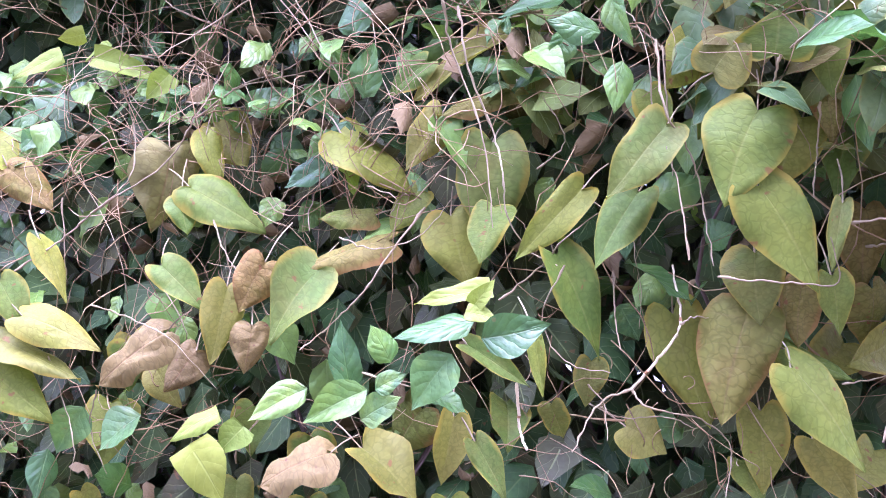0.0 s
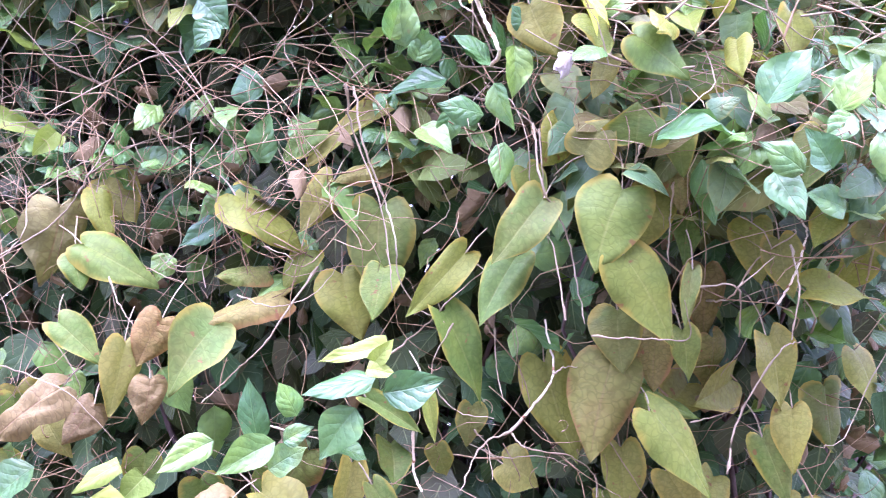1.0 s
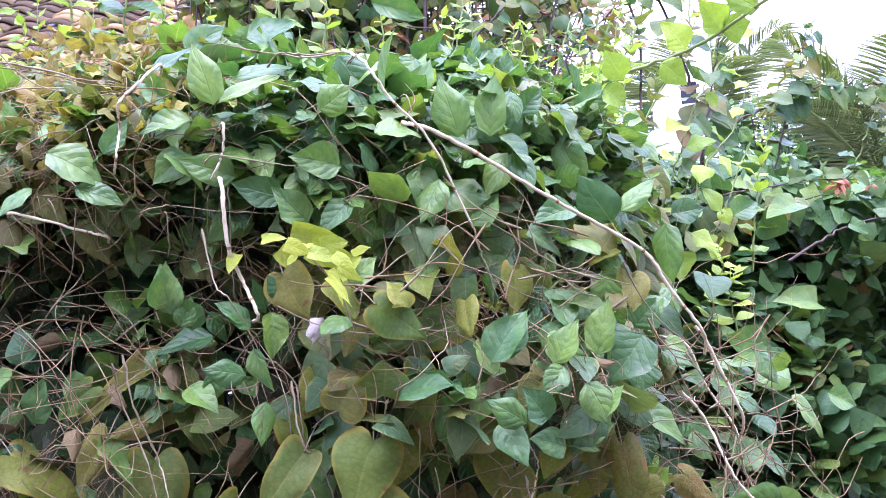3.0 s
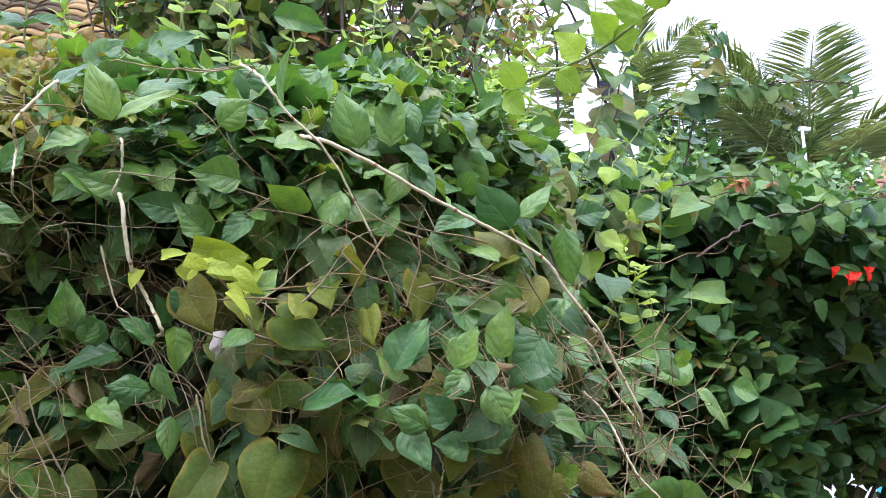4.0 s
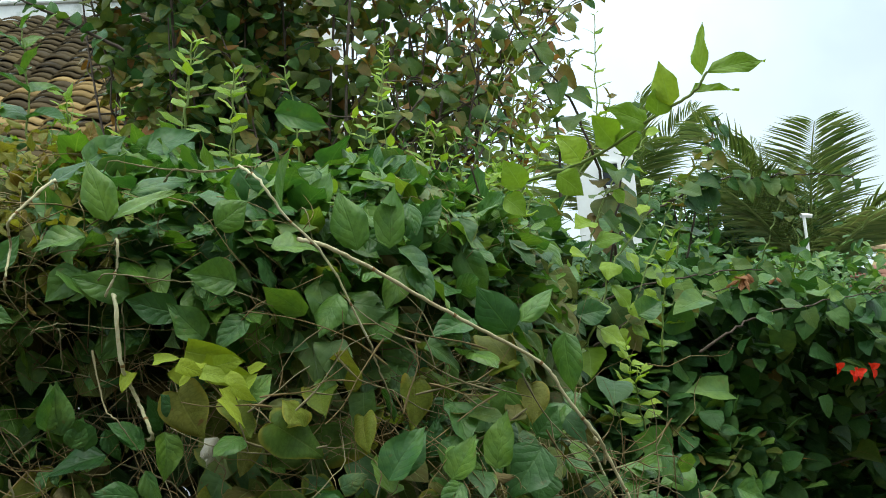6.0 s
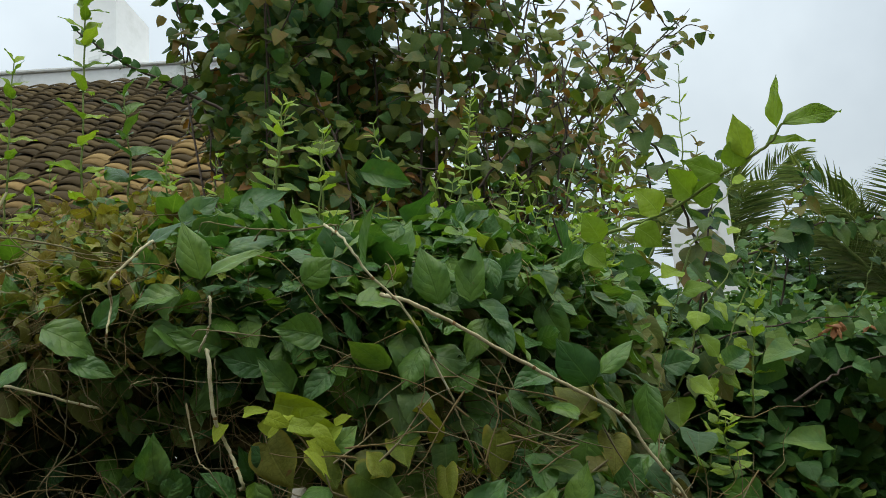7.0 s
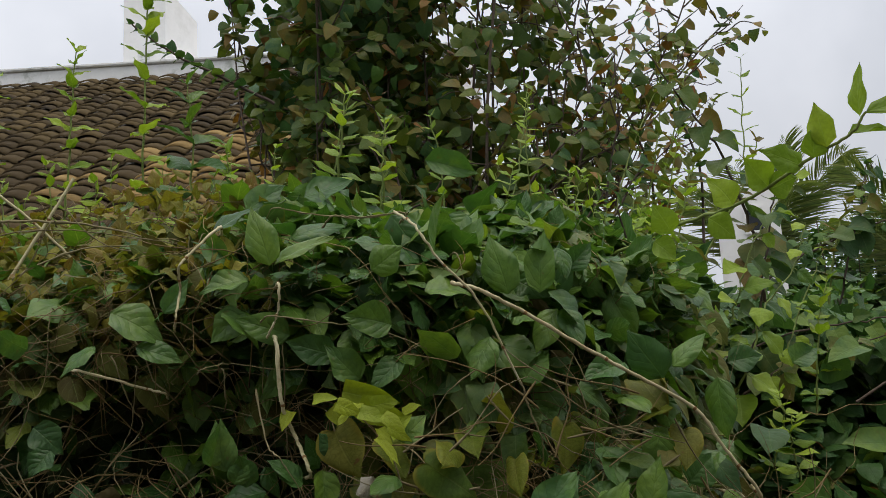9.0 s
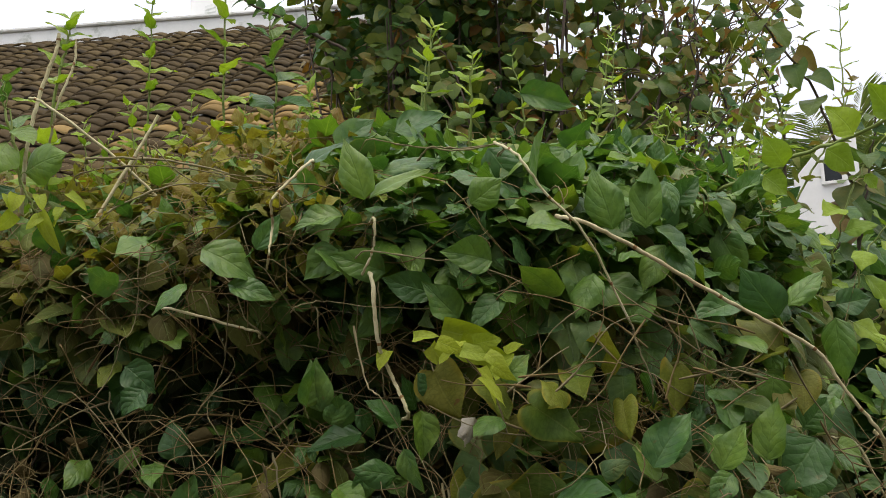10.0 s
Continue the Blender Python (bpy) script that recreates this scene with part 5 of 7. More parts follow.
# fine dead stems, tendrils and dried flower stalks
lines = []
for count, xs, zs, longest in ((300, (-1.0, 1.0), (1.1, 2.26), 0.30), (170, (-0.62, 0.1), (1.55, 1.86), 0.34), (60, (-0.75, -0.1), (1.2, 1.5), 0.26), (240, (-0.8, 0.15), (1.98, 2.34), 0.40), (230, (0.15, 0.85), (1.72, 1.95), 0.26)):
    for i in range(count):
        run = straggle(rng.uniform(*xs), rng.uniform(*zs), rng.uniform(0.08, longest), rng.uniform(0, 2 * math.pi), 6)
        lines.append(tube(smooth_line(run, 2), rng.uniform(0.0005, 0.0012), 0.0003, 4))
for i in range(70):
    run = np.array(straggle(rng.normal(0.92, 0.13), rng.normal(1.57, 0.13), rng.uniform(0.10, 0.30), rng.uniform(0, 2 * math.pi), 6))
    run[:, 1] = 1.33 + 0.3 * (run[:, 0] - 0.9) + rng.normal(0, 0.035) + rng.normal(0, 0.006, len(run))
    lines.append(tube(smooth_line(run, 2), rng.uniform(0.0006, 0.0014), 0.0003, 4))
v, f = join(lines)
tagged(part("dead_stem_tangle", mesh_from("dead_stem_tangle", v, f, m_tangle), None, vine, "tangle of thin reddish dead stems"), kind="stuff")
curls = []
for cx, cz, spread, count in ((-0.30, 1.70, 0.12, 50), (-0.1, 1.62, 0.08, 26), (0.22, 1.33, 0.10, 24), (0.85, 1.62, 0.10, 40), (0.55, 1.86, 0.12, 40), (-0.42, 1.42, 0.12, 24), (0.15, 1.95, 0.2, 40)):
    for i in range(count):
        x, z = cx + rng.normal(0, spread), cz + rng.normal(0, spread * 0.6)
        y = float(front(x, z)) - rng.uniform(-0.02, 0.06)
        t = np.linspace(0, rng.uniform(1.5, 5), 10)
        r0 = rng.uniform(0.003, 0.009)
        line = np.stack([x + r0 * np.cos(t + i), y + t * rng.uniform(-0.006, 0.006), z + r0 * np.sin(t + i) * 0.8 + t * rng.uniform(-0.012, 0.012)], -1)
        curls.append(tube(line, 0.0007, 0.0003, 4))
v, f = join(curls)
tagged(part("tendril_tangle", mesh_from("tendril_tangle", v, f, m_tangle), None, vine, "curling rust-brown tendrils"), kind="stuff")

# ---- the creeper's larger leaves: stalk, tip, width ----
hung_leaf(me_heart, vine, (0.333, 1.200, 1.648), (0.293, 1.185, 1.555), 0.091)
hung_leaf(me_heart, vine, (0.323, 1.290, 1.716), (0.297, 1.275, 1.629), 0.056)
hung_leaf(me_heart, vine, (0.353, 1.210, 1.707), (0.351, 1.195, 1.748), 0.082)
hung_leaf(me_heart, vine, (0.404, 1.220, 1.743), (0.413, 1.205, 1.667), 0.046)
hung_leaf(me_heart, vine, (0.248, 1.250, 1.636), (0.182, 1.235, 1.565), 0.064)
hung_leaf(me_heart, vine, (0.226, 1.300, 1.568), (0.174, 1.285, 1.483), 0.061)
hung_leaf(me_heart, vine, (0.061, 1.400, 1.632), (0.052, 1.385, 1.509), 0.094)
hung_leaf(me_heart, vine, (0.164, 1.330, 1.570), (0.088, 1.315, 1.494), 0.047)
hung_leaf(me_heart, vine, (0.106, 1.460, 1.760), (0.157, 1.445, 1.660), 0.085)
hung_leaf(me_heart, vine, (0.071, 1.450, 1.770), (-0.039, 1.435, 1.697), 0.046)
hung_leaf(me_brown, vine, (0.091, 1.420, 1.701), (-0.006, 1.405, 1.672), 0.046)
hung_leaf(me_heart, vine, (0.334, 1.200, 1.569), (0.403, 1.185, 1.470), 0.079)
hung_leaf(me_heart, vine, (0.421, 1.200, 1.551), (0.405, 1.185, 1.487), 0.024)
hung_leaf(me_heart, vine, (0.405, 1.290, 1.650), (0.371, 1.275, 1.577), 0.072)
hung_leaf(me_brown, vine, (0.423, 1.270, 1.685), (0.430, 1.255, 1.623), 0.038)
hung_leaf(me_heart, vine, (0.465, 1.310, 1.652), (0.439, 1.295, 1.562), 0.059)
hung_leaf(me_heart, vine, (-0.157, 1.440, 1.471), (-0.229, 1.425, 1.391), 0.093)
hung_leaf(me_heart, vine, (-0.369, 1.470, 1.475), (-0.312, 1.455, 1.424), 0.053)
hung_leaf(me_heart, vine, (-0.281, 1.460, 1.446), (-0.293, 1.445, 1.352), 0.057)
hung_leaf(me_brown, vine, (-0.231, 1.460, 1.481), (-0.263, 1.445, 1.420), 0.060)
hung_leaf(me_rusty, vine, (-0.247, 1.460, 1.398), (-0.251, 1.445, 1.341), 0.050)
hung_leaf(me_rusty, vine, (-0.366, 1.480, 1.384), (-0.461, 1.465, 1.328), 0.068)
hung_leaf(me_rusty, vine, (-0.319, 1.460, 1.365), (-0.358, 1.445, 1.315), 0.050)
hung_leaf(me_heart, vine, (-0.565, 1.500, 1.404), (-0.458, 1.485, 1.375), 0.062)
hung_leaf(me_heart, vine, (-0.600, 1.500, 1.374), (-0.484, 1.485, 1.330), 0.064)
hung_leaf(me_heart, vine, (-0.560, 1.540, 1.507), (-0.506, 1.525, 1.433), 0.048)
hung_leaf(me_heart, vine, (-0.611, 1.500, 1.332), (-0.523, 1.485, 1.271), 0.068)
hung_leaf(me_heart, vine, (-0.606, 1.520, 1.449), (-0.560, 1.505, 1.389), 0.054)
hung_leaf(me_young, vine, (-0.279, 1.420, 1.291), (-0.339, 1.405, 1.267), 0.031)
hung_leaf(me_young, vine, (-0.247, 1.420, 1.275), (-0.274, 1.405, 1.245), 0.041)
hung_leaf(me_young, vine, (-0.311, 1.400, 1.254), (-0.266, 1.385, 1.194), 0.062)
hung_leaf(me_young, vine, (0.061, 1.270, 1.457), (-0.021, 1.255, 1.445), 0.028)
hung_leaf(me_young, vine, (0.043, 1.240, 1.441), (0.059, 1.225, 1.466), 0.022)
hung_leaf(me_young, vine, (0.033, 1.240, 1.433), (0.066, 1.225, 1.429), 0.022)
hung_leaf(me_heart, vine, (0.035, 1.280, 1.393), (0.103, 1.265, 1.355), 0.029)
hung_leaf(me_heart, vine, (0.109, 1.280, 1.405), (0.119, 1.265, 1.340), 0.021)
hung_leaf(me_rusty, vine, (-0.135, 1.380, 1.248), (-0.220, 1.365, 1.228), 0.077)
hung_leaf(me_heart, vine, (-0.096, 1.400, 1.253), (-0.017, 1.385, 1.197), 0.087)
hung_leaf(me_heart, vine, (0.134, 1.330, 1.495), (0.200, 1.315, 1.387), 0.066)
hung_leaf(me_brown, vine, (0.344, 1.280, 1.435), (0.313, 1.265, 1.314), 0.091)
hung_leaf(me_heart, vine, (0.381, 1.240, 1.377), (0.469, 1.225, 1.281), 0.073)
hung_leaf(me_heart, vine, (0.349, 1.270, 1.500), (0.350, 1.255, 1.424), 0.070)
hung_leaf(me_heart, vine, (0.429, 1.260, 1.476), (0.440, 1.245, 1.416), 0.042)
hung_leaf(me_brown, vine, (0.407, 1.290, 1.469), (0.396, 1.275, 1.398), 0.052)
hung_leaf(me_heart, vine, (0.276, 1.360, 1.427), (0.315, 1.345, 1.295), 0.075)
hung_leaf(me_heart, vine, (0.225, 1.380, 1.289), (0.273, 1.365, 1.268), 0.063)
hung_leaf(me_heart, vine, (0.392, 1.300, 1.391), (0.464, 1.285, 1.363), 0.039)
hung_leaf(me_heart, vine, (0.372, 1.330, 1.318), (0.374, 1.315, 1.227), 0.060)
hung_leaf(me_heart, vine, (0.417, 1.280, 1.295), (0.464, 1.265, 1.224), 0.052)
hung_leaf(me_heart, vine, (0.019, 1.320, 1.307), (0.009, 1.305, 1.232), 0.044)
hung_leaf(me_heart, vine, (0.044, 1.300, 1.282), (0.081, 1.285, 1.222), 0.037)
hung_leaf(me_heart, vine, (-0.329, 1.600, 1.677), (-0.290, 1.585, 1.616), 0.084)
hung_leaf(me_rusty, vine, (-0.392, 1.580, 1.637), (-0.399, 1.565, 1.525), 0.097)
hung_leaf(me_heart, vine, (-0.338, 1.570, 1.656), (-0.315, 1.555, 1.582), 0.044)
hung_leaf(me_heart, vine, (-0.347, 1.530, 1.578), (-0.245, 1.515, 1.531), 0.074)
hung_leaf(me_heart, vine, (-0.357, 1.520, 1.565), (-0.346, 1.505, 1.519), 0.047)
hung_leaf(me_heart, vine, (-0.133, 1.460, 1.647), (-0.038, 1.445, 1.577), 0.082)
hung_leaf(me_heart, vine, (-0.002, 1.420, 1.669), (-0.048, 1.405, 1.604), 0.055)
hung_leaf(me_brown, vine, (-0.070, 1.440, 1.509), (-0.184, 1.425, 1.487), 0.056)
hung_leaf(me_brown, vine, (-0.090, 1.460, 1.543), (-0.156, 1.445, 1.547), 0.041)
hung_leaf(me_brown, vine, (-0.640, 1.620, 1.611), (-0.569, 1.605, 1.556), 0.059)
hung_leaf(me_heart, vine, (-0.679, 1.640, 1.653), (-0.630, 1.625, 1.602), 0.058)
hung_leaf(me_heart, vine, (0.010, 1.420, 1.542), (0.034, 1.405, 1.455), 0.079)
hung_leaf(me_heart, vine, (-0.032, 1.460, 1.575), (-0.068, 1.445, 1.527), 0.052)
hung_leaf(me_young, vine, (-0.529, 1.660, 1.778), (-0.431, 1.645, 1.756), 0.037)
hung_leaf(me_young, vine, (-0.405, 1.620, 1.749), (-0.431, 1.605, 1.714), 0.038)
hung_leaf(me_young, vine, (-0.585, 1.680, 1.787), (-0.659, 1.665, 1.755), 0.032)
hung_leaf(me_young, vine, (-0.520, 1.700, 1.808), (-0.556, 1.685, 1.789), 0.034)
hung_leaf(me_young, vine, (-0.567, 1.720, 1.827), (-0.601, 1.705, 1.814), 0.031)
hung_leaf(me_oval, shrub, (-0.075, 1.260, 1.345), (-0.144, 1.245, 1.313), 0.041)
hung_leaf(me_oval, shrub, (-0.050, 1.260, 1.375), (-0.066, 1.245, 1.416), 0.035)
hung_leaf(me_oval, shrub, (0.042, 1.230, 1.421), (-0.043, 1.215, 1.416), 0.044)
hung_leaf(me_oval, shrub, (0.050, 1.220, 1.406), (0.121, 1.205, 1.421), 0.047)
hung_leaf(me_oval, shrub, (0.019, 1.230, 1.388), (-0.024, 1.215, 1.333), 0.050)
hung_leaf(me_oval, shrub, (-0.096, 1.280, 1.342), (-0.107, 1.265, 1.416), 0.037)
hung_leaf(me_oval, shrub, (-0.082, 1.270, 1.309), (-0.043, 1.255, 1.340), 0.040)
hung_leaf(me_oval, shrub, (-0.151, 1.320, 1.337), (-0.219, 1.305, 1.306), 0.042)
hung_leaf(me_oval, shrub, (-0.006, 1.260, 1.339), (0.036, 1.245, 1.329), 0.031)
hung_leaf(me_oval, shrub, (-0.065, 1.250, 1.346), (-0.033, 1.235, 1.367), 0.027)
hung_leaf(me_oval, shrub, (-0.149, 1.500, 1.615), (-0.211, 1.485, 1.582), 0.039)
hung_leaf(me_oval, shrub, (-0.144, 1.520, 1.652), (-0.187, 1.505, 1.620), 0.041)
hung_leaf(me_oval, shrub, (0.187, 1.250, 1.779), (0.202, 1.235, 1.720), 0.038)
hung_leaf(me_oval, shrub, (0.200, 1.250, 1.707), (0.189, 1.235, 1.651), 0.032)
hung_leaf(me_oval, shrub, (0.179, 1.280, 1.743), (0.122, 1.265, 1.758), 0.039)
hung_leaf(me_oval, shrub, (0.143, 1.320, 1.750), (0.132, 1.305, 1.710), 0.033)
hung_leaf(me_oval, shrub, (-0.235, 1.560, 1.569), (-0.248, 1.545, 1.530), 0.039)
hung_leaf(me_oval, shrub, (-0.237, 1.500, 1.409), (-0.196, 1.485, 1.351), 0.053)
hung_leaf(me_oval, shrub, (-0.409, 1.520, 1.271), (-0.466, 1.505, 1.231), 0.061)
hung_leaf(me_oval, shrub, (-0.495, 1.540, 1.278), (-0.531, 1.525, 1.218), 0.054)
hung_leaf(me_oval, shrub, (0.224, 1.450, 1.432), (0.247, 1.435, 1.391), 0.050)
hung_leaf(me_oval, shrub, (0.315, 1.360, 1.511), (0.344, 1.345, 1.531), 0.051)
hung_leaf(me_heart, vine, (0.291, 1.220, 1.690), (0.318, 1.205, 1.734), 0.067)
hung_leaf(me_heart, vine, (0.532, 1.240, 1.469), (0.561, 1.225, 1.382), 0.065)
hung_leaf(me_heart, vine, (0.572, 1.250, 1.376), (0.562, 1.235, 1.299), 0.050)
hung_leaf(me_heart, vine, (0.541, 1.270, 1.337), (0.575, 1.255, 1.252), 0.046)
hung_leaf(me_heart, vine, (0.575, 1.220, 1.526), (0.656, 1.205, 1.533), 0.059)
hung_leaf(me_heart, vine, (0.540, 1.220, 1.589), (0.547, 1.205, 1.520), 0.050)
hung_leaf(me_heart, vine, (0.526, 1.270, 1.611), (0.533, 1.255, 1.535), 0.061)
hung_leaf(me_brown, vine, (0.695, 1.200, 1.613), (0.706, 1.185, 1.494), 0.056)
hung_leaf(me_brown, vine, (0.722, 1.200, 1.556), (0.737, 1.185, 1.517), 0.053)
hung_leaf(me_brown, vine, (0.815, 1.250, 1.559), (0.864, 1.235, 1.517), 0.047)
hung_leaf(me_oval, shrub, (0.385, 1.240, 2.126), (0.391, 1.225, 2.219), 0.053)
hung_leaf(me_oval, shrub, (0.494, 1.248, 2.068), (0.470, 1.233, 2.153), 0.056)
hung_leaf(me_oval, shrub, (0.546, 1.255, 2.071), (0.551, 1.240, 2.164), 0.049)
hung_leaf(me_oval, shrub, (0.555, 1.242, 2.069), (0.603, 1.227, 2.011), 0.073)
hung_leaf(me_oval, shrub, (0.706, 1.200, 1.933), (0.654, 1.185, 1.997), 0.060)
hung_leaf(me_oval, shrub, (0.723, 1.200, 1.947), (0.768, 1.185, 2.002), 0.040)
hung_leaf(me_oval, shrub, (0.646, 1.200, 1.956), (0.579, 1.185, 1.935), 0.046)
hung_leaf(me_oval, shrub, (0.804, 1.220, 1.933), (0.793, 1.205, 1.844), 0.050)
hung_leaf(me_oval, shrub, (0.836, 1.300, 1.826), (0.771, 1.285, 1.784), 0.052)
hung_leaf(me_oval, shrub, (0.682, 1.240, 1.831), (0.622, 1.225, 1.791), 0.052)
hung_leaf(me_oval, shrub, (0.478, 1.120, 1.741), (0.519, 1.105, 1.812), 0.054)
hung_leaf(me_oval, shrub, (0.639, 1.140, 1.742), (0.650, 1.125, 1.820), 0.045)
hung_leaf(me_oval, shrub, (0.710, 1.140, 1.767), (0.651, 1.125, 1.706), 0.072)
hung_leaf(me_oval, shrub, (0.563, 1.115, 1.735), (0.594, 1.100, 1.791), 0.046)
hung_leaf(me_oval, shrub, (0.149, 1.280, 2.119), (0.126, 1.265, 2.203), 0.048)
hung_leaf(me_oval, shrub, (0.156, 1.280, 2.119), (0.234, 1.265, 2.167), 0.045)
hung_leaf(me_oval, shrub, (0.121, 1.320, 2.105), (0.054, 1.305, 2.095), 0.047)
hung_leaf(me_oval, shrub, (0.086, 1.320, 1.833), (0.068, 1.305, 1.899), 0.047)
hung_leaf(me_oval, shrub, (0.240, 1.288, 1.989), (0.173, 1.273, 2.008), 0.046)
hung_leaf(me_oval, shrub, (0.178, 1.306, 2.022), (0.103, 1.291, 2.045), 0.047)
hung_leaf(me_oval, shrub, (0.114, 1.320, 1.809), (0.107, 1.305, 1.855), 0.038)
hung_leaf(me_oval, shrub, (0.212, 1.260, 1.827), (0.216, 1.245, 1.764), 0.042)
hung_leaf(me_oval, shrub, (0.186, 1.300, 1.811), (0.150, 1.285, 1.851), 0.038)
hung_leaf(me_oval, shrub, (0.240, 1.270, 1.844), (0.213, 1.255, 1.876), 0.034)
hung_leaf(me_oval, shrub, (0.440, 1.500, 2.352), (0.531, 1.485, 2.331), 0.050)
hung_leaf(me_oval, shrub, (0.227, 1.500, 2.284), (0.310, 1.485, 2.305), 0.071)
hung_leaf(me_oval, shrub, (0.134, 1.520, 2.262), (0.193, 1.505, 2.309), 0.056)
hung_leaf(me_oval, shrub, (0.076, 1.450, 2.207), (0.139, 1.435, 2.254), 0.053)
hung_leaf(me_oval, shrub, (0.190, 1.390, 2.183), (0.272, 1.375, 2.219), 0.052)
hung_leaf(me_oval, shrub, (0.340, 1.329, 2.208), (0.385, 1.314, 2.136), 0.056)
hung_leaf(me_oval, shrub, (0.485, 1.414, 2.232), (0.441, 1.399, 2.186), 0.044)
hung_leaf(me_oval, shrub, (0.456, 1.327, 2.125), (0.470, 1.312, 2.206), 0.052)
hung_leaf(me_oval, shrub, (0.363, 1.226, 2.068), (0.424, 1.211, 2.077), 0.058)
hung_leaf(me_oval, shrub, (0.493, 1.233, 2.019), (0.532, 1.218, 2.032), 0.042)
hung_leaf(me_oval, shrub, (0.287, 1.231, 2.102), (0.332, 1.216, 2.131), 0.047)
hung_leaf(me_oval, shrub, (0.315, 1.237, 2.023), (0.245, 1.222, 2.038), 0.050)
hung_leaf(me_oval, shrub, (0.405, 1.226, 1.972), (0.349, 1.211, 2.019), 0.055)
hung_leaf(me_oval, shrub, (0.457, 1.230, 2.003), (0.417, 1.215, 1.946), 0.047)
hung_leaf(me_oval, shrub, (0.272, 1.274, 1.951), (0.226, 1.259, 1.998), 0.047)
hung_leaf(me_oval, shrub, (0.333, 1.258, 1.978), (0.282, 1.243, 1.940), 0.039)
hung_leaf(me_oval, shrub, (0.565, 1.238, 2.043), (0.521, 1.223, 1.984), 0.046)
hung_leaf(me_oval, shrub, (0.507, 1.243, 1.938), (0.540, 1.228, 1.984), 0.049)
hung_leaf(me_oval, shrub, (0.694, 1.340, 2.085), (0.725, 1.325, 2.009), 0.054)
hung_leaf(me_oval, shrub, (0.840, 1.467, 2.127), (0.897, 1.452, 2.104), 0.045)
hung_leaf(me_oval, shrub, (0.607, 1.292, 2.113), (0.642, 1.277, 2.154), 0.039)
hung_leaf(me_oval, shrub, (1.198, 1.650, 1.997), (1.246, 1.635, 2.028), 0.057)
hung_leaf(me_oval, shrub, (1.030, 1.600, 1.997), (1.098, 1.585, 2.009), 0.054)
hung_leaf(me_oval, shrub, (1.180, 1.550, 1.738), (1.100, 1.535, 1.759), 0.071)
hung_leaf(me_oval, shrub, (1.225, 1.550, 1.692), (1.138, 1.535, 1.679), 0.062)
hung_leaf(me_heart, vine, (0.273, 1.364, 1.888), (0.304, 1.349, 1.814), 0.085)
hung_leaf(me_heart, vine, (0.484, 1.257, 1.805), (0.342, 1.241, 1.781), 0.077)
hung_leaf(me_heart, vine, (0.329, 1.239, 1.814), (0.305, 1.224, 1.764), 0.036)
hung_leaf(me_heart, vine, (0.466, 1.309, 1.957), (0.502, 1.293, 1.911), 0.071)
hung_leaf(me_heart, vine, (0.601, 1.343, 1.876), (0.656, 1.328, 1.861), 0.062)
hung_leaf(me_brown, vine, (0.640, 1.447, 1.843), (0.691, 1.432, 1.812), 0.065)
hung_leaf(me_heart, vine, (0.491, 1.278, 1.813), (0.522, 1.262, 1.842), 0.041)
hung_leaf(me_lime, vine, (0.242, 1.240, 1.932), (0.317, 1.225, 1.912), 0.040)
hung_leaf(me_lime, vine, (0.261, 1.220, 1.912), (0.330, 1.205, 1.879), 0.038)
hung_leaf(me_lime, vine, (0.281, 1.200, 1.876), (0.303, 1.185, 1.832), 0.024)
hung_leaf(me_lime, vine, (0.324, 1.230, 1.898), (0.344, 1.215, 1.911), 0.023)
hung_leaf(me_lime, vine, (0.230, 1.260, 1.913), (0.249, 1.245, 1.880), 0.026)
hung_leaf(me_lime, vine, (0.176, 1.300, 1.911), (0.161, 1.285, 1.888), 0.022)
hung_leaf(me_lime, vine, (0.300, 1.210, 1.868), (0.324, 1.195, 1.895), 0.027)
hung_leaf(me_lime, vine, (0.735, 1.280, 1.858), (0.745, 1.265, 1.839), 0.017)
hung_leaf(me_heart, vine, (0.751, 1.300, 1.828), (0.760, 1.285, 1.796), 0.021)
hung_leaf(me_oval, shrub, (0.615, 1.112, 1.655), (0.647, 1.097, 1.704), 0.050)
hung_leaf(me_oval, shrub, (0.530, 1.070, 1.666), (0.500, 1.055, 1.705), 0.043)
hung_leaf(me_oval, shrub, (0.575, 1.123, 1.623), (0.525, 1.108, 1.644), 0.045)
hung_leaf(me_oval, shrub, (0.505, 1.085, 1.662), (0.460, 1.070, 1.696), 0.040)
hung_leaf(me_oval, shrub, (0.596, 1.090, 1.709), (0.624, 1.075, 1.654), 0.052)
hung_leaf(me_oval, shrub, (0.737, 1.200, 1.730), (0.717, 1.185, 1.690), 0.061)
hung_leaf(me_oval, shrub, (0.769, 1.280, 1.782), (0.805, 1.265, 1.822), 0.052)
hung_leaf(me_oval, shrub, (1.073, 1.450, 1.554), (1.124, 1.435, 1.507), 0.061)
hung_leaf(me_oval, shrub, (0.927, 1.420, 1.603), (0.968, 1.405, 1.559), 0.053)
hung_leaf(me_oval, shrub, (0.984, 1.400, 1.442), (1.047, 1.385, 1.471), 0.068)
hung_leaf(me_oval, shrub, (1.082, 1.450, 1.441), (1.181, 1.435, 1.437), 0.071)
hung_leaf(me_oval, shrub, (1.103, 1.620, 1.699), (1.150, 1.605, 1.638), 0.066)
hung_leaf(me_oval, shrub, (1.313, 1.750, 1.707), (1.370, 1.735, 1.664), 0.068)
hung_leaf(me_oval, shrub, (1.360, 1.750, 1.629), (1.435, 1.735, 1.546), 0.073)
hung_leaf(me_oval, shrub, (1.204, 1.700, 1.633), (1.248, 1.685, 1.617), 0.058)
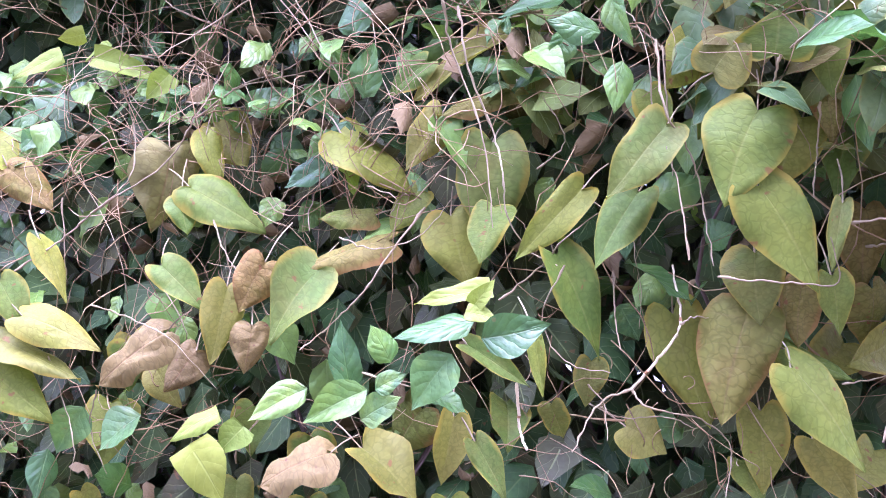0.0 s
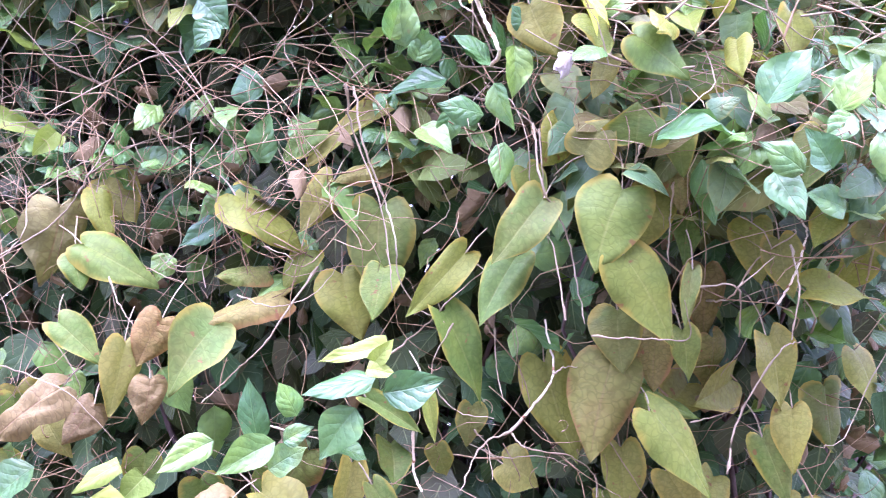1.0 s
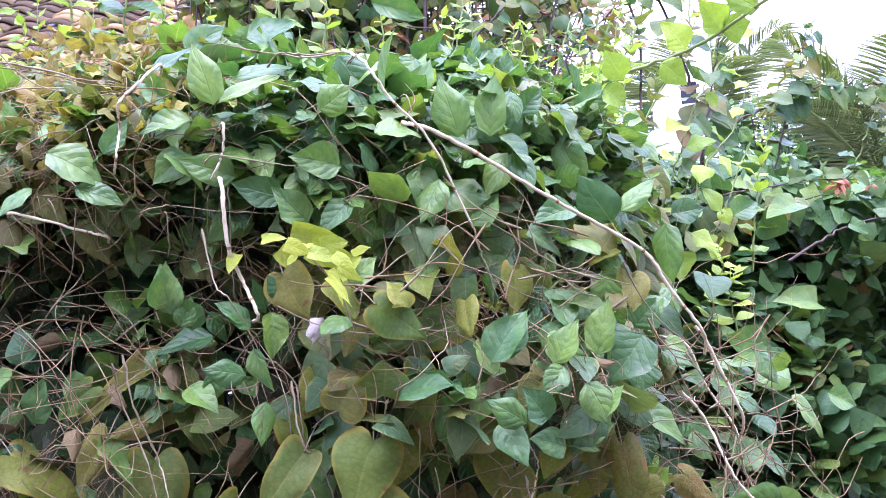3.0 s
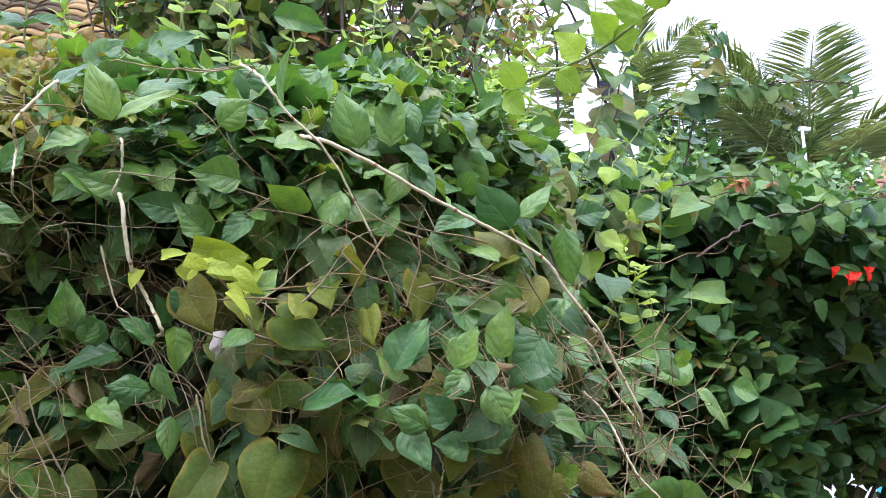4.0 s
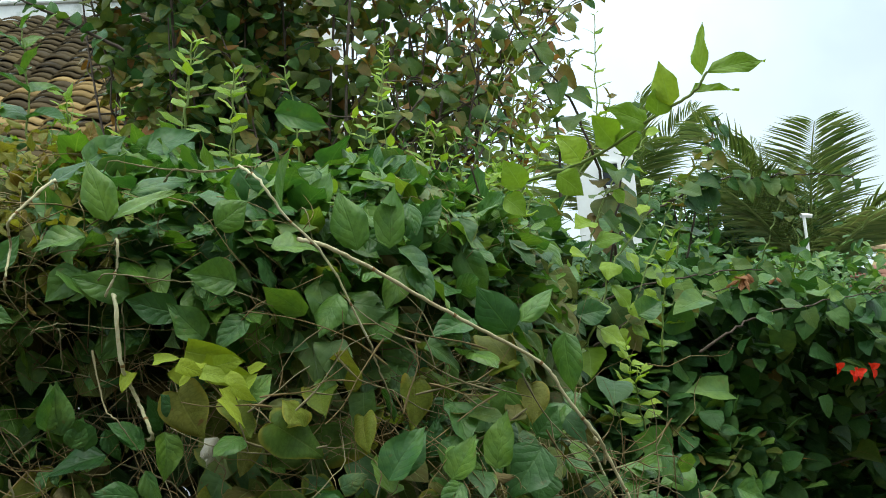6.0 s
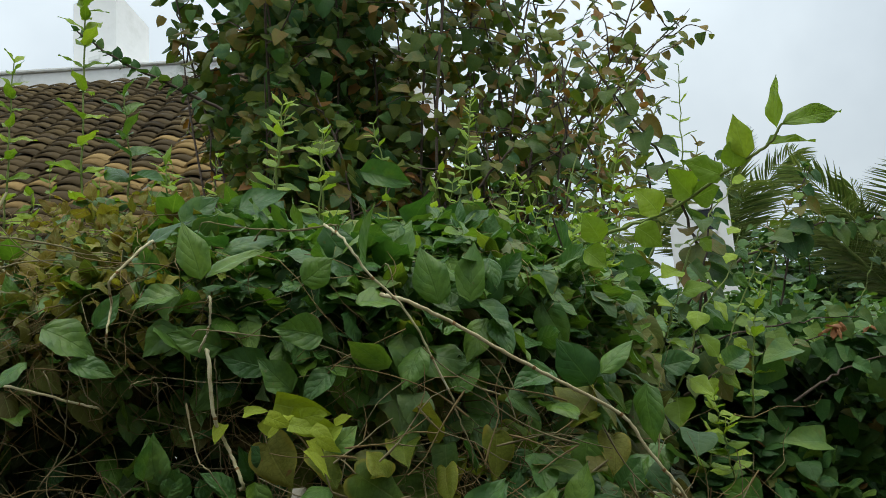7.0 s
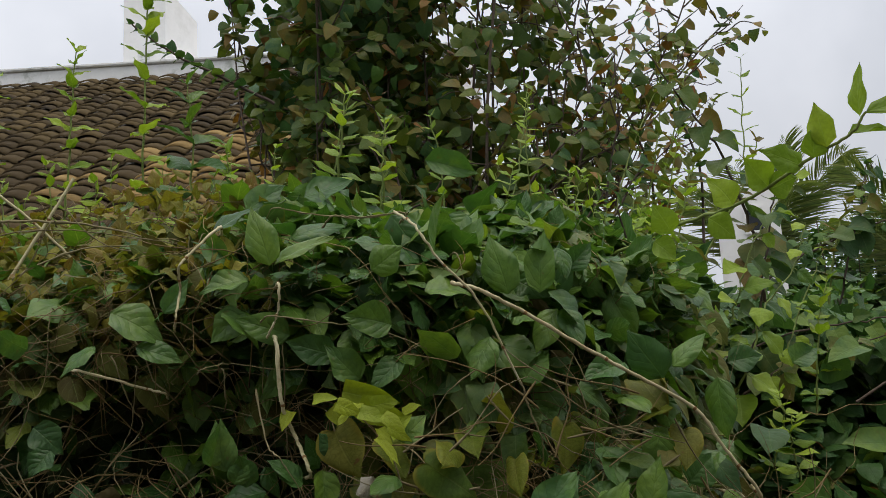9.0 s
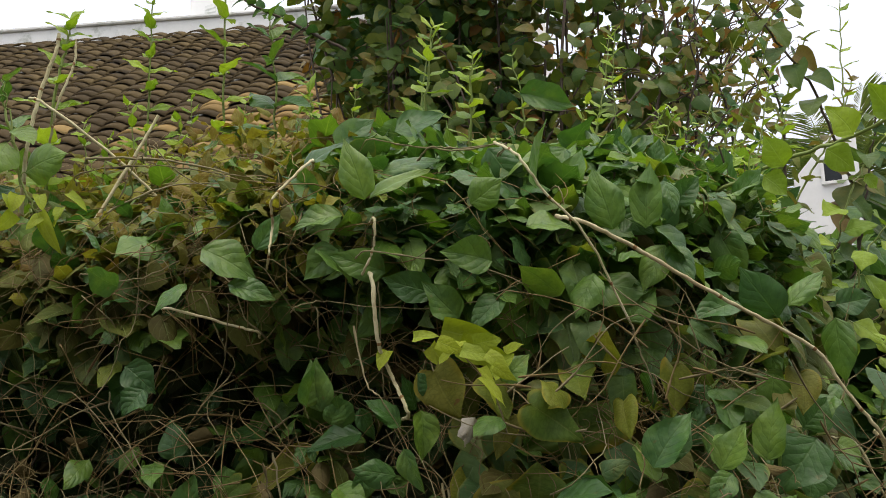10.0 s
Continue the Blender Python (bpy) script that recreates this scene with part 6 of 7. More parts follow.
hung_leaf(me_oval, shrub, (1.491, 1.800, 1.628), (1.554, 1.785, 1.595), 0.059)
hung_leaf(me_oval, shrub, (1.013, 1.420, 1.546), (1.061, 1.405, 1.582), 0.071)
hung_leaf(me_oval, shrub, (1.001, 1.280, 1.486), (0.900, 1.265, 1.504), 0.075)
hung_leaf(me_oval, shrub, (0.976, 1.280, 1.496), (1.042, 1.265, 1.484), 0.062)
hung_leaf(me_oval, shrub, (0.648, 1.160, 1.666), (0.591, 1.145, 1.616), 0.051)
hung_leaf(me_oval, shrub, (0.560, 1.150, 1.694), (0.481, 1.135, 1.683), 0.044)
hung_leaf(me_oval, shrub, (0.492, 1.160, 1.712), (0.453, 1.145, 1.669), 0.042)
hung_leaf(me_oval, shrub, (0.534, 1.150, 1.657), (0.502, 1.135, 1.615), 0.045)
hung_leaf(me_oval, shrub, (0.608, 1.170, 1.637), (0.666, 1.155, 1.650), 0.048)
hung_leaf(me_oval, shrub, (0.839, 1.300, 1.601), (0.872, 1.285, 1.634), 0.049)
hung_leaf(me_oval, shrub, (0.494, 1.140, 1.749), (0.531, 1.125, 1.803), 0.054)
hung_leaf(me_oval, shrub, (0.568, 1.160, 1.754), (0.614, 1.145, 1.791), 0.048)
hung_leaf(me_oval, shrub, (0.644, 1.160, 1.760), (0.609, 1.145, 1.714), 0.055)
hung_leaf(me_oval, shrub, (0.671, 1.160, 1.774), (0.673, 1.145, 1.704), 0.060)
hung_leaf(me_oval, shrub, (-0.074, 1.360, 2.066), (0.002, 1.345, 2.029), 0.066)
hung_leaf(me_oval, shrub, (-0.038, 1.360, 2.016), (0.026, 1.345, 1.996), 0.041)
hung_leaf(me_oval, shrub, (-0.096, 1.400, 2.022), (-0.149, 1.385, 1.996), 0.050)
hung_leaf(me_oval, shrub, (-0.195, 1.440, 2.029), (-0.241, 1.425, 2.045), 0.056)
hung_leaf(me_oval, shrub, (0.115, 1.328, 2.059), (0.066, 1.313, 2.024), 0.050)
hung_leaf(me_oval, shrub, (0.082, 1.319, 2.057), (0.138, 1.304, 2.021), 0.058)
hung_leaf(me_oval, shrub, (0.065, 1.320, 1.840), (0.081, 1.305, 1.902), 0.049)
hung_leaf(me_oval, shrub, (0.097, 1.320, 1.815), (0.112, 1.305, 1.853), 0.032)
hung_leaf(me_oval, shrub, (0.190, 1.300, 1.811), (0.157, 1.285, 1.835), 0.042)
hung_leaf(me_oval, shrub, (-0.230, 1.500, 2.091), (-0.237, 1.485, 2.124), 0.053)
hung_leaf(me_oval, shrub, (-0.185, 1.450, 1.913), (-0.143, 1.435, 1.877), 0.050)
hung_leaf(me_oval, shrub, (-0.157, 1.420, 1.877), (-0.185, 1.405, 1.846), 0.041)
hung_leaf(me_oval, shrub, (0.002, 1.354, 2.064), (0.034, 1.339, 2.112), 0.033)
hung_leaf(me_fresh, shrub, (0.912, 0.950, 2.251), (0.900, 0.935, 2.319), 0.030)
hung_leaf(me_fresh, shrub, (0.914, 0.940, 2.254), (1.001, 0.925, 2.274), 0.031)
hung_leaf(me_fresh, shrub, (0.903, 0.970, 2.232), (0.972, 0.955, 2.239), 0.028)
hung_leaf(me_fresh, shrub, (0.882, 0.990, 2.220), (0.861, 0.975, 2.276), 0.037)
hung_leaf(me_fresh, shrub, (0.864, 1.000, 2.207), (0.868, 0.985, 2.248), 0.040)
hung_leaf(me_fresh, shrub, (0.880, 1.050, 2.210), (0.817, 1.035, 2.232), 0.041)
hung_leaf(me_fresh, shrub, (0.865, 1.120, 2.202), (0.825, 1.105, 2.237), 0.048)
hung_leaf(me_fresh, shrub, (0.865, 1.120, 2.197), (0.906, 1.105, 2.211), 0.043)
hung_leaf(me_fresh, shrub, (0.837, 1.180, 2.188), (0.806, 1.165, 2.228), 0.053)
hung_leaf(me_fresh, shrub, (0.817, 1.220, 2.179), (0.854, 1.205, 2.147), 0.045)
hung_leaf(me_fresh, shrub, (0.793, 1.300, 2.175), (0.761, 1.285, 2.214), 0.046)
hung_leaf(me_fresh, shrub, (0.784, 1.350, 2.172), (0.815, 1.335, 2.140), 0.044)
hung_leaf(me_boug, side, (2.625, 2.600, 2.103), (2.590, 2.585, 1.970), 0.120)
hung_leaf(me_boug, side, (2.927, 2.600, 2.131), (2.950, 2.585, 2.037), 0.100)
hung_leaf(me_boug, side, (1.531, 1.900, 2.058), (1.439, 1.885, 2.032), 0.067)
hung_leaf(me_boug, side, (1.462, 1.950, 2.028), (1.530, 1.935, 2.002), 0.081)
hung_leaf(me_boug, side, (1.925, 2.400, 1.844), (1.800, 2.385, 1.869), 0.100)
hung_leaf(me_pale, vine, (0.276, 1.215, 1.814), (0.259, 1.200, 1.778), 0.024)
hung_leaf(me_pale, vine, (0.268, 1.212, 1.806), (0.252, 1.197, 1.790), 0.016)
hung_leaf(me_rust, side, (1.663, 1.880, 2.099), (1.605, 1.865, 2.106), 0.019)
hung_leaf(me_rust, side, (1.642, 1.880, 2.103), (1.614, 1.865, 2.069), 0.017)
hung_leaf(me_rust, side, (1.647, 1.880, 2.109), (1.655, 1.865, 2.091), 0.012)
hung_leaf(me_rust, side, (1.634, 1.870, 2.096), (1.631, 1.855, 2.068), 0.010)
hung_leaf(me_rust, side, (1.628, 1.890, 2.097), (1.585, 1.875, 2.085), 0.008)
hung_leaf(me_rust, side, (1.822, 2.000, 2.113), (1.792, 1.985, 2.098), 0.009)
hung_leaf(me_rust, side, (1.828, 2.000, 2.117), (1.830, 1.985, 2.104), 0.008)
hung_leaf(me_lime, vine, (0.221, 1.160, 1.909), (0.249, 1.145, 1.895), 0.022)
hung_leaf(me_lime, vine, (0.253, 1.170, 1.908), (0.220, 1.155, 1.886), 0.026)
hung_leaf(me_lime, vine, (0.265, 1.150, 1.903), (0.296, 1.135, 1.908), 0.027)
hung_leaf(me_lime, vine, (0.278, 1.140, 1.890), (0.304, 1.125, 1.870), 0.022)
hung_leaf(me_lime, vine, (0.249, 1.150, 1.896), (0.284, 1.135, 1.886), 0.025)
hung_leaf(me_lime, vine, (0.267, 1.130, 1.861), (0.296, 1.115, 1.827), 0.018)
hung_leaf(me_lime, vine, (0.194, 1.180, 1.915), (0.222, 1.165, 1.920), 0.021)
hung_leaf(me_lime, vine, (0.283, 1.130, 1.875), (0.307, 1.115, 1.855), 0.016)
hung_leaf(me_lime, vine, (0.729, 1.250, 1.855), (0.734, 1.235, 1.837), 0.014)
hung_leaf(me_heart, vine, (0.341, 1.177, 1.825), (0.405, 1.161, 1.785), 0.076)
hung_leaf(me_heart, vine, (0.439, 1.317, 1.934), (0.468, 1.302, 1.897), 0.051)
hung_leaf(me_heart, vine, (0.594, 1.312, 1.869), (0.650, 1.296, 1.840), 0.069)
hung_leaf(me_heart, vine, (0.500, 1.305, 1.982), (0.546, 1.289, 1.936), 0.051)
hung_leaf(me_heart, vine, (0.364, 1.332, 1.937), (0.401, 1.316, 1.885), 0.059)
hung_leaf(me_heart, vine, (0.232, 1.260, 1.879), (0.260, 1.244, 1.815), 0.071)

# ---- dry twigs and stems: thickness and course ----
twig(0.0028, (-0.586, 1.520, 1.464), (-0.535, 1.537, 1.503), (-0.476, 1.503, 1.542), (-0.427, 1.520, 1.595), (-0.430, 1.537, 1.667), (-0.439, 1.502, 1.724))
twig(0.0025, (-0.499, 1.567, 1.545), (-0.391, 1.551, 1.614), (-0.344, 1.532, 1.675), (-0.308, 1.567, 1.758), (-0.310, 1.550, 1.818))
twig(0.0022, (-0.356, 1.578, 1.680), (-0.281, 1.544, 1.722), (-0.198, 1.558, 1.763), (-0.176, 1.578, 1.848))
twig(0.0022, (-0.313, 1.583, 1.721), (-0.198, 1.561, 1.744), (-0.148, 1.596, 1.762), (-0.081, 1.582, 1.763))
twig(0.0028, (0.019, 1.315, 1.781), (0.032, 1.326, 1.712), (0.063, 1.349, 1.635), (0.073, 1.315, 1.590), (0.078, 1.327, 1.541), (0.104, 1.349, 1.502), (0.136, 1.314, 1.483))
twig(0.0022, (-0.224, 1.531, 1.751), (-0.232, 1.565, 1.664), (-0.217, 1.554, 1.585), (-0.245, 1.531, 1.545))
twig(0.0024, (-0.137, 1.474, 1.651), (-0.177, 1.499, 1.560), (-0.174, 1.466, 1.522))
twig(0.0026, (0.070, 1.343, 1.441), (0.120, 1.336, 1.483), (0.146, 1.310, 1.516), (0.204, 1.343, 1.558))
twig(0.003, (-0.022, 1.420, 1.552), (-0.068, 1.387, 1.487), (-0.097, 1.393, 1.445), (-0.135, 1.420, 1.408), (-0.172, 1.387, 1.375))
twig(0.003, (0.237, 1.258, 1.732), (0.242, 1.230, 1.654), (0.273, 1.262, 1.614), (0.288, 1.258, 1.565), (0.296, 1.230, 1.486))
twig(0.002, (0.242, 1.249, 1.724), (0.248, 1.251, 1.669), (0.257, 1.280, 1.616), (0.255, 1.249, 1.583))
twig(0.0028, (0.351, 1.180, 1.701), (0.351, 1.210, 1.676), (0.344, 1.210, 1.643))
twig(0.0024, (0.400, 1.209, 1.658), (0.406, 1.240, 1.614), (0.395, 1.211, 1.558))
twig(0.0032, (0.222, 1.318, 1.342), (0.186, 1.321, 1.324), (0.153, 1.290, 1.274))
woody_stem(0.0034, (0.224, 1.330, 1.340), (0.247, 1.302, 1.376), (0.274, 1.298, 1.418), (0.270, 1.330, 1.485))
twig(0.0026, (0.223, 1.323, 1.341), (0.240, 1.290, 1.325), (0.302, 1.317, 1.309), (0.337, 1.323, 1.277), (0.325, 1.290, 1.227))
twig(0.0022, (0.273, 1.294, 1.419), (0.291, 1.286, 1.429), (0.333, 1.320, 1.418))
twig(0.0024, (0.288, 1.171, 1.476), (0.368, 1.195, 1.470), (0.418, 1.204, 1.471), (0.400, 1.171, 1.517))
woody_stem(0.0034, (0.089, 1.245, 1.356), (0.094, 1.279, 1.301), (0.101, 1.256, 1.282))
twig(0.0022, (-0.460, 1.463, 1.423), (-0.418, 1.476, 1.408), (-0.349, 1.441, 1.382), (-0.292, 1.463, 1.315))
twig(0.0024, (-0.308, 1.498, 1.536), (-0.286, 1.478, 1.491), (-0.268, 1.464, 1.469))
twig(0.002, (-0.530, 1.717, 1.799), (-0.474, 1.682, 1.820), (-0.463, 1.701, 1.875))
twig(0.002, (-0.681, 1.680, 1.733), (-0.596, 1.663, 1.721), (-0.567, 1.698, 1.754), (-0.500, 1.679, 1.768))
twig(0.002, (-0.530, 1.543, 1.566), (-0.531, 1.559, 1.472), (-0.536, 1.578, 1.448))
twig(0.002, (-0.465, 1.502, 1.307), (-0.485, 1.536, 1.248), (-0.456, 1.521, 1.190))
twig(0.0018, (-0.529, 1.497, 1.352), (-0.518, 1.518, 1.296), (-0.488, 1.484, 1.234), (-0.501, 1.498, 1.179))
twig(0.0024, (0.200, 1.315, 1.478), (0.202, 1.303, 1.427), (0.205, 1.281, 1.390))
twig(0.0018, (-0.129, 1.419, 1.514), (-0.083, 1.385, 1.500), (-0.029, 1.396, 1.515), (0.012, 1.419, 1.565))
twig(0.0018, (-0.295, 1.605, 1.741), (-0.264, 1.581, 1.689), (-0.239, 1.614, 1.685), (-0.189, 1.605, 1.701))
twig(0.0018, (-0.234, 1.587, 1.738), (-0.171, 1.594, 1.707), (-0.125, 1.620, 1.662), (-0.081, 1.586, 1.643))
twig(0.0018, (-0.369, 1.580, 1.704), (-0.288, 1.613, 1.701), (-0.205, 1.607, 1.733), (-0.121, 1.580, 1.722))
twig(0.0018, (-0.284, 1.592, 1.803), (-0.257, 1.620, 1.743), (-0.234, 1.588, 1.658))
twig(0.0018, (-0.190, 1.611, 1.766), (-0.124, 1.609, 1.702), (-0.057, 1.580, 1.611), (0.006, 1.611, 1.574))
twig(0.0018, (-0.439, 1.600, 1.650), (-0.366, 1.570, 1.695), (-0.310, 1.570, 1.711))
twig(0.0018, (-0.409, 1.561, 1.466), (-0.352, 1.530, 1.382), (-0.383, 1.560, 1.340))
twig(0.0018, (-0.049, 1.491, 1.471), (-0.034, 1.489, 1.442), (-0.066, 1.520, 1.410))
twig(0.002, (0.142, 1.280, 1.484), (0.119, 1.308, 1.425), (0.146, 1.312, 1.374), (0.194, 1.280, 1.365))
twig(0.0018, (0.183, 1.287, 1.326), (0.212, 1.320, 1.309), (0.259, 1.293, 1.314), (0.290, 1.287, 1.303))
twig(0.0018, (0.170, 1.286, 1.351), (0.190, 1.293, 1.325), (0.189, 1.260, 1.293))
twig(0.002, (0.114, 1.359, 1.597), (0.145, 1.335, 1.628), (0.118, 1.326, 1.679))
twig(0.0018, (-0.096, 1.435, 1.579), (-0.058, 1.401, 1.563), (-0.066, 1.424, 1.543))
twig(0.002, (-0.081, 1.257, 1.364), (-0.018, 1.245, 1.348), (0.018, 1.279, 1.337))
twig(0.0022, (0.265, 1.202, 1.492), (0.256, 1.222, 1.570), (0.246, 1.236, 1.613))
twig(0.002, (0.450, 1.283, 1.356), (0.505, 1.318, 1.360), (0.523, 1.298, 1.374))
twig(0.003, (0.465, 1.200, 1.306), (0.487, 1.217, 1.372), (0.522, 1.182, 1.454), (0.559, 1.201, 1.465))
twig(0.0026, (0.120, 1.197, 1.935), (0.132, 1.180, 1.863), (0.147, 1.162, 1.841), (0.176, 1.197, 1.800))
twig(0.003, (0.544, 1.198, 1.583), (0.538, 1.163, 1.532), (0.537, 1.179, 1.469))
twig(0.003, (0.424, 1.192, 1.532), (0.465, 1.172, 1.532), (0.482, 1.206, 1.471))
twig(0.0022, (0.466, 1.175, 1.531), (0.519, 1.187, 1.569))
twig(0.0028, (0.004, 1.221, 1.769), (0.018, 1.255, 1.710), (0.049, 1.244, 1.624), (0.061, 1.221, 1.524))
woody_stem(0.0036, (0.318, 1.20, 2.180), (0.330, 1.125, 2.140), (0.362, 1.12, 2.090), (0.415, 1.125, 2.032), (0.473, 1.15, 1.925))
woody_stem(0.0054, (0.385, 1.160, 2.069), (0.410, 1.130, 2.055), (0.471, 1.130, 2.025), (0.546, 1.130, 1.980), (0.628, 1.130, 1.933), (0.715, 1.130, 1.883), (0.750, 1.130, 1.832), (0.799, 1.130, 1.766), (0.822, 1.170, 1.735))
twig(0.0028, (0.468, 1.150, 1.935), (0.474, 1.148, 1.922), (0.484, 1.155, 1.890), (0.500, 1.160, 1.850), (0.504, 1.180, 1.820), (0.511, 1.250, 1.800))
woody_stem(0.0048, (0.792, 1.140, 1.775), (0.803, 1.135, 1.758), (0.832, 1.140, 1.702), (0.864, 1.150, 1.640), (0.890, 1.210, 1.600))
woody_stem(0.006, (0.155, 1.358, 2.025), (0.156, 1.289, 2.012), (0.162, 1.291, 1.927), (0.183, 1.320, 1.880), (0.200, 1.289, 1.826), (0.202, 1.354, 1.819))
twig(0.0022, (0.165, 1.365, 2.018), (0.166, 1.300, 2.005), (0.171, 1.330, 1.922), (0.173, 1.329, 1.843), (0.174, 1.399, 1.832))
twig(0.0028, (0.350, 1.315, 2.192), (0.341, 1.250, 2.192), (0.282, 1.280, 2.191), (0.208, 1.250, 2.189), (0.156, 1.250, 2.197), (0.148, 1.320, 2.198))
twig(0.0024, (0.423, 1.334, 2.139), (0.423, 1.261, 2.133), (0.426, 1.244, 2.088), (0.431, 1.242, 2.071), (0.432, 1.312, 2.068))
woody_stem(0.004, (0.086, 1.394, 2.192), (0.079, 1.320, 2.185), (0.034, 1.292, 2.136), (0.022, 1.288, 2.118), (0.024, 1.320, 2.091), (0.017, 1.292, 2.044), (0.016, 1.357, 2.037))
woody_stem(0.004, (0.160, 1.336, 2.095), (0.160, 1.267, 2.089), (0.158, 1.274, 2.049), (0.145, 1.293, 2.019), (0.143, 1.365, 2.015))
twig(0.003, (0.085, 1.443, 1.987), (0.086, 1.377, 1.980), (0.090, 1.401, 1.933), (0.090, 1.475, 1.926))
twig(0.0024, (-0.077, 1.496, 2.019), (-0.073, 1.428, 2.008), (-0.048, 1.441, 1.941), (-0.031, 1.452, 1.907), (-0.078, 1.431, 1.850), (-0.086, 1.497, 1.841))
twig(0.002, (-0.257, 1.553, 2.027), (-0.249, 1.485, 2.019), (-0.201, 1.502, 1.968), (-0.214, 1.496, 1.900), (-0.243, 1.485, 1.859), (-0.248, 1.554, 1.853))
twig(0.002, (-0.165, 1.522, 2.098), (-0.166, 1.453, 2.083), (-0.173, 1.465, 1.981), (-0.192, 1.431, 1.945), (-0.225, 1.454, 1.914), (-0.230, 1.527, 1.910))
twig(0.0022, (-0.259, 1.542, 2.053), (-0.248, 1.468, 2.052), (-0.173, 1.447, 2.039), (-0.082, 1.429, 2.078), (-0.007, 1.387, 2.122), (0.004, 1.451, 2.128))
twig(0.0024, (-0.277, 1.592, 2.216), (-0.261, 1.517, 2.217), (-0.156, 1.482, 2.221), (-0.054, 1.502, 2.215), (0.026, 1.486, 2.197), (0.038, 1.553, 2.195))
twig(0.0024, (-0.165, 1.622, 2.278), (-0.155, 1.549, 2.269), (-0.090, 1.533, 2.208), (0.026, 1.442, 2.173), (0.063, 1.500, 2.220), (0.068, 1.579, 2.227))
twig(0.002, (-0.168, 1.550, 2.243), (-0.173, 1.483, 2.232), (-0.207, 1.500, 2.163), (-0.258, 1.517, 2.112), (-0.265, 1.590, 2.105))
twig(0.002, (-0.037, 1.447, 1.997), (-0.038, 1.382, 1.985), (-0.046, 1.417, 1.906), (-0.069, 1.401, 1.848), (-0.052, 1.382, 1.807), (-0.049, 1.449, 1.801))
woody_stem(0.004, (-0.135, 1.499, 1.997), (-0.121, 1.425, 1.992), (-0.029, 1.393, 1.961), (0.002, 1.387, 1.951), (0.007, 1.456, 1.950))
woody_stem(0.0045, (0.927, 1.487, 1.765), (0.932, 1.415, 1.753), (0.960, 1.403, 1.677), (0.994, 1.381, 1.605), (1.036, 1.416, 1.510), (1.118, 1.403, 1.394), (1.130, 1.471, 1.377))
twig(0.003, (0.985, 1.514, 1.648), (0.976, 1.439, 1.656), (0.921, 1.405, 1.710), (0.900, 1.416, 1.761), (0.897, 1.488, 1.769))
twig(0.003, (1.000, 1.459, 1.603), (0.995, 1.385, 1.595), (0.964, 1.361, 1.542), (0.997, 1.394, 1.478), (1.002, 1.469, 1.469))
twig(0.0028, (0.498, 1.353, 1.509), (0.501, 1.277, 1.516), (0.519, 1.240, 1.564), (0.548, 1.193, 1.597), (0.553, 1.256, 1.602))
woody_stem(0.0028, (0.543, 1.230, 1.510), (0.549, 1.200, 1.544), (0.556, 1.190, 1.577), (0.561, 1.190, 1.601), (0.566, 1.230, 1.622))
twig(0.002, (0.443, 1.316, 1.842), (0.450, 1.242, 1.839), (0.498, 1.221, 1.817), (0.555, 1.238, 1.846), (0.551, 1.243, 1.880), (0.551, 1.313, 1.885))
twig(0.002, (0.499, 1.308, 1.830), (0.502, 1.231, 1.826), (0.520, 1.190, 1.798), (0.495, 1.144, 1.767), (0.492, 1.207, 1.762))
twig(0.002, (0.644, 1.345, 1.836), (0.651, 1.270, 1.842), (0.699, 1.239, 1.887), (0.718, 1.241, 1.894), (0.721, 1.311, 1.896))
twig(0.002, (0.573, 1.339, 1.863), (0.584, 1.271, 1.864), (0.658, 1.280, 1.869), (0.742, 1.310, 1.858), (0.755, 1.384, 1.856))
twig(0.002, (0.889, 1.418, 1.667), (0.873, 1.341, 1.666), (0.770, 1.292, 1.660), (0.687, 1.181, 1.677), (0.628, 1.111, 1.706), (0.619, 1.170, 1.711))
twig(0.002, (1.003, 1.426, 1.695), (1.015, 1.360, 1.689), (1.096, 1.388, 1.652), (1.154, 1.392, 1.625), (1.163, 1.462, 1.621))
twig(0.002, (0.846, 1.453, 1.698), (0.857, 1.387, 1.688), (0.929, 1.420, 1.622), (0.973, 1.393, 1.646), (1.021, 1.388, 1.611), (1.029, 1.457, 1.606))
twig(0.002, (0.755, 1.361, 1.643), (0.774, 1.307, 1.642), (0.905, 1.413, 1.635), (0.949, 1.380, 1.601), (0.956, 1.445, 1.596))
twig(0.0022, (1.004, 1.493, 1.613), (1.004, 1.419, 1.603), (1.004, 1.395, 1.535), (0.951, 1.386, 1.505), (0.952, 1.419, 1.455), (0.952, 1.494, 1.447))
twig(0.0022, (1.064, 1.490, 1.594), (1.057, 1.415, 1.587), (1.008, 1.381, 1.535), (1.061, 1.405, 1.487), (1.069, 1.478, 1.480))
twig(0.0028, (0.230, 1.308, 2.183), (0.236, 1.236, 2.182), (0.276, 1.225, 2.178), (0.347, 1.259, 2.194), (0.358, 1.334, 2.196))
twig(0.0022, (0.135, 1.288, 2.038), (0.144, 1.222, 2.037), (0.210, 1.243, 2.031), (0.285, 1.253, 2.023), (0.355, 1.221, 1.989), (0.365, 1.287, 1.984))
twig(0.0018, (0.048, 1.348, 1.973), (0.055, 1.284, 1.974), (0.097, 1.318, 1.984), (0.161, 1.298, 1.972), (0.272, 1.283, 1.969), (0.360, 1.247, 1.996), (0.373, 1.311, 2.001))
woody_stem(0.0045, (0.819, 1.241, 1.681), (0.865, 1.257, 1.636), (0.886, 1.222, 1.551), (0.944, 1.241, 1.494), (1.001, 1.257, 1.436))
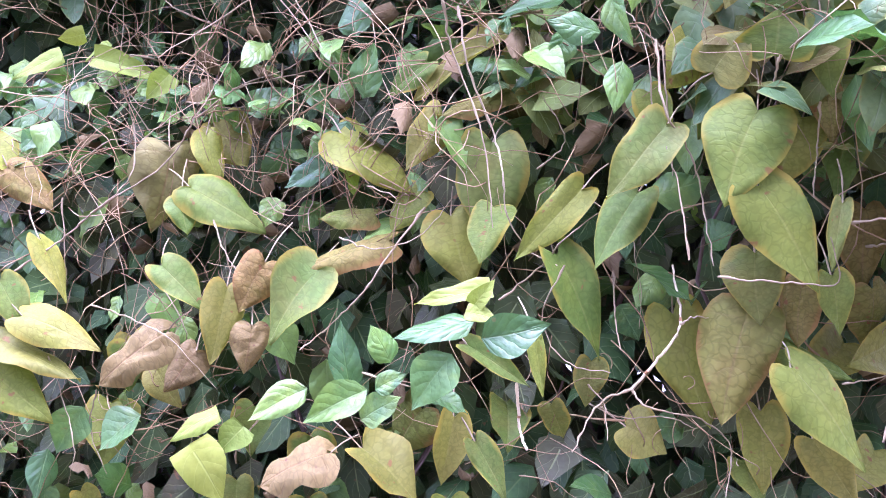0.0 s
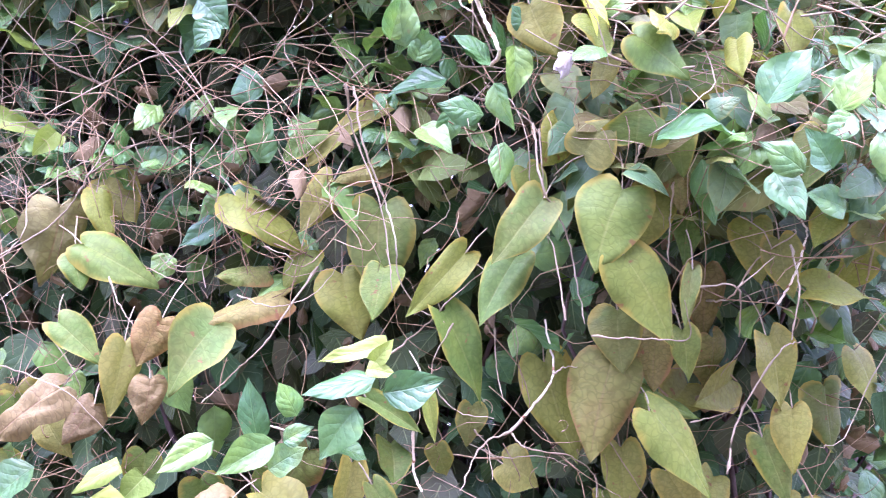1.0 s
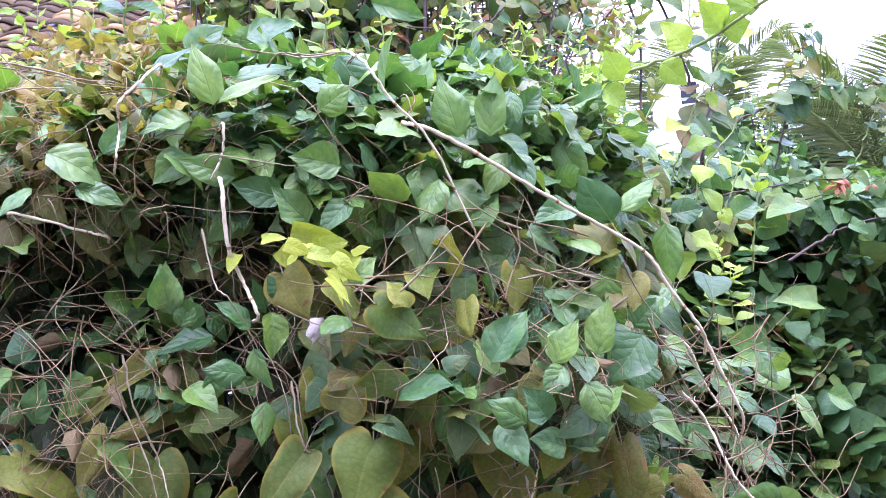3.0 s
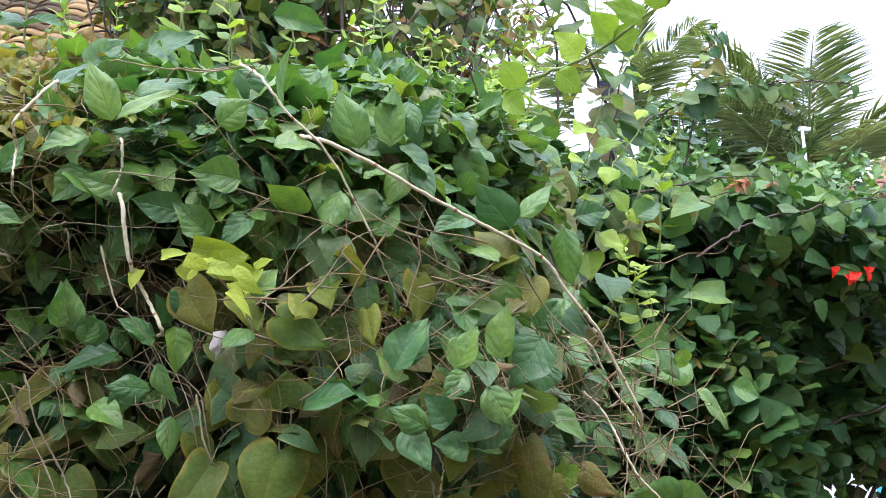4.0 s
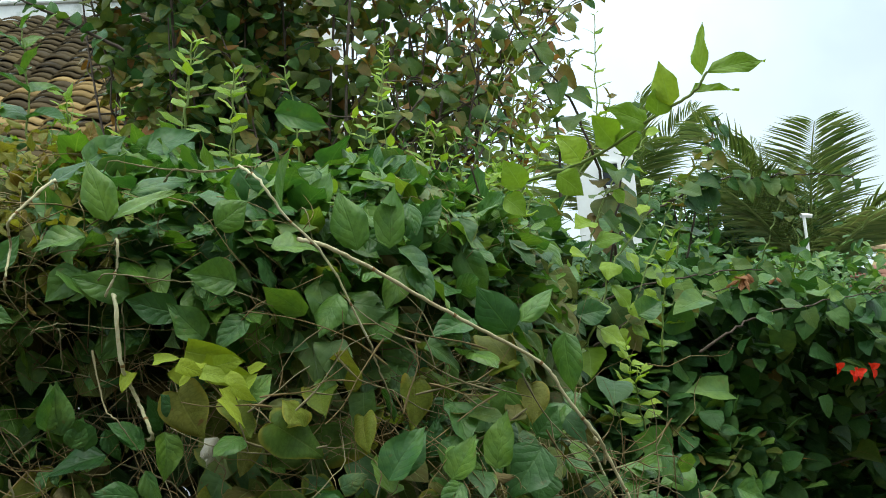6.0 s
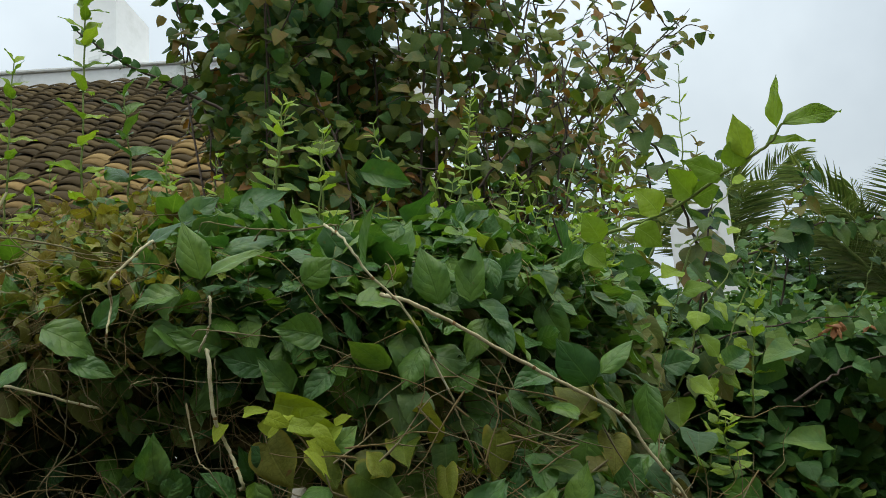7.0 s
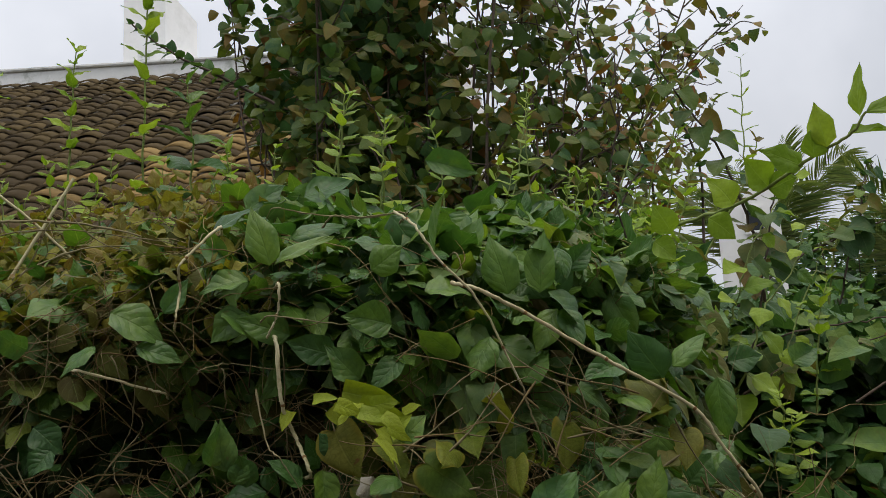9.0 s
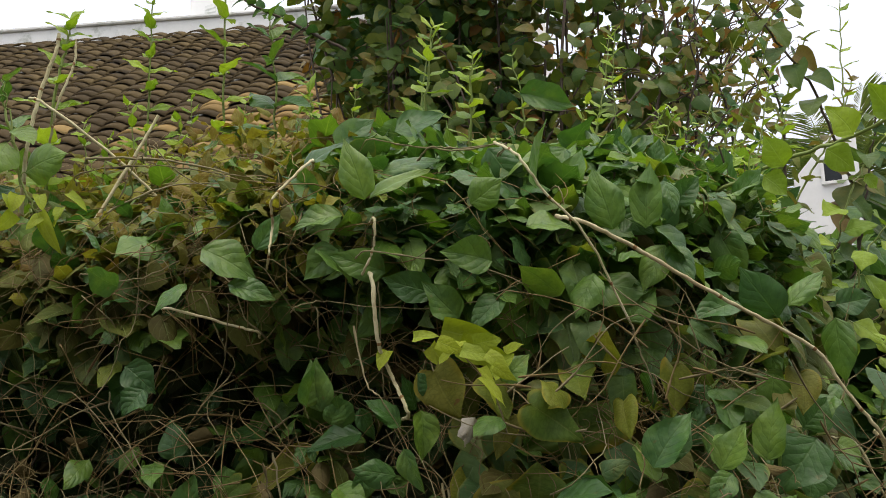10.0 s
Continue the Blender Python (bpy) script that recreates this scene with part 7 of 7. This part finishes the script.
twig(0.0022, (0.686, 1.237, 1.679), (0.742, 1.220, 1.685), (0.796, 1.203, 1.674), (0.873, 1.237, 1.653))
twig(0.0022, (0.719, 1.238, 1.611), (0.758, 1.203, 1.643), (0.851, 1.219, 1.629))
twig(0.0022, (0.821, 1.222, 1.739), (0.853, 1.202, 1.688), (0.965, 1.236, 1.691))
twig(0.0022, (0.843, 1.204, 1.655), (0.900, 1.217, 1.669), (0.972, 1.239, 1.630))
twig(0.003, (0.739, 1.181, 1.541), (0.837, 1.215, 1.465), (0.865, 1.204, 1.423))
twig(0.003, (0.845, 1.195, 1.622), (0.871, 1.219, 1.569), (0.839, 1.186, 1.509))

# ---- upright green shoots rising out of the hedge ----
def shoot(points, count, size, meshes, r=0.0028, material=None, parent=None, label="", ratio=0.5, spread=1.0):
    """A stem with pairs of leaves up its length, smaller towards the tip."""
    line = wander(points, 0.002, 8)
    v, f = tube(line, r, r * 0.45, 6)
    stem = part("shoot", mesh_from("shoot", v, f, material or m_green_stem), None, parent or shrub, label or "upright shoot with paired fresh green leaves")
    for i in range(count):
        q = 0.12 + 0.88 * (i / max(1, count - 1))
        k = min(int(q * (len(line) - 1)), len(line) - 2)
        t = unit(line[k + 1] - line[k])
        p = line[k] + (line[k + 1] - line[k]) * (q * (len(line) - 1) - k)
        turn = i * math.pi / 2 + rng.normal(0, 0.3)
        e1 = unit(np.cross(t, np.array([0.3, -1.0, 0.1])))
        e2 = np.cross(t, e1)
        s = 1.2 * size * (1 - 0.5 * q) * rng.uniform(0.8, 1.15)
        for sign in (-1, 1):
            o = (e1 * math.cos(turn) + e2 * math.sin(turn)) * sign
            d = o * spread + t * (0.25 + 0.9 * q) + np.array([0, 0, -0.1])
            put_leaf(meshes, stem, p, d, t * 0.3 - o * 0.2 + np.array([0, -0.6, 0.55]), s, s * ratio)
    return stem


# the long arching branch that reaches out in front
line = wander([(0.710, 1.520, 2.149), (0.811, 1.360, 2.194), (0.857, 1.180, 2.194), (0.876, 1.020, 2.215), (0.898, 0.960, 2.230), (0.914, 0.940, 2.254)], 0.001, 8)
v, f = tube(line, 0.0034, 0.0018, 8)
part("stem", mesh_from("stem", v, f, m_green_stem), None, shrub, "long green arching stem")

def spray(points, count, size, meshes, r=0.004, start=0.1, parent=None, label="arching bougainvillea branch with broad leaves", bare=m_bark):
    """An arching branch with broad leaves hanging singly to either side, younger and smaller at the tip."""
    line = wander(points, 0.003, 7)
    v, f = tube(line, r, r * 0.4, 6)
    stem = part("spray", mesh_from("spray", v, f, bare), None, parent or side, label)
    for i in range(count):
        q = start + (1 - start) * (i + rng.uniform(-0.3, 0.3)) / max(1, count - 1)
        q = min(max(q, 0.02), 0.999) * (len(line) - 1)
        k = int(q)
        t = unit(line[min(k + 1, len(line) - 1)] - line[k - 1 if k == len(line) - 1 else k])
        p = line[k] + (line[min(k + 1, len(line) - 1)] - line[k]) * (q - k)
        o = unit(np.cross(t, np.array([0.2, -1.0, 0.2]))) * (1 if i % 2 else -1)
        out = np.array([rng.normal(0, 0.4), -0.5, 0.0])
        s = size * 0.88 * rng.uniform(0.65, 1.15) * (1.1 - 0.45 * q / len(line))
        foot = p + o * 0.2 * s + out * 0.12 * s
        v, f = tube([p, (p + foot) / 2 + np.array([0, 0, 0.004]), foot], 0.0012, 0.001, 4)
        part("leaf_stalk", mesh_from("leaf_stalk", v, f, m_green_stem), None, stem)
        pick = meshes[int(rng.integers(0, len(meshes)))]
        put_leaf(pick, stem, foot, o * 0.5 + out * 0.6 + t * 0.25 + np.array([0, 0, -0.55 + rng.normal(0, 0.2)]), np.array([-0.35, -0.8, 0.65]) + o * 0.25 + rng.normal(0, 0.25, 3), s, s * rng.uniform(0.78, 0.95))
    return stem


# ---- branches reaching over the side hedge ----
LEAFY, TIPS = [me_spray, me_spray, me_boug], [me_bronze, me_bronze, me_spray]
spray([(2.62, 2.75, 1.86), (2.855, 2.60, 2.007), (3.045, 2.60, 2.121), (3.262, 2.60, 2.24), (3.465, 2.60, 2.329), (3.642, 2.60, 2.383)], 15, 0.11, LEAFY, 0.006)
spray([(1.777, 2.3, 1.958), (1.907, 2.3, 2.021), (2.006, 2.3, 2.054), (2.264, 2.3, 2.094), (2.491, 2.3, 2.112)], 9, 0.085, LEAFY, 0.004, 0.45)
spray([(1.80, 2.9, 2.32), (1.931, 2.8, 2.432), (2.063, 2.8, 2.495), (2.189, 2.8, 2.551), (2.337, 2.8, 2.584), (2.462, 2.8, 2.588), (2.627, 2.8, 2.601), (2.864, 2.8, 2.593)], 22, 0.10, LEAFY, 0.005, 0.3)
spray([(2.19, 2.8, 2.545), (2.218, 2.8, 2.565), (2.242, 2.8, 2.645), (2.265, 2.8, 2.726), (2.309, 2.8, 2.787)], 11, 0.08, [me_boug, me_boug, me_bronze], 0.004)
spray([(2.46, 2.95, 2.22), (2.46, 2.85, 2.324), (2.546, 2.85, 2.478), (2.632, 2.85, 2.625), (2.68, 2.85, 2.66)], 6, 0.085, [me_spray, me_bronze], 0.0035, 0.5, bare=m_green_stem)
spray([(2.64, 2.95, 2.24), (2.622, 2.85, 2.342), (2.603, 2.85, 2.436), (2.58, 2.85, 2.54)], 5, 0.075, [me_spray, me_bronze], 0.003, 0.4, bare=m_green_stem)
spray([(2.75, 2.95, 2.05), (2.907, 2.8, 2.188), (3.055, 2.8, 2.244), (3.206, 2.8, 2.288), (3.366, 2.8, 2.352)], 18, 0.08, TIPS, 0.004, 0.2)
spray([(2.80, 2.8, 1.80), (2.95, 2.7, 1.858), (3.094, 2.7, 1.89), (3.308, 2.7, 1.952), (3.524, 2.7, 2.006)], 14, 0.095, [me_spray, me_bronze], 0.005, 0.3)
spray([(2.75, 2.85, 1.74), (2.936, 2.7, 1.776), (3.102, 2.7, 1.774), (3.277, 2.7, 1.782), (3.481, 2.7, 1.778)], 14, 0.10, LEAFY, 0.005)
spray([(2.6, 2.85, 1.58), (2.777, 2.7, 1.627), (2.971, 2.7, 1.66), (3.197, 2.7, 1.661), (3.456, 2.7, 1.649)], 14, 0.10, [me_spray, me_bronze, me_spray], 0.005)
spray([(2.5, 2.9, 1.36), (2.75, 2.75, 1.43), (3.0, 2.75, 1.45), (3.3, 2.75, 1.43)], 12, 0.095, LEAFY, 0.005)
spray([(1.45, 2.3, 1.99), (1.56, 2.22, 2.06), (1.68, 2.18, 2.09), (1.83, 2.15, 2.12)], 9, 0.085, [me_spray, me_bronze], 0.004)
spray([(1.50, 2.5, 2.10), (1.72, 2.45, 2.17), (1.95, 2.45, 2.20), (2.2, 2.45, 2.21)], 12, 0.09, LEAFY, 0.004)
for p in ((3.10, 2.78, 2.30), (3.20, 2.78, 2.335)):
    bracts(side, p, 0.017, 2)

# branches and shoots rising before the white building
spray([(1.78, 2.7, 2.30), (1.723, 2.6, 2.43), (1.702, 2.6, 2.524), (1.631, 2.6, 2.753), (1.516, 2.6, 2.923), (1.393, 2.6, 3.113)], 20, 0.115, [me_spray, me_bronze, me_spray], 0.006)
spray([(1.27, 2.15, 2.02), (1.323, 2.1, 2.142), (1.38, 2.1, 2.284), (1.451, 2.1, 2.401), (1.558, 2.1, 2.514)], 15, 0.085, [me_fresh, me_spray], 0.0035, parent=shrub, label="fresh leafy shoot", bare=m_green_stem)
spray([(1.49, 2.25, 2.0), (1.525, 2.2, 2.08), (1.607, 2.2, 2.245), (1.675, 2.2, 2.353)], 9, 0.06, [me_fresh], 0.003, parent=shrub, label="fresh leafy shoot", bare=m_green_stem)
spray([(1.28, 2.05, 1.95), (1.306, 2.0, 2.042), (1.369, 2.0, 2.177), (1.45, 2.0, 2.26), (1.498, 2.0, 2.374)], 11, 0.085, [me_fresh, me_oval], 0.003, parent=shrub, label="fresh leafy shoot", bare=m_green_stem)
spray([(1.49, 2.3, 2.10), (1.515, 2.3, 2.193), (1.551, 2.3, 2.315), (1.585, 2.3, 2.441), (1.617, 2.3, 2.553), (1.635, 2.3, 2.65)], 18, 0.085, LEAFY, 0.004, parent=shrub, label="leafy branch before the white building")
# long arching branches of the tall bougainvillea with bronze tips
for run in ([(1.5, 4.9, 2.9), (1.777, 4.6, 3.307), (2.106, 4.6, 3.613), (2.39, 4.6, 3.935), (2.751, 4.6, 4.229)], [(1.6, 4.9, 3.0), (1.956, 4.6, 3.31), (2.381, 4.6, 3.56), (2.713, 4.6, 3.918), (2.968, 4.6, 4.076)], [(1.5, 5.2, 3.2), (1.85, 5.1, 3.75), (2.2, 5.1, 4.15), (2.65, 5.1, 4.42)]):
    spray(run, 26, 0.095, [me_bronze, me_boug, me_bronze], 0.007, 0.05, tall, "arching branch with bronze tips")

# ---- stout stems and dry canes at the open end ----
woody_stem(0.0075, (-0.40, 1.80, 2.18), (-0.386, 1.75, 2.305), (-0.365, 1.75, 2.418), (-0.338, 1.75, 2.503), (-0.334, 1.75, 2.535))
woody_stem(0.0045, (-0.36, 1.80, 2.30), (-0.336, 1.75, 2.398), (-0.309, 1.75, 2.472), (-0.305, 1.75, 2.525))
woody_stem(0.0065, (-0.32, 1.74, 2.07), (-0.278, 1.70, 2.153), (-0.205, 1.70, 2.282), (-0.158, 1.70, 2.369))
woody_stem(0.005, (-0.38, 1.74, 2.41), (-0.35, 1.72, 2.393), (-0.236, 1.72, 2.302), (-0.14, 1.72, 2.206), (-0.10, 1.74, 2.16))
twig(0.005, (-0.27, 1.64, 2.268), (-0.249, 1.60, 2.264), (-0.133, 1.60, 2.26), (-0.005, 1.60, 2.232), (0.088, 1.60, 2.217))
twig(0.004, (-0.25, 1.64, 2.16), (-0.23, 1.60, 2.175), (-0.133, 1.60, 2.217), (-0.024, 1.60, 2.222))
spray([(-0.37, 1.75, 2.18), (-0.366, 1.70, 2.208), (-0.39, 1.70, 2.271), (-0.401, 1.70, 2.361), (-0.42, 1.70, 2.43)], 8, 0.09, [me_shoot_dark], 0.003, parent=shrub, label="dark shoot with glossy leaves", bare=m_green_stem)

for k in range(9):
    foot = np.array([-0.37 + 0.03 * (k % 3) + rng.normal(0, 0.012), 1.58, 2.195 - 0.016 * (k // 3) + rng.normal(0, 0.008)])
    hung_leaf(me_lime, vine, tuple(foot), tuple(foot + np.array([rng.normal(0, 0.02), -0.015, -0.03 + rng.normal(0, 0.012)])), rng.uniform(0.018, 0.028))

# ---- where the shoots stand ----
shoot([(1.531, 2.3, 2.556), (1.538, 2.3, 2.703), (1.558, 2.3, 2.923)], 8, 0.05, me_shoot, 0.0025)
shoot([(-0.248, 2.470, 2.441), (-0.233, 2.450, 2.725), (-0.224, 2.450, 2.923)], 11, 0.072, me_fresh, 0.0035)
shoot([(-0.055, 2.220, 2.299), (-0.050, 2.200, 2.617), (-0.044, 2.200, 2.884), (-0.041, 2.200, 2.986)], 13, 0.082, me_fresh, 0.0035)
shoot([(0.339, 1.920, 2.403), (0.356, 1.900, 2.540), (0.381, 1.900, 2.620)], 5, 0.05, me_shoot, 0.002)
shoot([(0.446, 1.920, 2.361), (0.449, 1.900, 2.480), (0.455, 1.900, 2.559)], 6, 0.06, me_shoot, 0.003)
shoot([(0.761, 2.620, 2.523), (0.751, 2.600, 2.689), (0.728, 2.600, 2.833)], 8, 0.05, me_shoot, 0.003)
shoot([(1.085, 3.020, 2.653), (1.137, 3.000, 2.899), (1.171, 3.000, 3.090)], 9, 0.05, me_shoot, 0.003)
shoot([(0.755, 2.220, 2.372), (0.774, 2.200, 2.494), (0.796, 2.200, 2.567)], 4, 0.06, me_shoot, 0.002)
shoot([(1.014, 2.420, 2.347), (1.038, 2.400, 2.491), (1.060, 2.400, 2.610)], 7, 0.05, me_shoot, 0.002)
shoot([(1.068, 2.420, 2.316), (1.099, 2.400, 2.444), (1.130, 2.400, 2.523)], 6, 0.05, me_shoot, 0.002)
shoot([(0.134, 2.020, 2.403), (0.128, 2.000, 2.491), (0.123, 2.000, 2.529)], 5, 0.06, me_shoot, 0.0025)
shoot([(-0.383, 1.920, 2.206), (-0.369, 1.900, 2.433), (-0.347, 1.900, 2.559), (-0.333, 1.900, 2.617)], 9, 0.075, me_fresh, 0.004)
shoot([(-0.386, 1.820, 2.163), (-0.408, 1.800, 2.316), (-0.436, 1.800, 2.421)], 4, 0.1, me_shoot_dark, 0.005)
shoot([(0.050, 1.920, 2.373), (0.052, 1.900, 2.507), (0.044, 1.900, 2.630)], 6, 0.085, me_shoot_dark, 0.003)
shoot([(0.330, 1.820, 2.387), (0.344, 1.800, 2.504), (0.353, 1.800, 2.584)], 7, 0.06, me_shoot, 0.003)
shoot([(0.419, 1.820, 2.322), (0.426, 1.800, 2.463), (0.432, 1.800, 2.531)], 5, 0.05, me_shoot, 0.002)
shoot([(0.954, 2.420, 2.504), (0.941, 2.400, 2.693), (0.960, 2.400, 2.835)], 8, 0.045, me_shoot, 0.002)
shoot([(0.964, 2.220, 2.333), (0.996, 2.200, 2.498), (1.015, 2.200, 2.550)], 7, 0.05, me_shoot, 0.002)
shoot([(0.923, 2.220, 2.273), (0.990, 2.200, 2.421), (1.059, 2.200, 2.521)], 9, 0.05, me_shoot, 0.002)
shoot([(0.819, 2.320, 2.353), (0.841, 2.300, 2.488), (0.865, 2.300, 2.589)], 8, 0.05, me_shoot, 0.002)
shoot([(0.996, 2.320, 2.398), (1.011, 2.300, 2.521), (1.022, 2.300, 2.580)], 8, 0.05, me_shoot, 0.002)
shoot([(1.095, 2.220, 2.259), (1.142, 2.200, 2.394), (1.173, 2.200, 2.467)], 8, 0.045, me_shoot, 0.002)
shoot([(1.284, 2.220, 2.025), (1.327, 2.200, 2.161), (1.377, 2.200, 2.174)], 8, 0.045, me_shoot, 0.002)
shoot([(1.189, 1.770, 1.777), (1.224, 1.750, 1.884), (1.221, 1.750, 1.945)], 8, 0.05, me_shoot, 0.002)
shoot([(1.228, 1.720, 1.769), (1.206, 1.700, 1.856), (1.224, 1.700, 1.891)], 7, 0.05, me_shoot, 0.002)
shoot([(0.994, 2.020, 2.162), (1.026, 2.000, 2.290), (1.058, 2.000, 2.369)], 8, 0.045, me_shoot, 0.002)
shoot([(0.479, 4.620, 3.611), (0.217, 4.600, 3.736), (0.010, 4.600, 3.839), (-0.170, 4.600, 3.971)], 14, 0.08, me_boug, 0.008, m_bark, side, "arching bougainvillea branch with broad leaves", 0.8)
shoot([(2.574, 5.020, 3.033), (2.546, 5.000, 3.466), (2.415, 5.000, 3.855), (2.283, 5.000, 4.252)], 14, 0.085, me_boug, 0.008, m_bark, side, "arching bougainvillea branch with broad leaves", 0.8)
shoot([(2.735, 4.820, 2.985), (2.744, 4.800, 3.409), (2.617, 4.800, 3.756), (2.537, 4.800, 3.947)], 14, 0.085, me_boug, 0.008, m_bark, side, "arching bougainvillea branch with broad leaves", 0.8)
shoot([(1.345, 3.020, 2.351), (1.399, 3.000, 2.572), (1.495, 3.000, 2.729), (1.566, 3.000, 2.830)], 9, 0.085, me_boug, 0.006, m_bark, side, "arching bougainvillea branch with broad leaves", 0.8)
shoot([(1.332, 3.420, 2.426), (1.434, 3.400, 2.667), (1.533, 3.400, 2.776), (1.610, 3.400, 2.887)], 9, 0.085, me_boug, 0.006, m_bark, side, "arching bougainvillea branch with broad leaves", 0.8)
shoot([(1.603, 3.420, 2.510), (1.752, 3.400, 2.690), (1.807, 3.400, 2.779), (1.887, 3.400, 2.869)], 8, 0.07, me_boug, 0.005, m_bark, side, "arching bougainvillea branch with broad leaves", 0.8)
shoot([(1.229, 3.620, 2.553), (1.328, 3.600, 2.736), (1.381, 3.600, 2.827), (1.436, 3.600, 2.942)], 8, 0.07, me_boug, 0.005, m_bark, side, "arching bougainvillea branch with broad leaves", 0.8)
shoot([(1.155, 2.110, 2.196), (1.214, 2.090, 2.387), (1.250, 2.090, 2.518)], 8, 0.062, me_fresh, 0.0028)
shoot([(1.024, 2.040, 2.091), (1.081, 2.020, 2.274), (1.114, 2.020, 2.397)], 8, 0.062, me_fresh, 0.0028)
shoot([(0.965, 1.940, 2.039), (0.976, 1.920, 2.215), (1.007, 1.920, 2.330)], 8, 0.062, me_fresh, 0.0028)
shoot([(1.143, 2.580, 2.191), (1.189, 2.560, 2.404), (1.229, 2.560, 2.554)], 8, 0.062, me_fresh, 0.0028)
shoot([(0.870, 2.090, 2.063), (0.927, 2.070, 2.245), (0.958, 2.070, 2.366)], 8, 0.062, me_fresh, 0.0028)
shoot([(0.975, 2.580, 2.179), (1.018, 2.560, 2.388), (1.054, 2.560, 2.534)], 8, 0.062, me_fresh, 0.0028)
shoot([(1.366, 2.560, 2.399), (1.424, 2.540, 2.620), (1.468, 2.540, 2.778)], 8, 0.062, me_fresh, 0.0028)
shoot([(1.178, 2.420, 2.226), (1.212, 2.400, 2.432), (1.251, 2.400, 2.577)], 8, 0.062, me_fresh, 0.0028)
shoot([(0.841, 2.320, 2.197), (0.886, 2.300, 2.392), (0.919, 2.300, 2.525)], 8, 0.062, me_fresh, 0.0028)
shoot([(1.101, 2.120, 2.034), (1.141, 2.100, 2.221), (1.176, 2.100, 2.347)], 8, 0.062, me_fresh, 0.0028)
shoot([(1.455, 1.990, 1.911), (1.473, 1.970, 2.096), (1.513, 1.970, 2.220)], 8, 0.062, me_fresh, 0.0028)
shoot([(-0.339, 2.170, 2.275), (-0.342, 2.150, 2.412), (-0.343, 2.150, 2.489)], 6, 0.045, me_shoot, 0.002)
shoot([(-0.244, 1.960, 2.194), (-0.276, 1.940, 2.324), (-0.268, 1.940, 2.394)], 6, 0.045, me_shoot, 0.002)
shoot([(-0.238, 2.090, 2.294), (-0.235, 2.070, 2.430), (-0.247, 2.070, 2.505)], 6, 0.045, me_shoot, 0.002)
shoot([(-0.123, 1.920, 2.220), (-0.126, 1.900, 2.350), (-0.136, 1.900, 2.419)], 6, 0.045, me_shoot, 0.002)
shoot([(-0.099, 2.330, 2.365), (-0.125, 2.310, 2.511), (-0.128, 2.310, 2.595)], 6, 0.045, me_shoot, 0.002)
shoot([(-0.068, 1.980, 2.198), (-0.069, 1.960, 2.330), (-0.074, 1.960, 2.402)], 6, 0.045, me_shoot, 0.002)
shoot([(-0.017, 1.970, 2.266), (-0.016, 1.950, 2.400), (-0.006, 1.950, 2.473)], 6, 0.045, me_shoot, 0.002)
shoot([(0.036, 1.940, 2.201), (0.037, 1.920, 2.333), (0.028, 1.920, 2.404)], 6, 0.045, me_shoot, 0.002)
shoot([(0.115, 1.910, 2.229), (0.097, 1.890, 2.361), (0.095, 1.890, 2.433)], 6, 0.045, me_shoot, 0.002)
shoot([(0.125, 2.380, 2.393), (0.151, 2.360, 2.544), (0.153, 2.360, 2.632)], 6, 0.045, me_shoot, 0.002)
shoot([(0.154, 2.000, 2.238), (0.171, 1.980, 2.373), (0.169, 1.980, 2.448)], 6, 0.045, me_shoot, 0.002)
shoot([(0.303, 2.450, 2.426), (0.267, 2.430, 2.581), (0.272, 2.430, 2.672)], 6, 0.045, me_shoot, 0.002)
shoot([(-0.223, 2.460, 2.255), (-0.228, 2.440, 2.403), (-0.227, 2.440, 2.488)], 6, 0.045, me_shoot, 0.002)
shoot([(-0.336, 2.090, 2.174), (-0.319, 2.070, 2.307), (-0.317, 2.070, 2.380)], 6, 0.045, me_shoot, 0.002)
shoot([(1.596, 3.320, 2.406), (1.720, 3.300, 2.709), (1.832, 3.300, 3.016), (1.919, 3.300, 3.292)], 14, 0.1, me_bronze, 0.005)
shoot([(1.594, 3.120, 2.407), (1.700, 3.100, 2.658), (1.809, 3.100, 2.866), (1.913, 3.100, 3.103)], 12, 0.1, me_bronze, 0.005)
shoot([(1.670, 3.620, 2.597), (1.743, 3.600, 2.924), (1.869, 3.600, 3.213), (2.036, 3.600, 3.491)], 10, 0.085, me_bronze, 0.004)
shoot([(1.612, 2.820, 2.384), (1.728, 2.800, 2.582), (1.824, 2.800, 2.716), (1.882, 2.800, 2.853)], 9, 0.075, me_bronze, 0.004)
shoot([(1.618, 3.220, 2.532), (1.686, 3.200, 2.834), (1.746, 3.200, 3.095), (1.756, 3.200, 3.315)], 9, 0.085, me_bronze, 0.004)
shoot([(2.151, 2.920, 2.327), (2.198, 2.900, 2.552), (2.257, 2.900, 2.652), (2.313, 2.900, 2.733)], 8, 0.075, me_bronze, 0.004)
shoot([(2.194, 2.920, 2.327), (2.264, 2.900, 2.552), (2.329, 2.900, 2.693), (2.359, 2.900, 2.816)], 8, 0.075, me_boug, 0.004, m_bark, side, "arching bougainvillea branch with broad leaves", 0.8)
shoot([(0.029, 2.220, 2.339), (0.144, 2.200, 2.444), (0.209, 2.200, 2.499), (0.275, 2.200, 2.514)], 8, 0.07, me_bronze, 0.003)

# ---- roof tiles ----
tiled_roof(roof, HL, HD, 0.225, 0.185, RISE, m_tile, m_tile_stuff, x0=-HL, x_near=(-4.3, -0.5), row_near=(2, 19), m_pale=m_tile_pale, pale_at=(-1.3, 1.7))
tiled_roof(red_roof, 8.2, 3.6, 0.165, 0.2, radians(24), m_red_tile, m_red_tile, x0=-0.85, seed=9)
